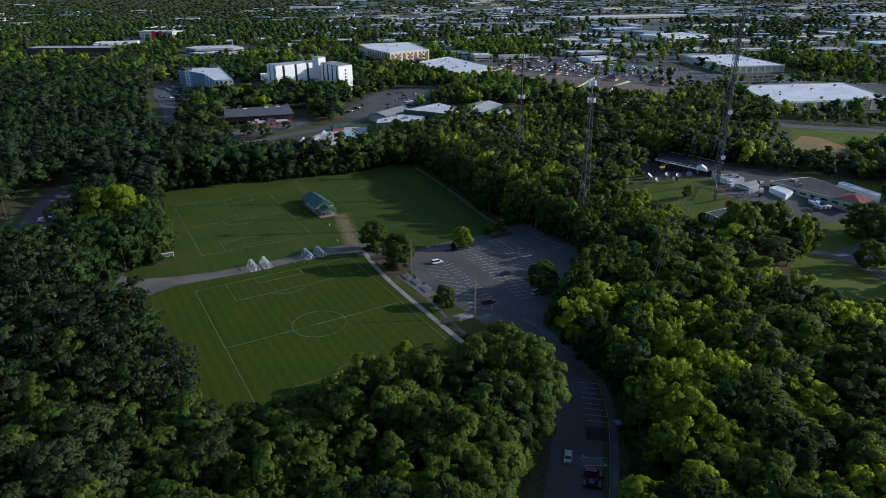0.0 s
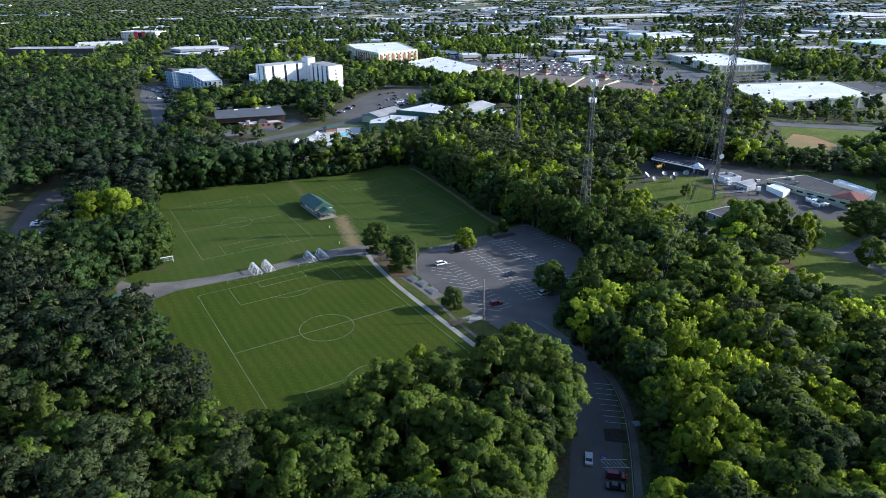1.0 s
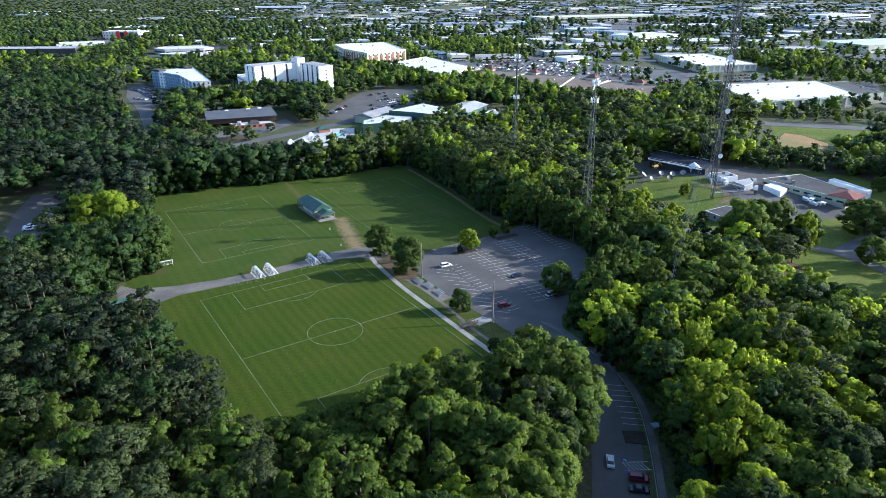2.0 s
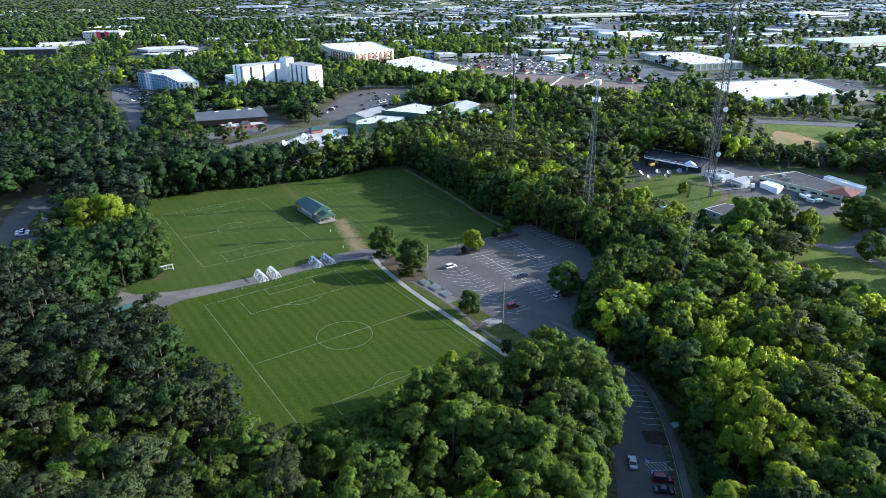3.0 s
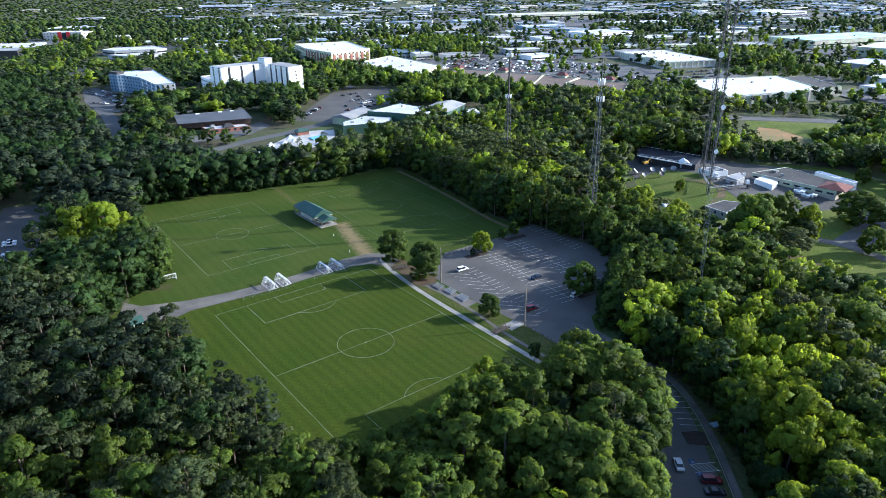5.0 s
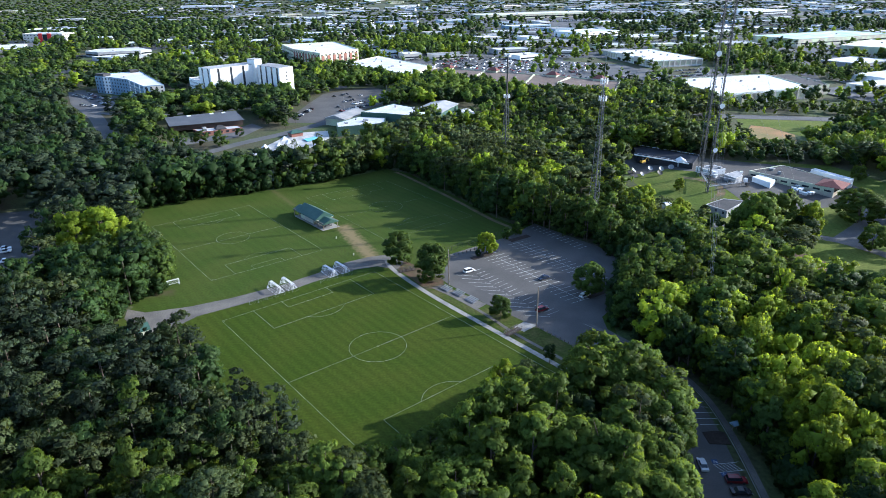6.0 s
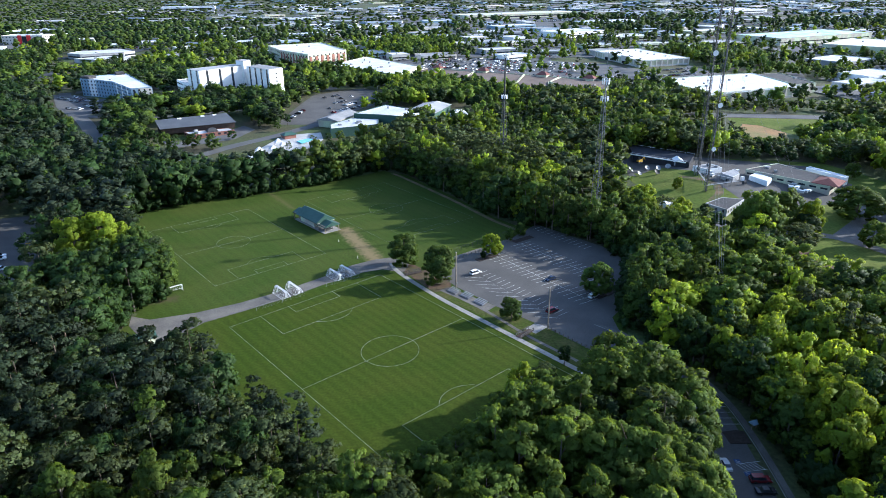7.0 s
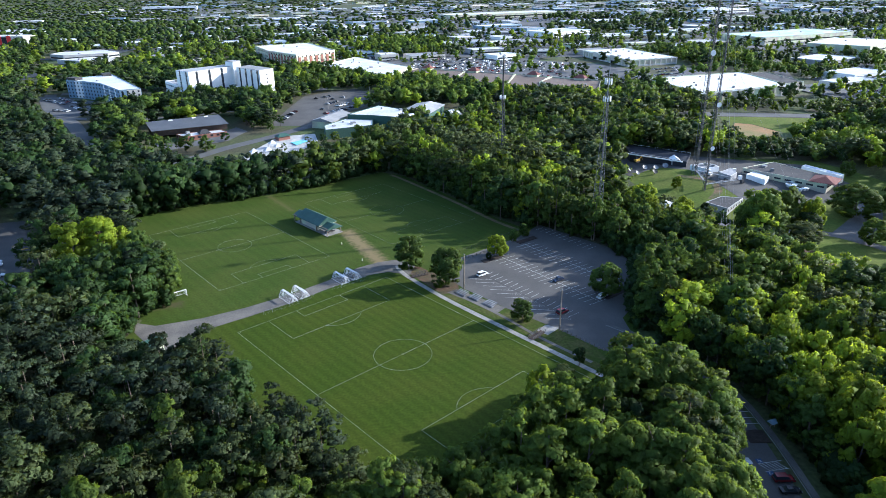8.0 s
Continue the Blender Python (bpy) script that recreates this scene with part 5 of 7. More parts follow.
# trees that stand alone
for kind, x, y, h, w, lab in (("shade", -35.2, 257.2, 14.5, 0.98, "full round shade tree in the mulch bed"), ("shade", -23.8, 240.0, 15, 1.02, "full round shade tree beside the bleachers"),
                              ("linden", 2.6, 263.0, 10, 1.0, "young yellow-green tree on a car park island"), ("shade", 14.5, 278, 5.5, 0.9, "small young tree beside the car park"),
                              ("shade", 20.5, 282.4, 6.5, 0.9, "small young tree beside the car park"), ("shade", -3.4, 206.6, 8.2, 1.1, "small round tree on the grass verge"),
                              ("bush", -1.5, 261, 3.0, 0.8, "small shrub on a car park island"),
                              ("shade", 32.4, 219.8, 12.5, 1.05, "yellow-green tree on a car park island"), ("linden", -14.0, 155.5, 14.5, 0.75, "young yellow-green tree at the field edge"),
                              ("pine", -7.0, 158.5, 13, 1.3, "grey-green pine at the field edge"), ("gum", 5, 176, 7, 1.0, "small tree at the end of the walk"),
                              ("dome", 116, 251, 25, 0.95, "very broad oak beside the compound"), ("dome", 128, 256, 24, 0.95, "broad oak beside the compound"), ("gum", 134, 244, 17, 1.1, "dark tree beside the side road"), ("shade", 150, 262, 15, 0.9, "leafy tree beside the side road"), ("gum", 109, 234, 17, 1.1, "dark tree beside the lawn"), ("linden", 139, 249, 20, 0.6, "tall leafy tree beside the side road"), ("linden", 97, 281, 14, 0.85, "bright yellow-green tree at the lawn edge"), ("linden", 92, 271, 14, 0.9, "bright yellow-green tree at the lawn edge"), ("linden", 80, 279, 15, 0.85, "bright yellow-green tree at the lawn edge"), ("linden", 76, 292, 14, 0.8, "bright yellow-green tree at the lawn edge"),
                              ("pine", 122, 232, 17, 1.9, "dark pine on bare needles"), ("gum", 118, 250, 16, 1.1, "dark tree beside the side road"), ("gum", 112, 243, 15, 1.1, "dark tree beside the lawn"),
                              ("dome", 182, 272, 16, 1.6, "broad tree beside the road")) + ( ("linden", 120.0, 327.5, 6.8, 0.95, "rounded shrub on the compound lawn"),
                              ("dome", 219, 321, 9, 0.95, "round tree beside a parking area"), ("dome", 164, 241, 12, 1.0, "round tree on the lawn"),
                              ("pine", 106.5, 268, 8, 1.5, "dark conical evergreen beside the road"), ("bush", 116, 292, 5.0, 1.0, "dark shrub beside the hut"),
                              ("bush", 104, 297, 4.5, 1.1, "dark shrub at the lawn edge"), ("bush", 108, 291, 4.4, 1.2, "dark shrub at the lawn edge"),
                              ("linden", 88, 300, 15, 0.8, "bright yellow-green tree at the lawn edge"), ("gum", 79, 311, 11, 1.2, "dark tree at the lawn edge"), ("linden", 83, 288, 14, 0.8, "bright yellow-green tree at the lawn edge"),
                              ("linden", 54.5, 125.5, 21.5, 0.84, "very large maple with bright yellow-green leaves"), ("linden", 48.5, 117.5, 19, 0.72, "maple with bright yellow-green leaves beside the road"),
                              ("linden", 59.5, 119, 19, 0.8, "maple with bright yellow-green leaves in the wood"), ("linden", 60, 131.5, 19, 0.68, "maple with bright yellow-green leaves in the wood"), ("linden", 80, 160, 18, 0.7, "maple with bright yellow-green leaves beside the lawn"),
                              ("linden", 84, 147, 19, 0.7, "maple with bright yellow-green leaves in the wood"), ("linden", 70, 172, 18, 0.65, "maple with bright yellow-green leaves in the wood")):
    tree(kind, x, y, h, lab, w)

# ---- buildings ----
def local(poly, o):
    return [(x - o[0], y - o[1]) for x, y in poly]


def building(name, poly, h, wall, roof, label, category="building", parapet=0.6, units=0, storeys=0, seed=1, win=(1.4, 1.5, 3.2), z=None, faces=None, bandwin=False):
    """A flat-roofed building over the outline poly: walls, roof, parapet, windows on all storeys, roof machines."""
    r = random.Random(seed)
    o = poly[0]
    n = len(poly)
    if sum(poly[i][0] * poly[(i + 1) % n][1] - poly[(i + 1) % n][0] * poly[i][1] for i in range(n)) < 0:
        poly = poly[::-1]
        o = poly[0]
    base = gz(sum(p[0] for p in poly) / n, sum(p[1] for p in poly) / n) if z is None else z
    b = thing(name, o[0], o[1], base, 0, label, category)
    q = local(poly, o)
    part("wall", Geo().prism(q, -2.0, h), M[wall], b)
    c = Vector((sum(p[0] for p in q) / n, sum(p[1] for p in q) / n))
    inner = [tuple(c + (Vector(p) - c) * (1 - 0.7 / max(4, (Vector(p) - c).length))) for p in q]
    part("roof", Geo().prism(inner, h - 0.1, h + 0.12), M[roof], b)
    if parapet:
        g = Geo()
        for i in range(n):
            p0, p1 = Vector(q[i]), Vector(q[(i + 1) % n])
            i0, i1 = c + (p0 - c) * (1 - 0.5 / max(4, (p0 - c).length)), c + (p1 - c) * (1 - 0.5 / max(4, (p1 - c).length))
            g.prism([tuple(p0), tuple(p1), tuple(i1), tuple(i0)], h - 0.05, h + parapet)
        part("parapet", g, M[wall], b)
    xs, ys = [p[0] for p in q], [p[1] for p in q]
    k = 0
    while k < units:
        x, y = r.uniform(min(xs), max(xs)), r.uniform(min(ys), max(ys))
        if inside(x, y, [tuple(c + (Vector(p) - c) * 0.8) for p in q]):
            s = r.uniform(1.4, 3.4)
            part("roof_unit", Geo().box(x, y, h + 0.1, s, s * r.uniform(0.6, 1.0), r.uniform(0.9, 1.7), r.uniform(0, 1.5)), M["steel"], b)
        k += 1
    if storeys:
        ww, wh, gap = win
        fh = h / storeys
        for i in range(n):
            if faces is not None and i not in faces:
                continue
            p0, p1 = Vector(q[i]), Vector(q[(i + 1) % n])
            d = p1 - p0
            m = int(d.length / gap)
            if m < 1:
                continue
            d.normalize()
            nrm = Vector((d.y, -d.x))
            if nrm.y + o[1] * 0 > 0.35:
                continue
            ang = math.atan2(d.y, d.x)
            step = (p1 - p0).length / m
            for f in range(storeys):
                if bandwin:
                    cpt = (p0 + p1) / 2 + nrm * 0.03
                    part("window_band", Geo().box(cpt.x, cpt.y, f * fh + fh * 0.35, (p1 - p0).length * 0.94, 0.12, wh, ang), M["glass"], b)
                    continue
                for j in range(m):
                    cpt = p0 + d * (step * (j + 0.5)) + nrm * 0.03
                    part("window", Geo().box(cpt.x, cpt.y, f * fh + fh * 0.32, ww, 0.12, wh, ang), M["glass"], b)
    return b


# white slab hotel with dark window strips
def hotel():
    h = 27.5
    z = 6.0
    b = thing("hotel", -155, 694, z, 0, "white eight-storey slab hotel with dark vertical window strips", "hotel")
    o = (-155.0, 694.0)
    left = [(-195, 668), (-181, 650), (-142, 690), (-156, 700)]
    right = [(-142, 676), (-118.5, 645.5), (-107, 658.5), (-131, 690)]
    for w in (left, right):
        q = local(w, o)
        part("wall", Geo().prism(q, -2, h), M["wall_white"], b)
        part("roof", Geo().prism([(x * 0.985 + 0.2, y * 0.985) for x, y in q], h, h + 0.3), M["roof_grey"], b)
    part("stair_tower", Geo().prism(local([(-153, 689), (-145, 681), (-139, 688), (-147, 696)], o), -2, h + 4.5), M["wall_white"], b)
    part("stair_tower_cap", Geo().prism(local([(-153.4, 689), (-145, 680.6), (-138.6, 688), (-147, 696.4)], o), h + 4.5, h + 4.9), M["wall_grey"], b)
    for (p, q2), n in (((left[1], left[2]), 4), ((left[0], left[1]), 2), ((right[0], right[1]), 4)):
        p, q2 = Vector(p) - Vector(o), Vector(q2) - Vector(o)
        d = q2 - p
        ln = d.length
        d.normalize()
        nrm = Vector((d.y, -d.x))
        ang = math.atan2(d.y, d.x)
        for i in range(n):
            c = p + d * (ln * (i + 0.62) / n) + nrm * 0.05
            strip_w = 2.4
            for f in range(8):
                part("window", Geo().box(c.x, c.y, 1.0 + f * 3.3, strip_w, 0.25, 2.3, ang), M["glass"], b)
                part("spandrel", Geo().box(c.x, c.y, 3.3 + f * 3.3, strip_w, 0.2, 1.0, ang), M["roof_dark"], b)
    p, q2 = Vector(right[1]) - Vector(o), Vector(right[2]) - Vector(o)
    d = (q2 - p).normalized()
    for f in range(7):
        c = (p + q2) / 2 + Vector((d.y, -d.x)) * 0.05
        part("window", Geo().box(c.x, c.y, 2 + f * 3.4, 1.6, 0.25, 1.6, math.atan2(d.y, d.x)), M["glass"], b)
    building("hotel_annex", [(-214, 706), (-196, 720), (-176, 690), (-196, 672)], 13, "wall_white", "roof_grey", "low white hotel annex with roof machines", units=9, storeys=3, win=(1.6, 1.5, 3.4), seed=4)


hotel()


def facade_boxes(b, name, p, q, spans, z0, z1, mat, out=0.12):
    """Panels along the front from p to q; spans: from and to, as shares of its length."""
    p, q = Vector(p) - Vector(b.location.xy), Vector(q) - Vector(b.location.xy)
    d = (q - p).normalized()
    nrm = Vector((d.y, -d.x))
    for s0, s1 in spans:
        c = p.lerp(q, (s0 + s1) / 2) + nrm * (out / 2)
        part(name, Geo().box(c.x, c.y, z0, (q - p).length * (s1 - s0), out, z1 - z0, math.atan2(d.y, d.x)), M[mat], b)


def apartment():
    w0, w1, e0, e1 = (-305, 712), (-287, 701), (-265.5, 681.5), (-237, 633)
    b = building("apartment_block", [w0, w1, e0, e1, (-220, 637), (-272, 746), (-282, 740), (-296, 729)], 16, "wall_blue", "roof_white",
                 "pale blue five-storey apartment block with white flat roof", "apartment block", units=5, storeys=5, win=(1.5, 1.6, 4.2), seed=3, parapet=0.7)
    facade_boxes(b, "pale_panel", w0, w1, ((0.5, 0.95),), 0.5, 16.4, "wall_white", 0.05)
    facade_boxes(b, "pale_panel", e0, e1, ((0.12, 0.2), (0.42, 0.5), (0.72, 0.8)), 0.5, 16.2, "wall_white", 0.05)
    facade_boxes(b, "balcony", e0, e1, ((0.22, 0.4), (0.52, 0.7)), 3.3, 3.6, "wall_grey", 1.2)
    facade_boxes(b, "balcony", e0, e1, ((0.22, 0.4), (0.52, 0.7)), 6.5, 6.8, "wall_grey", 1.2)
    facade_boxes(b, "balcony", e0, e1, ((0.22, 0.4), (0.52, 0.7)), 9.7, 10.0, "wall_grey", 1.2)
    facade_boxes(b, "balcony", e0, e1, ((0.22, 0.4), (0.52, 0.7)), 12.9, 13.2, "wall_grey", 1.2)
    facade_boxes(b, "pale_panel", e1, (-220, 637), ((0.35, 0.98),), 0.5, 16.2, "wall_cream", 0.05)
    facade_boxes(b, "window", e1, (-220, 637), ((0.1, 0.2),), 2.0, 14.5, "glass", 0.14)
    o = Vector(b.location.xy)
    for x, y, sx, sy, a in ((-298.5, 716, 11, 9, -0.5), (-276.5, 741, 9, 8, -1.1)):
        part("stair_cap", Geo().box(x - o.x, y - o.y, 16, sx, sy, 2.6, a), M["roof_dark"], b)


apartment()
office_block = building("office_block", [(-150, 996), (-129, 926), (-91, 862), (-43, 909), (-76, 1026)], 18, "wall_tan", "roof_white", "four-storey cream office with red brick piers", "office building",
         units=5, storeys=4, win=(2.2, 2.0, 6.5), seed=6, parapet=1.2)
for p, q, n in (((-129, 926), (-91, 862), 9), ((-91, 862), (-43, 909), 7)):
    p, q = Vector(p), Vector(q)
    d = (q - p).normalized()
    nrm = Vector((d.y, -d.x))
    for i in range(n):
        c = p.lerp(q, (i + 0.5) / n) + nrm * 0.25 - Vector(office_block.location.xy)
        part("brick_pier", Geo().box(c.x, c.y, 0, (q - p).length / n * 0.45, 0.5, 15.5, math.atan2(d.y, d.x)), M["brick"], office_block)
building("big_store", [(-64, 838), (-16, 919), (38, 800), (6, 722), (-14, 770)], 8, "wall_tan", "roof_white", "large single-storey store with bright white roof", "store", units=22, seed=7)


def shopping_row():
    for i, (poly, roof) in enumerate((([(28, 764), (49, 790), (96, 750), (72, 700)], "roof_brown"), ([(73, 699), (97, 749), (142, 712), (112, 640)], "roof_brown"),
                                      ([(113, 640), (143, 711), (172, 684), (150, 650), (138, 612)], "roof_brown"), ([(152, 654), (174, 682), (213, 646), (182, 582), (160, 600)], "roof_brown"))):
        building("shopping_row", poly, 6.5, "wall_tan", roof, "single-storey shopping row with brown gravel roof and pale parapet", "shops", units=4, seed=20 + i, parapet=1.0)
    for x, y in ((58, 776), (104, 742), (158, 694), (196, 658)):
        b = thing("entrance_tower", x, y, 6 + 6.4, radians(-42), "small hipped red-shingled entrance roof", "roof tower")
        part("wall", Geo().box(0, 0, 0, 11, 8, 2.6), M["wall_tan"], b)
        part("roof", Geo().gable(0, 0, 2.6, 13, 10, 3.0, hip=4.5), M["roof_red"], b)


shopping_row()


def recreation_centre():
    building("recreation_hall", [(-64, 493), (-65, 509), (-48, 531), (-27, 523), (-29, 502)], 6.0, "wall_green", "roof_white", "green-walled recreation hall with white flat roof", "recreation centre", units=8, seed=31, parapet=0.5)
    building("recreation_hall", [(-46, 533), (-18, 567), (12, 529), (-1, 508), (-26.5, 524)], 8.0, "wall_green", "roof_white", "taller green-walled hall with white flat roof", "recreation centre", units=18, seed=32, parapet=0.5)
    b = thing("hall_wing", -58, 540, gz(-58, 540), radians(60), "grey shallow-gabled wing of the recreation hall", "recreation centre")
    part("wall", Geo().box(0, 0, -1, 34, 17, 6.0), M["wall_tan"], b)
    part("roof", Geo().gable(0, 0, 5.0, 36, 19, 2.6), M["roof_grey"], b)
    b = thing("hall_wing", 16, 549, gz(16, 549), radians(62), "grey shallow-gabled wing with green walls", "recreation centre")
    part("wall", Geo().box(0, 0, -1, 40, 24, 7.5), M["wall_green"], b)
    part("roof", Geo().gable(0, 0, 6.8, 42, 26, 2.4), M["roof_grey"], b)
    b = thing("tennis_dome", 36, 538, gz(36, 538), radians(55), "white arched fabric dome beside the hall", "dome")
    g = Geo()
    n = 12
    vs, fs = [], []
    for s in (-1, 1):
        for i in range(n + 1):
            a = math.pi * i / n
            vs.append((s * 9, math.cos(a) * 8, math.sin(a) * 6))
    for i in range(n):
        fs.append((i, i + 1, n + 2 + i, n + 1 + i))
    fs += [tuple(range(n, -1, -1)), tuple(range(n + 1, 2 * n + 2))]
    part("shell", g.add(vs, fs), M["roof_white"], b)
    part("door", Geo().box(-9.05, 0, 0, 0.2, 2.4, 2.6), M["glass"], b)


recreation_centre()
b = thing("long_shed", -192, 526, 6.0, 0, "long low building with blue-grey sloped metal roof", "building")
o = (-192, 526)
outline = [(-194, 533), (-187, 516), (-137, 531), (-147, 553)]
# dark wall colour stands in for the shadow under the eaves
part("wall", Geo().prism(local(outline, o), -1, 3.4), M["dark_wood"], b)
roof = [(x, y, z + 3.4) for (x, y), z in zip(local([(-196, 536), (-187.5, 513.5), (-135.5, 529.5), (-146, 555.5)], o), (2.6, 0.0, 0.0, 2.6))]
part("roof", Geo().add(roof + [(x, y, z - 0.25) for x, y, z in roof], [(0, 1, 2, 3), (7, 6, 5, 4), (0, 4, 5, 1), (1, 5, 6, 2), (2, 6, 7, 3), (3, 7, 4, 0)]), M["roof_bluegrey"], b)
for k in (0.28, 0.62, 0.8):
    part("ridge_vent", Geo().box(47 * k, 8.0 + 19 * k, 5.6, 3.0, 1.6, 0.7, 0.38), M["white_metal"], b)
building("clinic", [(-172, 518.5), (-141, 527.5), (-136, 519), (-165, 507.5)], 2.6, "brick", "roof_white", "low brick-fronted building with white flat roof", "building", seed=42, parapet=0.4, units=6, storeys=1, win=(2, 1.4, 4))
b = thing("clinic_gable", -152, 518, gz(-152, 518) + 2.6, radians(20), "small brown gabled entrance on the low roof", "roof")
part("wall", Geo().box(0, 0, -3.0, 7, 6, 3.6), M["brick"], b)
part("roof", Geo().gable(0, 0, 0.6, 8.4, 8, 2.4, hip=2.5), M["roof_dark"], b)
part("white_wall", Geo().box(-9, -4.5, -3.0, 9, 0.4, 2.6), M["wall_white"], b)
warehouse = building("warehouse", [(259, 635), (258, 540), (362, 562), (372, 652)], 9, "wall_tan", "roof_white", "huge tan warehouse with bright white roof", "warehouse", units=16, seed=51, parapet=0.8)
building("warehouse_annex", [(375, 648), (366, 575), (392, 581), (402, 652)], 8, "wall_tan", "roof_dark", "dark-roofed annex of the warehouse", "warehouse", units=3, seed=52)
superstore = building("superstore", [(303, 915), (312, 792), (384, 806), (372, 930)], 8, "wall_tan", "roof_white", "long tan superstore with white roof", "store", units=18, seed=53)


def dress(b, p, q, h, n, doors=()):
    """Piers, a pale cornice and dark entrances along one front."""
    p, q = Vector(p), Vector(q)
    d = (q - p).normalized()
    nrm = Vector((d.y, -d.x))
    a, ln, o = math.atan2(d.y, d.x), (q - p).length, Vector(b.location.xy)
    for i in range(n + 1):
        c = p.lerp(q, i / n) + nrm * 0.3 - o
        part("pier", Geo().box(c.x, c.y, 0, 1.6, 0.7, h + 0.6, a), M["wall_cream"], b)
    c = p.lerp(q, 0.5) + nrm * 0.25 - o
    part("cornice", Geo().box(c.x, c.y, h - 0.6, ln, 0.5, 0.9, a), M["wall_white"], b)
    part("base_course", Geo().box(c.x, c.y, 0, ln - 0.4, 0.4, 1.8, a), M["wall_grey"], b)
    for k, w, e in doors:
        c = p.lerp(q, k) + nrm * 0.6 - o
        part("entrance", Geo().box(c.x, c.y, 0, w, 1.6, h + e, a), M["wall_cream"], b)
        c += nrm * 0.85
        part("entrance_glass", Geo().box(c.x, c.y, 0.2, w * 0.7, 0.15, 3.6, a), M["glass"], b)


dress(superstore, (312, 792), (384, 806), 8, 9)
dress(superstore, (303, 915), (312, 792), 8, 16, ((0.3, 14, 1.6), (0.7, 18, 2.2)))
dress(warehouse, (258, 540), (362, 562), 9, 12)
dress(warehouse, (259, 635), (258, 540), 9, 11, ((0.6, 8, 0.4),))
office = building("red_trim_office", [(-659, 1372), (-585, 1362), (-578, 1400), (-652, 1412)], 15, "wall_cream", "roof_white", "pale office with two bright red panels", "office building", units=4, storeys=3, win=(2, 1.8, 6), seed=61)
for k in (0.44, 0.66):
    part("red_panel", Geo().box(74 * k, -10 * k - 0.5, 0, 7, 1.0, 16, -0.134), M["red"], office, "tall bright red facade panel")
part("dark_glazing", Geo().box(74 * 0.55, -10 * 0.55 - 0.3, 1, 8, 0.6, 13, -0.134), M["glass"], office)
building("white_row", [(-740, 1575), (-684, 1553), (-628, 1590), (-640, 1640), (-735, 1640)], 10, "wall_white", "roof_white", "long white-roofed building among trees", "building", units=4, seed=62)
building("flat_office", [(-446, 1080), (-421, 1058), (-366, 1075), (-355, 1092), (-384, 1130), (-440, 1112)], 7.5, "wall_grey", "roof_white", "low office with white flat roof among trees", "office building", units=4, seed=63, storeys=1, bandwin=True, win=(3, 2, 5))
building("office_wing", [(-418, 1023), (-384, 1003), (-344, 1027), (-380, 1052)], 5, "wall_grey", "roof_white", "lower white-roofed wing of the office", "office building", units=2, seed=65)
building("dark_office", [(-680, 1036), (-546, 1036), (-560, 1080), (-690, 1082)], 12, "roof_dark", "roof_grey", "long dark-glazed office with pale roof edge", "office building", units=6, seed=64)

# buildings of the antenna compound
hall = building("compound_hall", [(166, 338), (191, 346), (202.5, 309.5), (189.5, 300.5)], 3.2, "wall_tan", "roof_dark", "long low tan hall with dark flat roof", "hall", units=9, seed=71, storeys=1, win=(3.4, 0.9, 5.0), z=5.0, parapet=0.3)
part("entrance_roof", Geo().gable(193.8 - hall.location.x, 307.3 - hall.location.y, 3.55, 15, 13, 2.3, rot=radians(38), hip=6), M["roof_red"], hall, "shallow red hipped roof")
building("white_store", [(199.5, 333), (206, 311), (210, 313), (203.5, 335)], 3.4, "wall_white", "roof_white", "long low building with bright white roof", "building", z=5.0, seed=72)
building("white_cabin", [(162.5, 329), (169.5, 333), (171.5, 322), (165.5, 317)], 2.4, "wall_white", "roof_white", "small white flat-roofed cabin in the yard", "cabin", z=5.0, seed=73, parapet=0.2)
building("equipment_shed", [(149, 334), (160, 340), (158, 331), (151, 326)], 3.0, "wall_grey", "roof_grey", "grey flat-roofed equipment shed", "shed", z=5.0, seed=74, parapet=0.2, units=3)
building("equipment_shed", [(142, 352), (154, 354), (156, 345), (146, 343)], 2.8, "wall_white", "roof_grey", "pale flat-roofed equipment shed", "shed", z=5.0, seed=77, parapet=0.2, units=2)
building("grey_hut", [(119, 297), (132, 304), (141, 299), (124, 286)], 2.8, "wall_grey", "roof_dark", "grey block hut with flat roof", "hut", z=gz(127, 295), seed=75, parapet=0.2, storeys=1, win=(1.0, 1.2, 3.4))
building("long_barn", [(120, 384), (127, 408), (155, 374), (143, 358)], 2.7, "roof_slate", "roof_slate", "long low equipment building with dark roof", "building", z=5.0, seed=76, parapet=0.5)
part("fascia", Geo().box(0, 0, 2.5, 34, 0.5, 0.6, math.atan2(-26, 23)), M["white_metal"], tagged(thing("pale_canopy", 130, 372, 5.0, 0, "pale metal canopy along the equipment building", "canopy")))
for p, q in (((119, 385.5), (142, 359.5)), ((126, 409), (155.5, 375))):
    p, q = Vector((*p, 0)), Vector((*q, 0))
    g = thing("roof_rail", p.x, p.y, 7.7, 0, "thin pale rail along the edge of the dark roof", "railing")
    part("rail", Geo().tube((0, 0, 1.0), q - p + Vector((0, 0, 1.0)), 0.07, n=4), M["white_metal"], g)
    for i in range(9):
        part("post", Geo().tube((q - p) * (i / 8), (q - p) * (i / 8) + Vector((0, 0, 1.0)), 0.05, n=4), M["white_metal"], g)
b = thing("digger", 119.5, 373.5, 5.1, radians(20), "yellow digger parked beside the equipment building", "digger")
part("body", Geo().box(0, 0, 0.9, 3.2, 2.0, 1.1), M["yellow"], b)
part("cab", Geo().box(-0.3, 0.3, 2.0, 1.5, 1.2, 1.3), M["glass"], b)
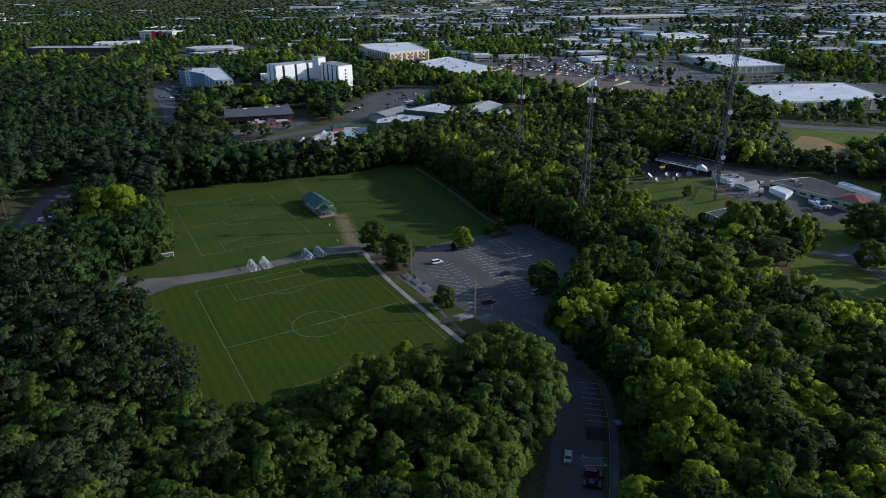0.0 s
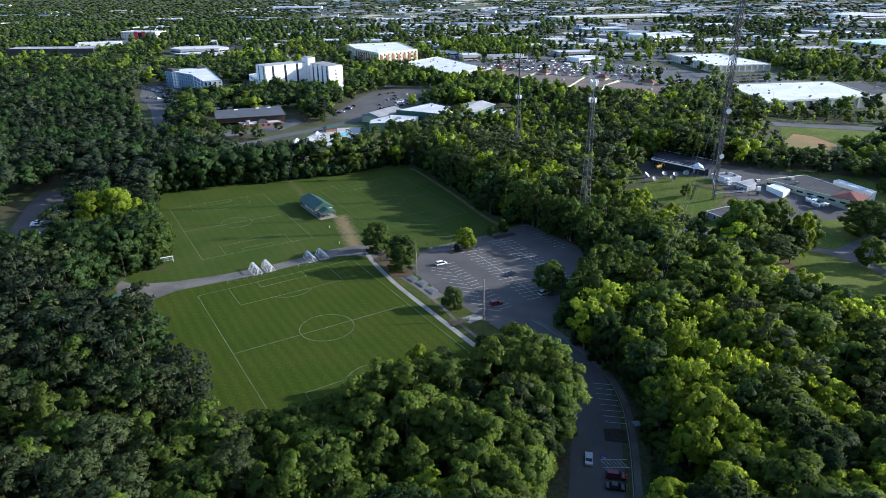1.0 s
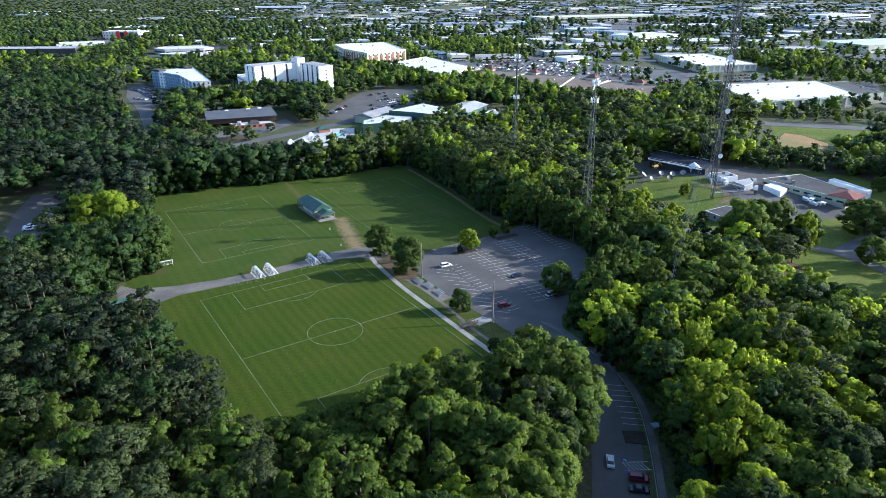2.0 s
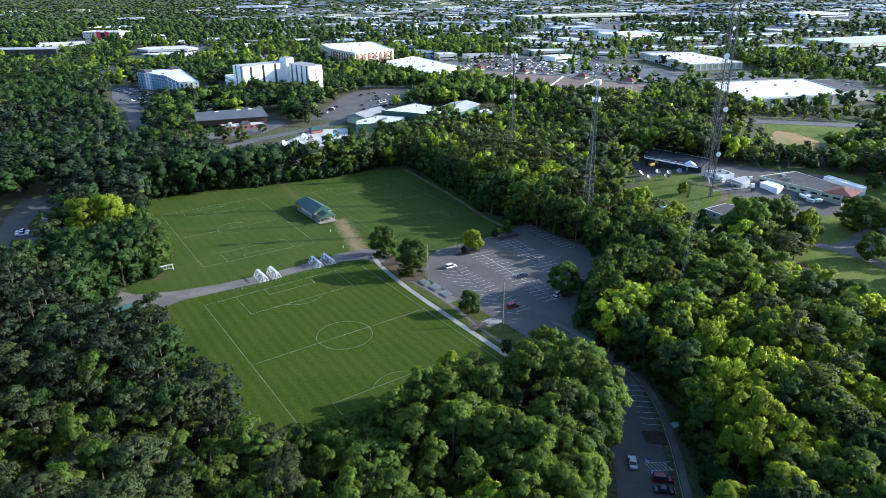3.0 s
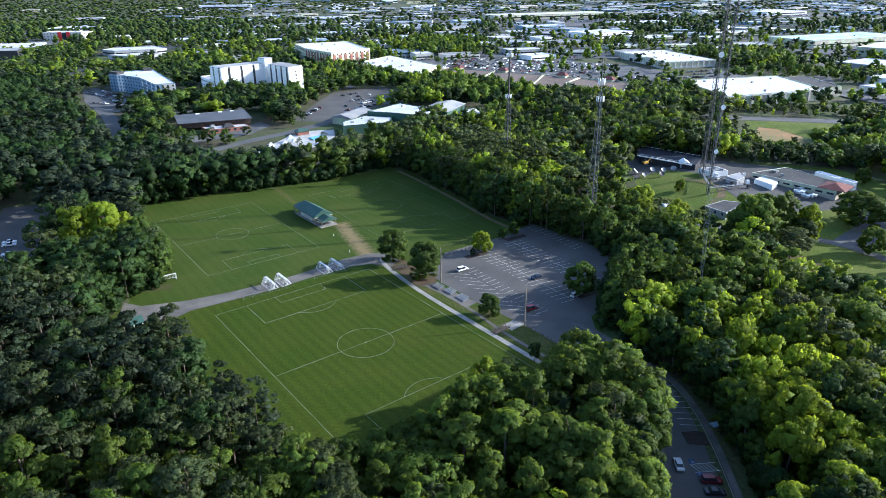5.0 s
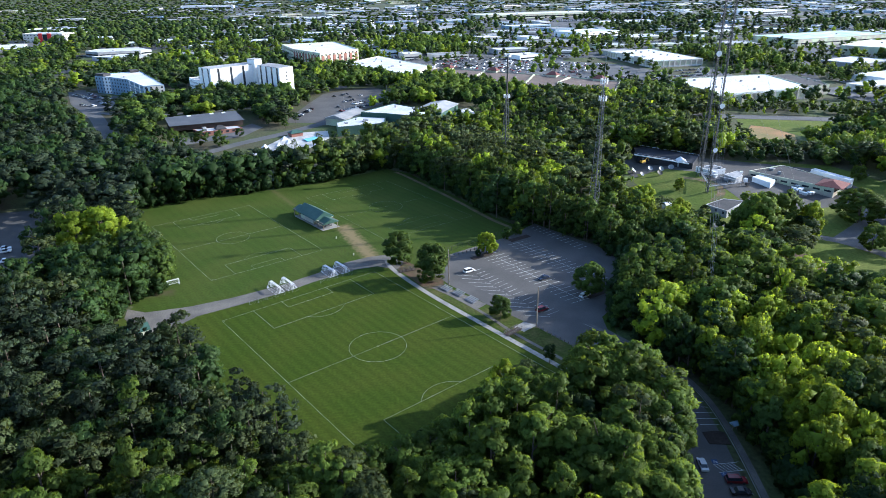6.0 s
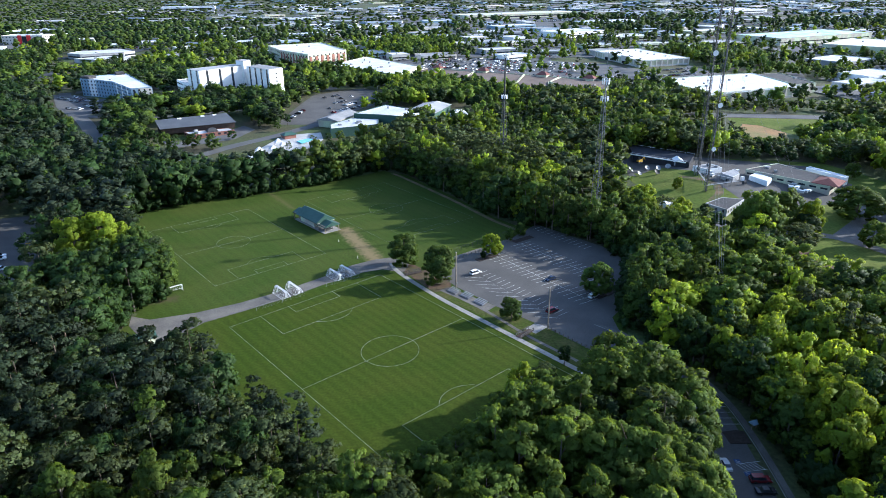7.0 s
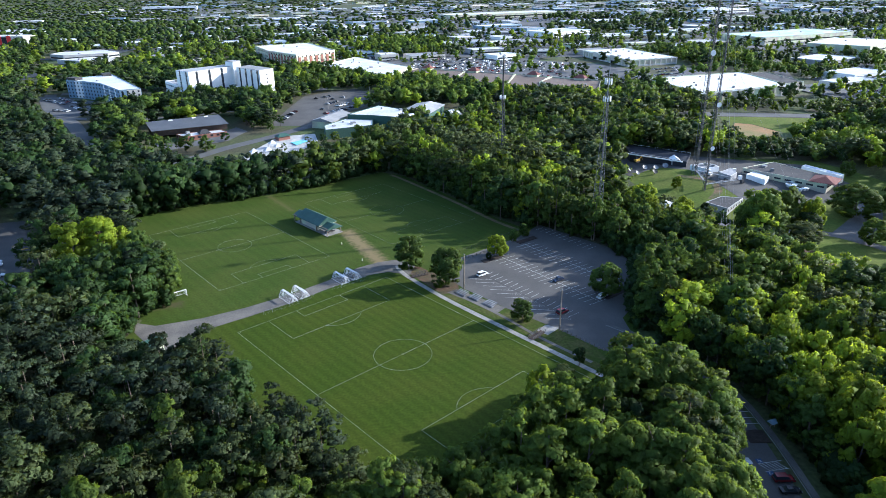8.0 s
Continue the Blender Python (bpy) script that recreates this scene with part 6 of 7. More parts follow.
part("boom", Geo().tube((1.2, -0.3, 1.8), (3.2, -0.3, 3.4), 0.2).tube((3.2, -0.3, 3.4), (4.4, -0.3, 1.2), 0.16), M["yellow"], b)
for k in (-0.8, 0.8):
    part("track", Geo().box(0, k, 0, 3.4, 0.5, 0.9), M["rubber"], b)
b = thing("gabled_hut", 140, 366, 5.0, radians(75), "small hut with white gabled metal roof", "hut")
part("wall", Geo().box(0, 0, 0, 5, 5, 2.6), M["wall_grey"], b)
part("roof", Geo().gable(0, 0, 2.6, 7, 6.5, 2.0), M["white_metal"], b)
rk = random.Random(3)
for i in range(14):
    x, y = 173 + rk.uniform(0, 8), 302 + rk.uniform(0, 13)
    b = thing("covered_stack", x, y, 5.15, rk.uniform(0.4, 0.8), "stack of goods under pale blue sheeting", "storage stack", "covered stacks in the yard")
    part("load", Geo().box(0, 0, 0, 1.6, 2.0, 0.9), M["wall_grey"], b)
    part("sheet", Geo().box(0, 0, 0.9, 1.8, 2.2, 0.25), M[rk.choice(("wall_white", "wall_blue"))], b)
for i in range(16):
    x, y = 146 + rk.uniform(0, 22), 306 + rk.uniform(0, 38)
    if any(inside(x, y, q) for q in ([(158, 328), (166, 333), (169, 318), (161, 312)], [(148, 334), (161, 341), (159, 330), (150, 325)], [(149, 318), (160, 323), (164, 310), (152, 305)])):
        continue
    b = thing("equipment_cabinet", x, y, 5.15, rk.uniform(0, 1.5), "grey equipment cabinet standing in the gravel yard", "cabinet", "equipment cabinets in the yard")
    part("body", Geo().box(0, 0, 0.1, rk.uniform(0.8, 2.4), rk.uniform(0.8, 1.6), rk.uniform(1.2, 2.2)), M[rk.choice(("steel", "white_metal", "roof_dark"))], b)
    part("plinth", Geo().box(0, 0, 0, 2.0, 1.6, 0.1), M["concrete"], b)
b = thing("white_tent", 103.5, 307.0, gz(103.5, 307.0), radians(20), "small white party tent on the lawn", "tent")
part("canopy", Geo().gable(0, 0, 2.2, 5, 4.4, 1.0, hip=1.5), M["net"], b)
for sx in (-1, 1):
    for sy in (-1, 1):
        part("leg", Geo().tube((sx * 2.3, sy * 2.0, 0), (sx * 2.3, sy * 2.0, 2.2), 0.05), M["white_metal"], b)
part("side_wall", Geo().box(0, 2.05, 0, 4.6, 0.05, 2.1).box(-2.3, 0, 0, 0.05, 4.0, 2.1).box(1.2, -2.05, 0, 2.2, 0.05, 2.1), M["net"], b)

drape("compound_grass", COMPOUND, M["lawn"], 0.03, "rough grass round the compound", "grass")
drape("compound_lawn", [(96, 303), (93, 325), (108, 358), (128, 366), (143, 352), (140, 325), (131, 305), (118, 300), (104, 290)], M["lawn"], 0.06, "rough sunlit lawn of the antenna compound", "lawn")
drape("compound_yard", [(108, 358), (112, 404), (168, 376), (215, 345), (212, 304), (188, 290), (160, 290), (142, 302), (143, 352), (128, 366)], M["asphalt"], 0.05, "grey gravel yard round the compound buildings", "yard")
drape("worn_track", ribbon(curve_pts([(131, 346), (141, 332), (138, 316), (128, 306)], 5), 4.0), M["dirt"], 0.1, "worn dirt track on the lawn", "path")
drape("south_lawn", [(112, 212), (124, 224), (140, 248), (154, 254), (160, 238), (172, 214), (150, 186), (117, 188)], M["lawn"], 0.06, "sunlit mown lawn beside the side road", "lawn")
drape("needle_bed", [(115, 222), (119, 215), (132, 217), (138, 234), (134, 248), (122, 252), (115, 240)], M["needle_litter"], 0.08, "bare ground of brown pine needles", "ground patch")
drape("side_road", ribbon(curve_pts([(96, 288), (110, 281), (121, 276), (138, 266), (157, 256), (166, 240), (172, 222), (190, 200)], 5), 6.0), M["road"], 0.12, "pale asphalt side road", "road")
drape("side_lot", [(158, 257), (166, 247), (190, 262), (214, 290), (208, 296), (184, 274)], M["road"], 0.1, "asphalt parking area beside the hall", "car park")
drape("highway", ribbon([(200, 522), (250, 498), (340, 467), (430, 436), (540, 396)], 15), M["road"], 0.12, "wide pale highway", "road")
drape("meadow", [(214, 404), (222, 436), (244, 464), (253, 456), (256, 430), (246, 412)], M["straw"], 0.08, "meadow of dry tan grass", "meadow")
drape("meadow_edge", [(222, 436), (246, 488), (262, 484), (334, 458), (330, 444), (279, 436), (258, 422), (254, 456), (244, 466)], M["lawn"], 0.1, "green grass beside the highway", "grass")
drape("left_lot", LEFT_LOT, M["asphalt"], 0.07, "shaded asphalt car park among trees", "car park")
drape("avenue", ribbon(curve_pts([(-330, 735), (-306, 660), (-286, 622), (-262, 580), (-236, 525), (-205, 470), (-180, 440)], 6), 11), M["road"], 0.13, "pale two-lane avenue", "road")
drape("cross_road", ribbon(curve_pts([(-205, 436), (-158, 459), (-133, 484), (-107, 505), (-85, 526), (-62, 548)], 6), 9), M["road"], 0.14, "pale cross road", "road")
drape("clinic_lot", [(-190, 508), (-172, 486), (-134, 503), (-122, 528), (-132, 542), (-162, 500)], M["road"], 0.1, "asphalt forecourt of the low clinic", "car park")
drape("hall_lot", [(-107, 541), (-96, 592), (-81, 666), (-31, 701), (-10, 655), (-28, 600), (-50, 570), (-78, 536)], M["asphalt"], 0.12, "large asphalt car park with rows of cars", "car park")
drape("plaza_lot", [(-14, 925), (44, 806), (90, 764), (176, 690), (232, 650), (300, 720), (290, 830), (210, 900), (120, 960)], M["road"], 0.12, "wide pale parking plaza", "car park")
drape("store_lot", [(232, 650), (250, 640), (310, 715), (300, 800)], M["road"], 0.17, "asphalt car park beside the superstore", "car park")
drape("goods_lot", [(258, 642), (372, 660), (380, 800), (330, 720)], M["road"], 0.13, "asphalt yard full of parked vehicles", "car park")
drape("apartment_lot", [(-338, 724), (-312, 716), (-290, 696), (-268, 678), (-244, 628), (-270, 600), (-310, 655)], M["road"], 0.12, "pale parking court of the apartments", "car park")
drape("back_road", ribbon(curve_pts([(-276, 604), (-232, 584), (-206, 584), (-176, 590), (-140, 602), (-104, 606)], 6), 7), M["road"], 0.15, "pale road behind the low clinic", "road")
drape("roadside_lawn", [(-152, 436), (-136, 455), (-124, 464), (-118, 446), (-112, 424), (-138, 424)], M["lawn"], 0.1, "sunlit grass beside the cross road", "grass")
drape("pool_deck", [(-124, 448), (-112, 478), (-98, 508), (-72, 511), (-70, 490), (-84, 462), (-104, 446)], M["pool_deck"], 0.15, "bright pale concrete pool deck", "deck")
for x, y, r in ((-112, 459, 3.2), (-103, 462, 3.6), (-97, 470, 3.0), (-101, 479, 3.2)):
    b = thing("pool_canopy", x, y, gz(x, y) + 0.1, 0.4, "white peaked fabric canopy beside the pool", "canopy", "canopies by the pool")
    part("fabric", Geo().gable(0, 0, 3, r * 1.6, r * 1.4, 2.4, hip=r * 0.7), M["roof_white"], b)
    for sx in (-1, 1):
        for sy in (-1, 1):
            part("mast", Geo().tube((sx * r * 0.75, sy * r * 0.65, 0), (sx * r * 0.75, sy * r * 0.65, 3), 0.08), M["steel"], b)
g = Geo().prism([(-89, 488), (-80, 496), (-77, 490), (-85, 480)], gz(-80, 495) + 0.1, gz(-80, 495) + 0.4)
single("swimming_pool", g, M["pool"], "turquoise swimming pool behind the wood", "pool", "structure")
b = thing("pool_house", -95, 500, gz(-95, 500), 0.5, "small brick pool house with green hipped roof", "hut")
part("wall", Geo().box(0, 0, 0, 9, 6, 2.8), M["brick"], b)
part("roof", Geo().gable(0, 0, 2.8, 10.4, 7.4, 1.8, hip=3.0), M["roof_green"], b)


# ---- towers ----
def lattice(name, x, y, z, h, w0, w1, label, paint="steel", step=3.0, sides=3, thick=1.0):
    t = thing(name, x, y, z, 0.3, label, "tower")
    corner = lambda i, zz: Vector((math.cos(2 * math.pi * i / sides) * (w0 + (w1 - w0) * zz / h), math.sin(2 * math.pi * i / sides) * (w0 + (w1 - w0) * zz / h), zz))
    for i in range(sides):
        part("leg", Geo().tube(corner(i, 0), corner(i, h), 0.16 * thick, 0.12 * thick, 5), M[paint], t)
    n = int(h / step)
    for k in range(0, n, 4):
        g = Geo()
        for j in range(k, min(n, k + 4)):
            z0, z1 = h * j / n, h * (j + 1) / n
            for i in range(sides):
                g.tube(corner(i, z0), corner(i + 1, z1), 0.065 * thick, n=3)
                g.tube(corner(i + 1, z0), corner(i, z1), 0.065 * thick, n=3)
                g.tube(corner(i, z1), corner(i + 1, z1), 0.065 * thick, n=3)
        tagged(part("bracing", g, M[paint], t), kind="stuff")
    return t


def antennas(t, z, r, n, h=2.4):
    part("mounting_ring", Geo().tube((0, 0, z), (0, 0, z + 0.3), r * 0.75, n=9), M["steel"], t)
    for i in range(n):
        a = 2 * math.pi * i / n
        part("panel_antenna", Geo().box(math.cos(a) * r, math.sin(a) * r, z - h / 2, 0.25, 0.45, h, a), M["white_metal"], t)


def dish(t, x, y, z, r, toward):
    g = Geo()
    d = Vector((math.cos(toward), math.sin(toward), 0))
    g.tube(Vector((x, y, z)), Vector((x, y, z)) + d * (0.5 * r), r * 0.8, r, 14)
    part("dish", g, M["white_metal"], t, "round white microwave dish")


t1 = lattice("cell_tower", 36.3, 379.5, 0, 46, 3.6, 0.9, "tapered grey lattice cell tower with antenna rings", "tower_steel", 3.0)
part("mast", Geo().tube((0, 0, 45), (0, 0, 69), 0.55, 0.45, 8), M["dark_steel"], t1)
part("cable_ladder", Geo().box(0, 0, 0, 0.5, 0.4, 46), M["dark_steel"], t1)
antennas(t1, 46.5, 1.7, 9, 1.9)
antennas(t1, 69.0, 1.8, 9, 2.0)
part("beacon", Geo().tube((0, 0, 69.5), (0, 0, 72), 0.06, n=5), M["dark_steel"], t1)
t2 = lattice("cell_tower", 59.4, 291.5, 0, 62, 3.1, 0.8, "tapered grey lattice cell tower with two antenna rings", "lattice_steel", 3.2, thick=0.75)
part("cable_ladder", Geo().box(0, 0, 0, 0.3, 0.2, 61), M["tower_steel"], t2)
antennas(t2, 59.0, 1.7, 9, 2.0)
antennas(t2, 66.5, 1.6, 9)
part("mast", Geo().tube((0, 0, 60), (0, 0, 82), 0.22, 0.06, 6), M["steel"], t2)
t3 = lattice("broadcast_tower", 140.6, 344.4, 4.8, 125, 1.7, 1.2, "very tall grey lattice broadcast tower with round dishes", "tower_steel", 2.6, thick=0.8)
dish(t3, -1.2, -1.6, 66.5, 1.5, radians(250))
dish(t3, 0.9, -1.4, 80, 0.9, radians(280))
part("cable_ladder", Geo().box(0.3, 0.2, 0, 0.45, 0.3, 122), M["dark_steel"], t3)
t4 = lattice("broadcast_tower", 131.0, 318.0, 3.5, 125, 0.95, 0.8, "slender lattice broadcast mast with two white dishes", "tower_steel", 2.0, thick=0.7)
dish(t4, -0.4, -1.2, 45.5, 1.3, radians(255))
dish(t4, -0.4, -1.2, 23.2, 1.2, radians(255))
part("cable_ladder", Geo().box(0.1, 0.1, 0, 0.3, 0.22, 120), M["dark_steel"], t4)


def guys(name, anchor, tops, label):
    w = thing(name, *anchor, 0, label, "guy wires")
    part("anchor_block", Geo().box(0, 0, -0.4, 1.6, 1.6, 1.0), M["concrete"], w)
    for t in tops:
        part("wire", Geo().tube((0, 0, 0.4), Vector(t) - Vector(anchor), 0.022, n=4), M["steel"], w)


T3, T4 = Vector((140.6, 344.4, 4.8)), Vector((131, 318, 3.5))
guys("guy_wires", (53.0, 172.0, 0.2), [T3 + Vector((0, 0, k)) for k in (60, 90, 120)] + [T4 + Vector((0, 0, k)) for k in (45, 75, 105)], "thin steel guy wires of the broadcast towers")
guys("guy_wires", (232.0, 330.0, 5.0), [T3 + Vector((0, 0, k)) for k in (60, 90, 120)], "thin steel guy wires of the broadcast towers")
guys("guy_wires", (150.0, 262.0, 0.5), [T4 + Vector((0, 0, k)) for k in (45, 75, 105)], "thin steel guy wires of the slender mast")
guys("guy_wires", (100.0, 430.0, 0.5), [T3 + Vector((0, 0, k)) for k in (60, 90, 120)] + [T4 + Vector((0, 0, k)) for k in (75, 105)], "thin steel guy wires of the broadcast towers")


def sat_dish(x, y, r, turn, label, mat="white_metal"):
    d = thing("satellite_dish", x, y, gz(x, y) + 0.1, turn, label, "satellite dish", "satellite dishes on the lawn")
    part("pedestal", Geo().tube((0, 0, 0), (0, 0, r * 0.8), 0.3, 0.2, 8), M["steel"], d)
    vs, fs, n, rings = [(0, 0, 0)], [], 16, 4
    for k in range(1, rings + 1):
        for i in range(n):
            a = 2 * math.pi * i / n
            vs.append((math.cos(a) * r * k / rings, math.sin(a) * r * k / rings, r * 0.32 * (k / rings) ** 2))
    fs += [(0, 1 + i, 1 + (i + 1) % n) for i in range(n)]
    for k in range(rings - 1):
        fs += [(1 + k * n + i, 1 + (k + 1) * n + i, 1 + (k + 1) * n + (i + 1) % n, 1 + k * n + (i + 1) % n) for i in range(n)]
    g = Geo().add(vs, fs)
    g.add([(x0, y0, z0 - 0.08) for x0, y0, z0 in vs], [f[::-1] for f in fs])
    bowl = part("bowl", g, M[mat], d)
    bowl.matrix_basis = pose(0, 0, r * 0.8, 42, 0, 0)
    feed = part("feed_arm", Geo().tube((0, 0, 0), (0, 0, r * 0.7), 0.06, n=5).tube((0, 0, r * 0.65), (0, 0, r * 0.8), 0.15, n=6), M["steel"], d)
    feed.matrix_basis = pose(0, 0, r * 0.8, 42, 0, 0)


for x, y, r, a, m in ((111, 367, 2.4, 1.2, "white_metal"), (121, 366, 2.0, 0.2, "steel"), (126, 362, 2.0, 0.1, "steel"), (132, 362, 2.1, -0.5, "steel"), (122, 355.5, 2.2, 0.3, "dark_steel"),
                      (113, 359, 1.8, 0.6, "steel")):
    sat_dish(x, y, r * 0.78, a, "large satellite dish on a pedestal in the compound", m)
for x0, y0, x1, y1 in ((131, 318, 152, 322), (139, 344, 151, 323), (133, 322, 140, 343)):
    ang = math.atan2(y1 - y0, x1 - x0)
    ln = math.hypot(x1 - x0, y1 - y0)
    b = thing("cable_bridge", x0, y0, 5.0 if x0 > 131 else 4.3, ang, "steel cable bridge on legs between tower and huts", "cable bridge", "cable bridges of the compound")
    part("tray", Geo().box(ln / 2, 0, 2.6, ln, 0.9, 0.1), M["steel"], b)
    for k in range(5):
        part("leg", Geo().tube((ln * k / 4, 0.4, -0.3), (ln * k / 4, 0.4, 2.6), 0.07).tube((ln * k / 4, -0.4, -0.3), (ln * k / 4, -0.4, 2.6), 0.07), M["steel"], b)
    for s0 in (-0.45, 0.45):
        part("side_rail", Geo().tube((0, s0, 3.3), (ln, s0, 3.3), 0.05), M["steel"], b)
b = thing("kiosk", 43.3, 138.8, 0.05, radians(15), "small notice kiosk with pale blue roof beside the walk", "kiosk")
part("roof", Geo().gable(0, 0, 2.1, 2.6, 1.8, 0.5), M["wall_blue"], b)
for s in (-0.8, 0.8):
    part("post", Geo().box(s, 0, 0, 0.14, 0.14, 2.1), M["wood"], b)
part("board", Geo().box(0, 0, 0.9, 1.5, 0.08, 1.0), M["wood"], b)
b = thing("green_shed", -124.5, 212.0, 0.05, radians(30), "small shed with green metal roof at the track's end", "shed")
part("wall", Geo().box(0, 0, 0, 6, 5, 2.6), M["wall_tan"], b)
part("roof", Geo().gable(0, 0, 2.6, 7, 6, 1.5), M["roof_green"], b)
for i, (x, y) in enumerate(((-205.5, 298.5), (-204, 295.2), (-198.5, 283.5), (-201, 274))):
    car(x, y, 0.25, "pickup", "car_white", "white pickup truck parked in the shaded lot", group="white pickups in the lot")

for x, y in ((-199.5, 313.5), (-193.5, 317)):
    b = thing("yellow_wheel_stop", x, y, 0.08, 0.3, "yellow painted concrete wheel stop in the shaded lot", "wheel stop", "yellow wheel stops")
    part("block", Geo().box(0, 0, 0, 2.6, 0.5, 0.25), M["yellow"], b)

# ---- the town behind ----
rc = random.Random(21)
PAINTS = ["car_white", "car_silver", "car_black", "car_grey", "car_red", "car_blue", "car_white", "car_grey"]


def car_rows(x0, y0, dx, dy, n, fill=0.7, turn=0.0):
    for i in range(n):
        if rc.random() < fill:
            k, p = rc.choice(("suv", "sedan", "sedan", "pickup")), rc.choice(PAINTS)
            car(x0 + dx * i, y0 + dy * i, math.atan2(dy, dx) + math.pi / 2 + turn, k, p, f"parked {p[4:]} {k} in the town's car park", 0.14, "cars in the town's car parks")


for r0, f in enumerate((0.75, 0.6, 0.35, 0.25, 0.15)):
    car_rows(-62 - 3 * r0, 574 + 17 * r0, 2.0, 1.75, 14, f)
car_rows(-98, 556, 0.9, 2.6, 12, 0.5)
for r0 in range(5):
    car_rows(262 + 6 * r0, 662 + 22 * r0, 3.0, 0.6, 26, 0.75)
for r0 in range(3):
    car_rows(180 + 20 * r0, 710 + 16 * r0, 2.5, -2.0, 14, 0.6)
car_rows(-322, 700, 2.2, -2.4, 14, 0.75)
car_rows(-312, 706, 2.2, -2.4, 14, 0.7)
car_rows(-298, 640, 2.4, -1.2, 9, 0.7)
car_rows(-300, 684, 2.4, -1.6, 9, 0.7)
car_rows(-285, 655, 2.0, -2.8, 9, 0.7)
for r0 in range(3):
    car_rows(60 + 30 * r0, 860 + 10 * r0, 2.8, -1.6, 16, 0.3)
car_rows(150, 880, 2.6, -1.2, 16, 0.4)

FOOT = [[(-205, 436), (-196, 500), (-202, 534), (-147, 568), (-126, 544), (-98, 520), (-60, 548), (-26, 470), (-58, 426), (-84, 405), (-112, 400), (-150, 412), (-165, 428)], AVENUE_CLEAR, [(-280, 610), (-232, 590), (-176, 596), (-100, 612), (-102, 600), (-176, 582), (-232, 577), (-272, 594)], [(-336, 735), (-312, 660), (-292, 622), (-268, 580), (-242, 525), (-211, 470), (-186, 440), (-174, 440), (-199, 470), (-230, 525), (-256, 580), (-280, 622), (-300, 660), (-324, 735)], [(-230, 485), (-178, 460), (-60, 535), (-75, 550), (-178, 478)], [(-199, 546), (-130, 575), (-130, 505), (-190, 505)],
        [(-107, 541), (-96, 592), (-81, 666), (-31, 701), (-10, 655), (-28, 600), (-50, 570), (-78, 536)]]
FOOT += [[(-70, 840), (-16, 925), (45, 800), (5, 715)], [(25, 765), (50, 795), (215, 650), (185, 575), (110, 610)], [(-70, 500), (-60, 470), (55, 520), (45, 585), (-60, 570)],
        [(-200, 665), (-181, 645), (-142, 680), (-118, 640), (-100, 658), (-150, 702)], [(-218, 706), (-196, 724), (-172, 690), (-196, 668)],
        [(-322, 712), (-300, 685), (-240, 620), (-215, 645), (-270, 735)], [(-155, 1000), (-130, 922), (-91, 855), (-38, 909), (-72, 1032)]]
FOOT += [[(-245, 735), (-176, 700), (-170, 655), (-216, 660), (-250, 690)], [(-322, 735), (-300, 690), (-268, 640), (-262, 612), (-285, 600), (-318, 660), (-335, 700)]]
FOOT += [[(253, 640), (253, 535), (450, 570), (445, 675), (385, 810), (300, 720)], [(296, 910), (308, 718), (390, 808), (372, 938)], [(225, 530), (278, 508), (430, 440), (430, 420), (225, 490)],
        [(-108, 475), (-92, 505), (-60, 515), (-60, 490)], [(-460, 1140), (-340, 1140), (-325, 1060), (-330, 960), (-400, 940), (-440, 1000)], [(-700, 1090), (-540, 1095), (-515, 990), (-660, 970)],
         [(-680, 1250), (-570, 1260), (-555, 1140), (-640, 1110)]]


def free(x, y):
    return not any(inside(x, y, f) for f in FOOT) and not inside(x, y, WOODS_BACK)


# buildings behind: rows of low flat roofs, thinning out into woods
placed = [(-618, 1330, 75), (-618, 1385, 60), (-690, 1590, 70)]
ROOFS = ["roof_white", "roof_white", "roof_grey", "roof_grey", "roof_grey", "roof_dark", "roof_grey", "roof_white"]
WALLS = ["wall_tan", "wall_white", "wall_grey", "wall_cream", "wall_blue"]


FAR_B = collections.defaultdict(Geo)


def block(x, y, w, d, h, rot, roof, wall, label, seed, units):
    """A flat-roofed block of the town; those far off go into one joined object."""
    r = random.Random(seed)
    placed.append((x, y, max(w, d) * 0.62 + 6))
    if y > 1750:
        z = gz(x, y)
        FAR_B[wall].box(x, y, z - 2, w, d, h + 2, rot)
        FAR_B[roof].box(x, y, z + h - 0.3, w - 1.2, d - 1.2, 0.5, rot)
        c, s = math.cos(rot), math.sin(rot)
        for k in (-1, 1):
            FAR_B[wall].box(x - s * k * (d - 0.6) / 2, y + c * k * (d - 0.6) / 2, z + h - 0.1, w, 0.6, 0.9, rot)
            FAR_B[wall].box(x + c * k * (w - 0.6) / 2, y + s * k * (w - 0.6) / 2, z + h - 0.1, 0.6, d - 1.2, 0.9, rot)
        FAR_B["glass"].box(x + s * d / 2, y - c * d / 2, z + h * 0.3, w * 0.9, 0.4, h * 0.3, rot)
        for i in range(4):
            a, b2 = r.uniform(-0.4, 0.4) * w, r.uniform(-0.4, 0.4) * d
            FAR_B["steel"].box(x + c * a - s * b2, y + s * a + c * b2, z + h, 3, 2.4, 1.8, rot)
        return
    pts = [(x + math.cos(rot) * a * w / 2 - math.sin(rot) * b2 * d / 2, y + math.sin(rot) * a * w / 2 + math.cos(rot) * b2 * d / 2) for a, b2 in ((-1, -1), (1, -1), (1, 1), (-1, 1))]
    building("commercial_building", pts, h, wall, roof, label, "building", units=units, seed=seed, storeys=1, bandwin=True, win=(2, 1.6, 8), parapet=0.7, faces=(0,))


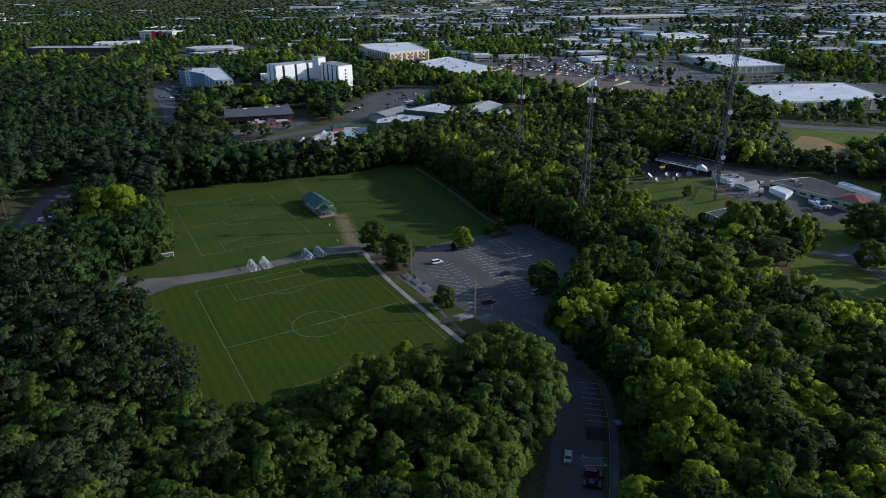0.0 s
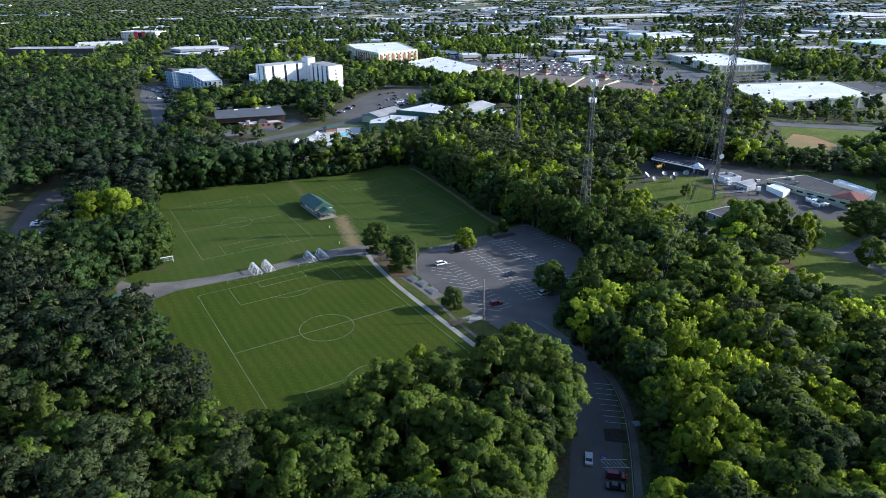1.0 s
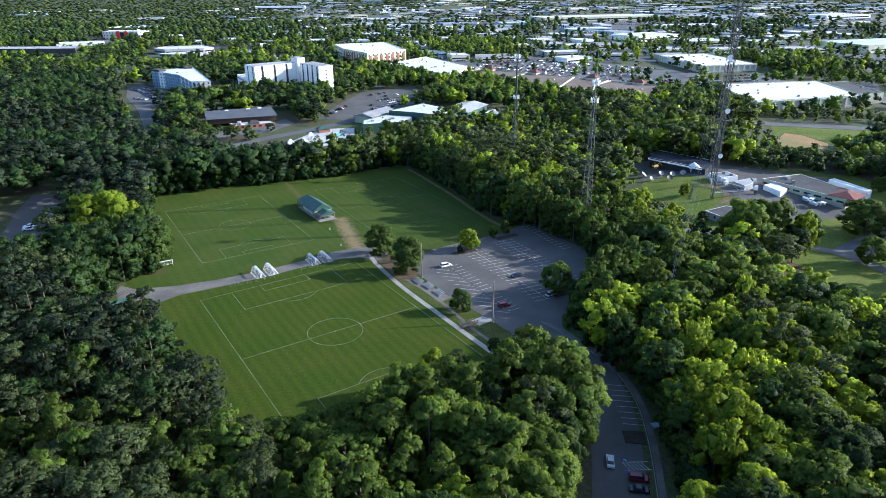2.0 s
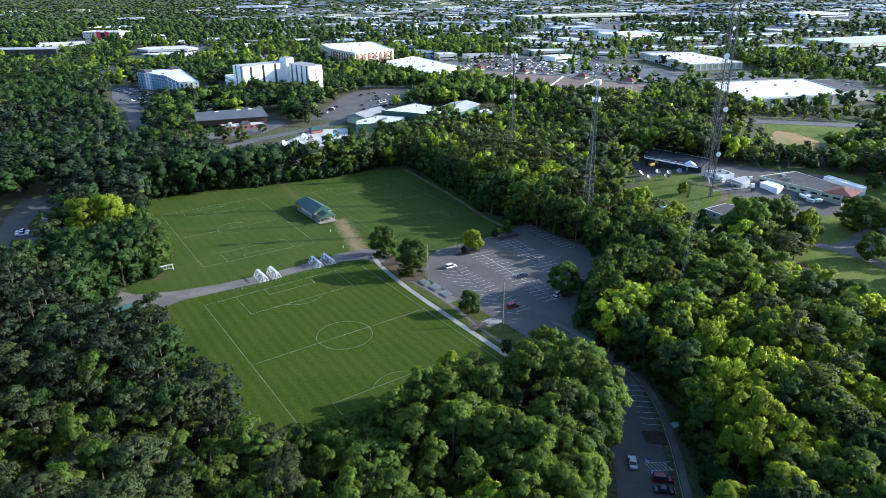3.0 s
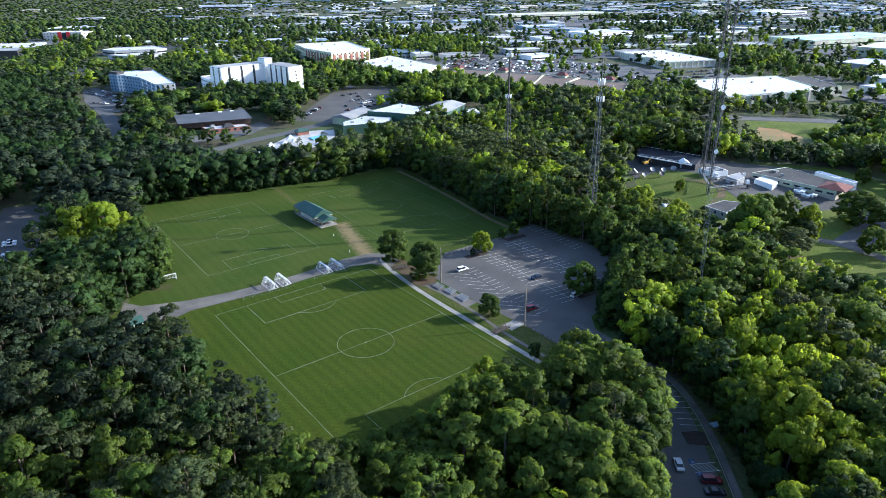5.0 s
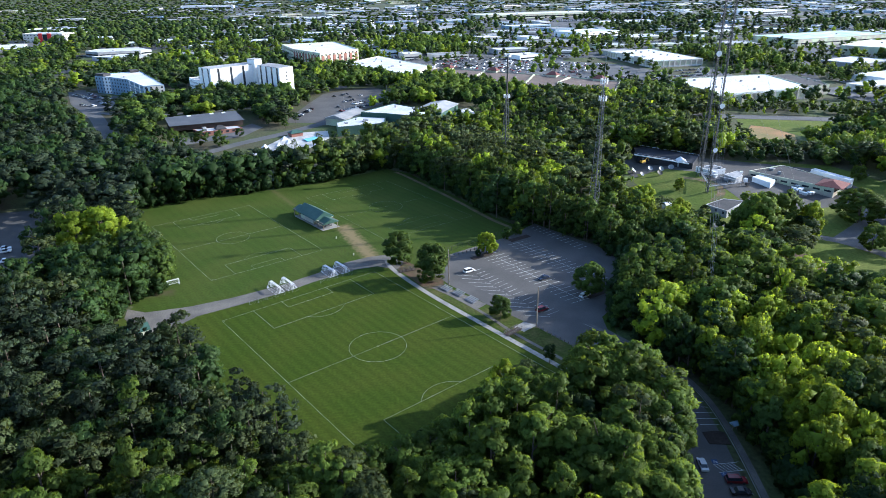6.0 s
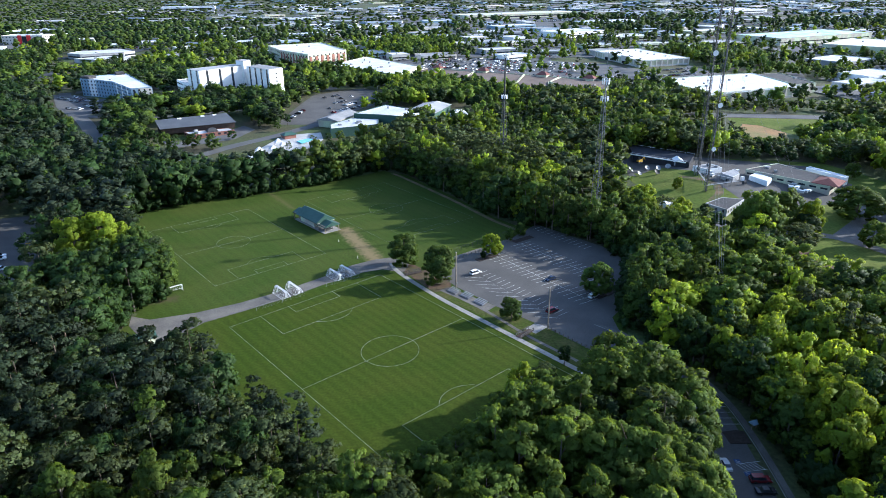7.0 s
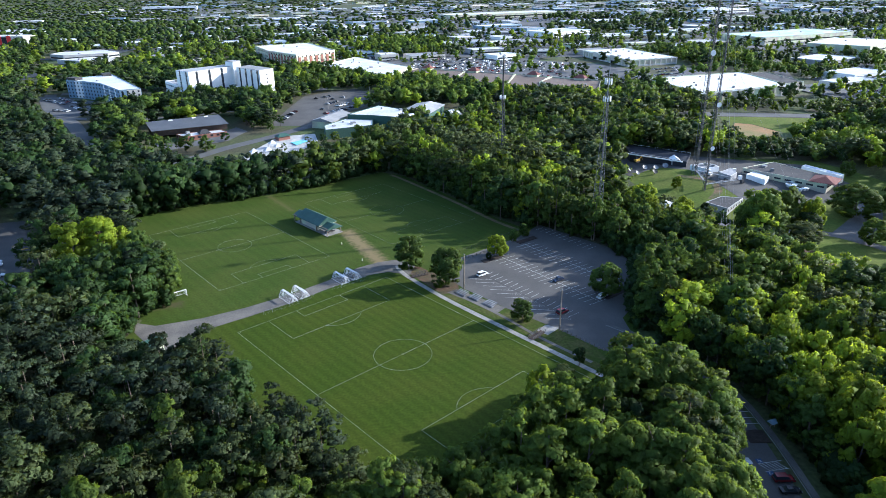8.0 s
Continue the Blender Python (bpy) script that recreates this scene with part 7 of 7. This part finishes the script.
# the larger ones, from plan
for i, (x, y, w, d, h, rot, roof, wall) in enumerate((
        (-182, 1666, 105, 60, 8, 0.1, "roof_grey", "wall_tan"), (-131, 1384, 53, 40, 7, 0.05, "roof_white", "wall_white"), (-203, 1360, 33, 30, 5, 0.1, "roof_grey", "wall_grey"),
        (-162, 1296, 26, 24, 5, 0.1, "roof_white", "wall_white"), (-154, 1976, 98, 70, 7, 0.1, "roof_white", "wall_white"), (-83, 1668, 56, 50, 7, 0.1, "roof_white", "wall_white"),
        (-21, 1973, 60, 60, 7, 0.1, "roof_grey", "wall_grey"), (198, 1687, 79, 50, 10, 0.2, "roof_white", "wall_blue"), (472, 1960, 380, 100, 11, 0.3, "roof_white", "wall_tan"),
        (340, 1520, 110, 40, 6, 0.4, "roof_white", "wall_blue"), (398, 1276, 110, 70, 9, 0.5, "roof_white", "wall_white"), (282, 1112, 58, 40, 7, 0.3, "roof_grey", "wall_grey"),
        (186, 920, 41, 30, 6, 0.4, "roof_white", "wall_white")) + ( (216, 1458, 40, 30, 5, 0.1, "roof_red", "wall_tan"), (351, 1035, 50, 40, 6, 0.3, "roof_white", "wall_tan"),
        (446, 1030, 60, 20, 6, 0.2, "roof_white", "wall_tan"), (457, 1171, 84, 60, 7, 0.2, "roof_white", "wall_tan"), (603, 1587, 165, 60, 7, 0.2, "roof_white", "wall_white"),
        (699, 1960, 83, 60, 9, 0.2, "roof_brown", "wall_tan"), (1178, 1976, 164, 80, 9, 0.3, "roof_white", "wall_white"), (727, 1343, 44, 44, 7, 0.3, "roof_white", "wall_grey"),
        (738, 1070, 230, 90, 11, 0.3, "roof_teal", "wall_tan"), (700, 880, 130, 80, 13, 0.6, "roof_white", "wall_tan"), (455, 596, 60, 24, 6, 0.3, "roof_white", "wall_grey"),
        (500, 640, 60, 36, 7, 0.3, "roof_white", "wall_white"),
        (-620, 2890, 200, 60, 14, 0.1, "roof_white", "wall_white"), (560, 760, 70, 50, 7, 0.4, "roof_white", "wall_grey"),
        (-618, 1198, 70, 40, 8, 0.3, "roof_white", "wall_white"))):
    block(x, y, w, d, h, rot, roof, wall, {"roof_white": "large flat white-roofed commercial building in the town", "roof_grey": "flat grey-roofed commercial building in the town",
                                           "roof_teal": "large shopping mall with pale teal roofs", "roof_red": "low red-roofed shop building in the town", "roof_brown": "low brown-roofed shop building in the town"}[roof], 100 + i, 3)
y = 960.0
while y < 3900:
    gap = 44 + (y - 960) * 0.03
    x = -0.74 * y - 120
    while x < 0.95 * y + 40:
        px, py = x + rc.uniform(-0.4, 0.4) * gap, y + rc.uniform(-0.35, 0.35) * gap
        x += gap * rc.uniform(1.0, 1.7)
        side = px / py
        p = 0.14 if side < -0.3 else (0.62 if side < -0.08 else 0.95)
        if py > 2900:
            p *= 0.5
        if noise.noise(Vector((px * 0.003, py * 0.003, 9.0))) < -0.18:
            p *= 0.25
        if rc.random() > p or not free(px, py):
            continue
        w, d = rc.uniform(22, 60) * (1 + (py - 960) / 3000), rc.uniform(20, 46) * (1 + (py - 960) / 3000)
        if any(math.hypot(px - a, py - b2) < c + w * 0.5 for a, b2, c in placed) or any(not free(px + k * w / 2, py + j * d / 2) for k in (-1, 1) for j in (-1, 1)):
            continue
        roof, wall = rc.choice(ROOFS), rc.choice(WALLS)
        block(px, py, w, d, rc.uniform(4.5, 8.5), rc.choice((0.12, 0.2, 0.45, 0.3, 0.2, -0.2)), roof, wall,
              {"roof_white": "flat white-roofed commercial building in the town", "roof_grey": "flat grey-roofed commercial building in the town", "roof_dark": "flat dark-roofed commercial building in the town",
               "roof_brown": "flat brown-roofed commercial building in the town"}[roof], rc.randrange(10 ** 6), 2 if py < 2000 else 0)
    y += gap * 0.9
b = thing("distant_buildings", 0, 0, 0, 0, "many flat-roofed buildings of the town far off", "town", "", "stuff")
for k, g in FAR_B.items():
    tagged(part("roofs" if k.startswith("roof") else "walls", g, M[k], b), kind="stuff")

# paved ground of the town, one lot round each building
g = Geo()
for i, (x, y, r) in enumerate(placed):
    w = r * rc.uniform(1.5, 2.3)
    a0 = rc.uniform(-0.3, 0.1)
    g.box(x + rc.uniform(-10, 10), y - r * 0.5, 5.6, w * 1.5, w * 0.9, 0.5 + 0.012 * (i % 20), a0)
single("town_pavement", g, M["road"], "pale asphalt lots and streets of the town", "pavement", "structure")
for k, pts in enumerate(([(-900, 1050), (-300, 1090), (200, 1010), (700, 1240)], [(-300, 1560), (200, 1600), (900, 1450)], [(-500, 2150), (300, 2180), (1300, 1820)], [(200, 900), (260, 1500), (300, 2600)],
                         [(-420, 740), (-390, 1050), (-330, 1600)], [(-320, 735), (-150, 760), (-60, 700)], [(420, 640), (620, 1000), (760, 1500)])):
    drape("street", ribbon(curve_pts(pts, 5), 16), M["road"], 0.75 + 0.02 * k if pts[0][1] > 800 else 0.2, "pale street through the town", "road", 400.0)

# cars in the lots of the town, too small to pick apart
PLAZA = [(-14, 925), (44, 806), (90, 764), (176, 690), (232, 650), (300, 720), (290, 830), (210, 900), (120, 960)]
FAR_C = collections.defaultdict(Geo)


def far_car(x, y, a, p):
    z = gz(x, y) + 0.6
    g = FAR_C[p]
    g.box(x, y, z + 0.3, 4.6, 1.85, 0.6, a)
    g.box(x, y, z + 0.9, 2.5, 1.6, 0.5, a)
    FAR_C["glass"].box(x, y, z + 0.95, 2.62, 1.5, 0.3, a)


for x, y, r in placed:
    if y < 2300 and x > -0.33 * y:
        for j in range(2):
            dx, dy = 3.1, rc.uniform(-0.1, 0.9)
            for i in range(int(r * 0.34)):
                if rc.random() < 0.6:
                    far_car(x - r * 0.55 + dx * i, y - r * (0.8 + 0.35 * j) + dy * i, math.atan2(dy, dx) + math.pi / 2, rc.choice(PAINTS))
for j in range(14):
    for i in range(70):
        v = (j // 2) * 21 + (j % 2) * 6
        x, y = 30 + 0.78 * 2.9 * i + 0.62 * v, 850 - 0.62 * 2.9 * i + 0.78 * v
        if rc.random() < 0.24 and inside(x, y, PLAZA) and not any(math.hypot(x - a, y - b2) < c * 0.7 for a, b2, c in placed):
            far_car(x, y, 0.9 + rc.choice((0, math.pi)), rc.choice(PAINTS))
b = thing("distant_vehicles", 0, 0, 0, 0, "many parked cars and vans in the lots of the town", "cars", "", "stuff")
for k, g in FAR_C.items():
    tagged(part("vehicles", g, M[k], b), kind="stuff")

# trees of the town and the woods beyond
town, far = [], []
y = 440.0
while y < 1250:
    step = 9.5 + (y - 440) * 0.006
    x = -0.78 * y - 130
    while x < 0.95 * y + 30:
        px, py = x + rc.uniform(-4, 4), y + rc.uniform(-4, 4)
        x += step
        n = noise.noise(Vector((px * 0.012, py * 0.012, 5.0)))
        dense = (1.1 if py < 760 else 0.9) + n if px < -40 or py < 600 else 0.48 + n
        if rc.random() > dense or not free(px, py) or any(math.hypot(px - a, py - b2) < c * 0.8 for a, b2, c in placed):
            continue
        if inside(px, py, PLAZA) and rc.random() > 0.16:
            continue
        kind = rc.choice(("oak", "gum", "poplar", "pine", "gum", "oak", "darkpine", "maple"))
        if px < -90 and py < 800 and rc.random() < 0.7:
            kind = rc.choice(("gum", "darkpine"))
        town.append((kind, px, py, rc.uniform(8, 17), rc.uniform(1.1, 1.7) if px < -40 else rc.uniform(1.0, 1.3), 4 if py > 620 else 3))
    y += step
for (x0, y0), (x1, y1), n, h in (((262, 528), (430, 486), 20, 7), ((-192, 636), (-112, 628), 22, 15), ((-112, 632), (-60, 690), 12, 13), ((-60, 690), (20, 700), 14, 13), ((-60, 832), (-4, 716), 14, 12),
                                 ((-85, 850), (-66, 842), 4, 12), ((24, 700), (110, 606), 16, 14), ((-120, 556), (-92, 640), 10, 12), ((210, 640), (300, 720), 10, 9), ((240, 760), (170, 800), 8, 9),
                                 ((330, 700), (420, 690), 10, 12), ((40, 880), (120, 960), 9, 10), ((400, 760), (470, 640), 16, 12), ((-212, 640), (-190, 600), 6, 12)):
    for i in range(n):
        t = (i + rc.uniform(0.1, 0.9)) / n
        town.append((rc.choice(("oak", "gum", "poplar", "oak")), x0 + (x1 - x0) * t + rc.uniform(-4, 4), y0 + (y1 - y0) * t + rc.uniform(-4, 4), h * rc.uniform(0.75, 1.2), 1.2, 3))
for poly, step, h in (([(-15, 596), (45, 590), (112, 604), (28, 706), (-6, 690)], 8.5, 14), ([(-180, 578), (-125, 578), (-112, 640), (-150, 648), (-200, 638)], 8.5, 13),
                      ([(-115, 650), (-85, 680), (-65, 830), (-95, 850), (-130, 720)], 10, 13), ([(-250, 612), (-190, 604), (-170, 640), (-190, 655), (-232, 632)], 8.5, 11), ([(231, 386), (258, 342), (330, 372), (352, 424), (290, 430), (262, 412)], 8.5, 13), ([(-242, 600), (-222, 530), (-190, 452), (-150, 444), (-186, 505), (-204, 545), (-205, 600)], 7.5, 14),
                      ([(10, 960), (110, 985), (140, 1150), (40, 1230), (-20, 1100)], 12, 15), ([(395, 770), (470, 760), (520, 930), (420, 960)], 11, 14),
                      ) + (([(-148, 571), (-126, 549), (-106, 534), (-98, 600), (-112, 640), (-150, 646), (-190, 604), (-196, 560)], 8, 12), ([(-60, 705), (10, 706), (-10, 730), (-62, 760)], 10, 11), ([(150, 560), (200, 545), (255, 530), (255, 640), (215, 640)], 11, 10),
                      ([(-300, 740), (-200, 730), (-160, 800), (-220, 900), (-330, 880)], 10, 13), ([(380, 600), (450, 620), (560, 700), (480, 760)], 12, 9)):
    xs, ys = [q[0] for q in poly], [q[1] for q in poly]
    y = min(ys)
    while y < max(ys):
        x = min(xs)
        while x < max(xs):
            px, py = x + rc.uniform(-0.4, 0.4) * step, y + rc.uniform(-0.4, 0.4) * step
            x += step
            if inside(px, py, poly) and not any(inside(px, py, f) for f in FOOT):
                town.append((rc.choice(("oak", "oak", "gum", "poplar", "maple") if px > -90 else ("gum", "gum", "oak", "darkpine")), px, py, h * rc.uniform(0.75, 1.2), rc.uniform(1.0, 1.3), 3 if py < 660 else 4))
        y += step * 0.9
for i in range(95):
    t, o = rc.random(), rc.uniform(11, 42)
    x, y = 222 + 330 * t, 512 - 118 * t
    town.append((rc.choice(("oak", "gum", "pine", "poplar")), x + o * 0.34, y + o * 0.94 + 2, rc.uniform(4, 7), 1.25, 3))
for i in range(60):
    x, y = rc.uniform(-135, -20), rc.uniform(560, 720)
    if inside(x, y, [(-120, 560), (-108, 545), (-96, 640), (-78, 680), (-40, 712), (-30, 720), (-110, 700)]) and not any(inside(x, y, f) for f in FOOT):
        town.append((rc.choice(("oak", "gum", "poplar", "maple")), x, y, rc.uniform(9, 13), 1.2, 3))
for x, y, r in placed:
    if y < 1750 and x > -0.3 * y:
        for i in range(3):
            a, k = rc.uniform(0, 6.28), r * rc.uniform(0.85, 1.35)
            town.append((rc.choice(("oak", "poplar", "maple", "oak")), x + k * math.cos(a), y + k * math.sin(a), rc.uniform(5, 9), 1.3, 4))
for i in range(620):
    x, y = rc.uniform(112, 305), rc.uniform(335, 430)
    if inside(x, y, [(122, 416), (150, 392), (176, 370), (214, 350), (240, 336), (300, 346), (304, 412), (286, 408), (240, 382), (205, 396), (160, 430)]):
        town.append((rc.choice(("oak", "gum", "gum", "pine")), x, y, rc.uniform(6, 9.5), 1.25, 3))
for x, y, h, k in ((-159, 483, 11, "shade"), (-145, 477, 11, "shade"), (-117, 543, 10, "gum"), (-111, 536, 11, "shade"), (-105, 529, 9, "gum"), (-123, 549, 11, "gum"), (-98, 537, 10, "gum"), (-136, 504, 6, "bush"), (-188, 472, 12, "gum"), (-196, 480, 13, "gum"), (-180, 462, 10, "oak"), (-104, 520, 7, "oak"), (-118, 530, 8, "gum"), (-124, 545, 11, "oak"), (-116, 556, 12, "gum"), (-128, 557, 13, "oak"), (-121, 567, 12, "gum"), (-112, 576, 13, "oak"), (-107, 560, 11, "oak"), (-104, 548, 11, "gum"), (-132, 573, 12, "gum"), (-141, 581, 13, "oak"), (-170, 470, 12, "gum"), (-177, 479, 13, "oak"), (-187, 490, 13, "gum"), (-193, 500, 12, "gum"), (-200, 512, 12, "oak"),
                   (-76, 468, 10, "pine"), (-66, 474, 9, "gum"), (-58, 480, 9, "oak"), (-92, 452, 10, "pine"), (-176, 505, 5, "bush"), (-165, 486, 7, "gum")):
    town.append((k, x, y, h, 1.1, 2))
wood("town_trees", town, "leafy street and garden trees of the town")
y = 1250.0
while y < 4940:
    step = 13 + (y - 1250) * 0.0085
    x = -0.76 * y - 130
    while x < 0.95 * y + 40:
        px, py = x + rc.uniform(-0.45, 0.45) * step, y + rc.uniform(-0.45, 0.45) * step
        x += step
        n = noise.noise(Vector((px * 0.004, py * 0.004, 5.0)))
        side = px / py
        dense = (0.95 if side < -0.2 else 0.42) + n * 1.1 + (0.5 if py > 3300 else 0)
        if rc.random() > dense or math.hypot(px + 30, py) > 4960 or any(math.hypot(px - a, py - b2) < c * 0.8 for a, b2, c in placed):
            continue
        far.append((rc.choice(("oak", "gum", "poplar", "pine", "gum", "oak", "darkpine")), px, py, rc.uniform(10, 21), rc.uniform(1.0, 1.5) * (1 + (py - 1250) / 1700), 5 if py < 1800 else 6))
    y += step * 0.9
wood("far_woods", far, "distant woods between the roofs of the town")
for px, py in ((-60, 590), (-20, 640), (10, 630)):
    b = thing("lot_lamp", px, py, gz(px, py), 0, "tall steel lamp post in the car park", "lamp post", "lamp posts in the car park")
    part("shaft", Geo().tube((0, 0, 0), (0, 0, 11), 0.16, 0.1, 6), M["steel"], b)
    part("lamp_head", Geo().box(0.6, 0, 10.8, 1.2, 0.4, 0.2).box(-0.6, 0, 10.8, 1.2, 0.4, 0.2), M["dark_steel"], b)
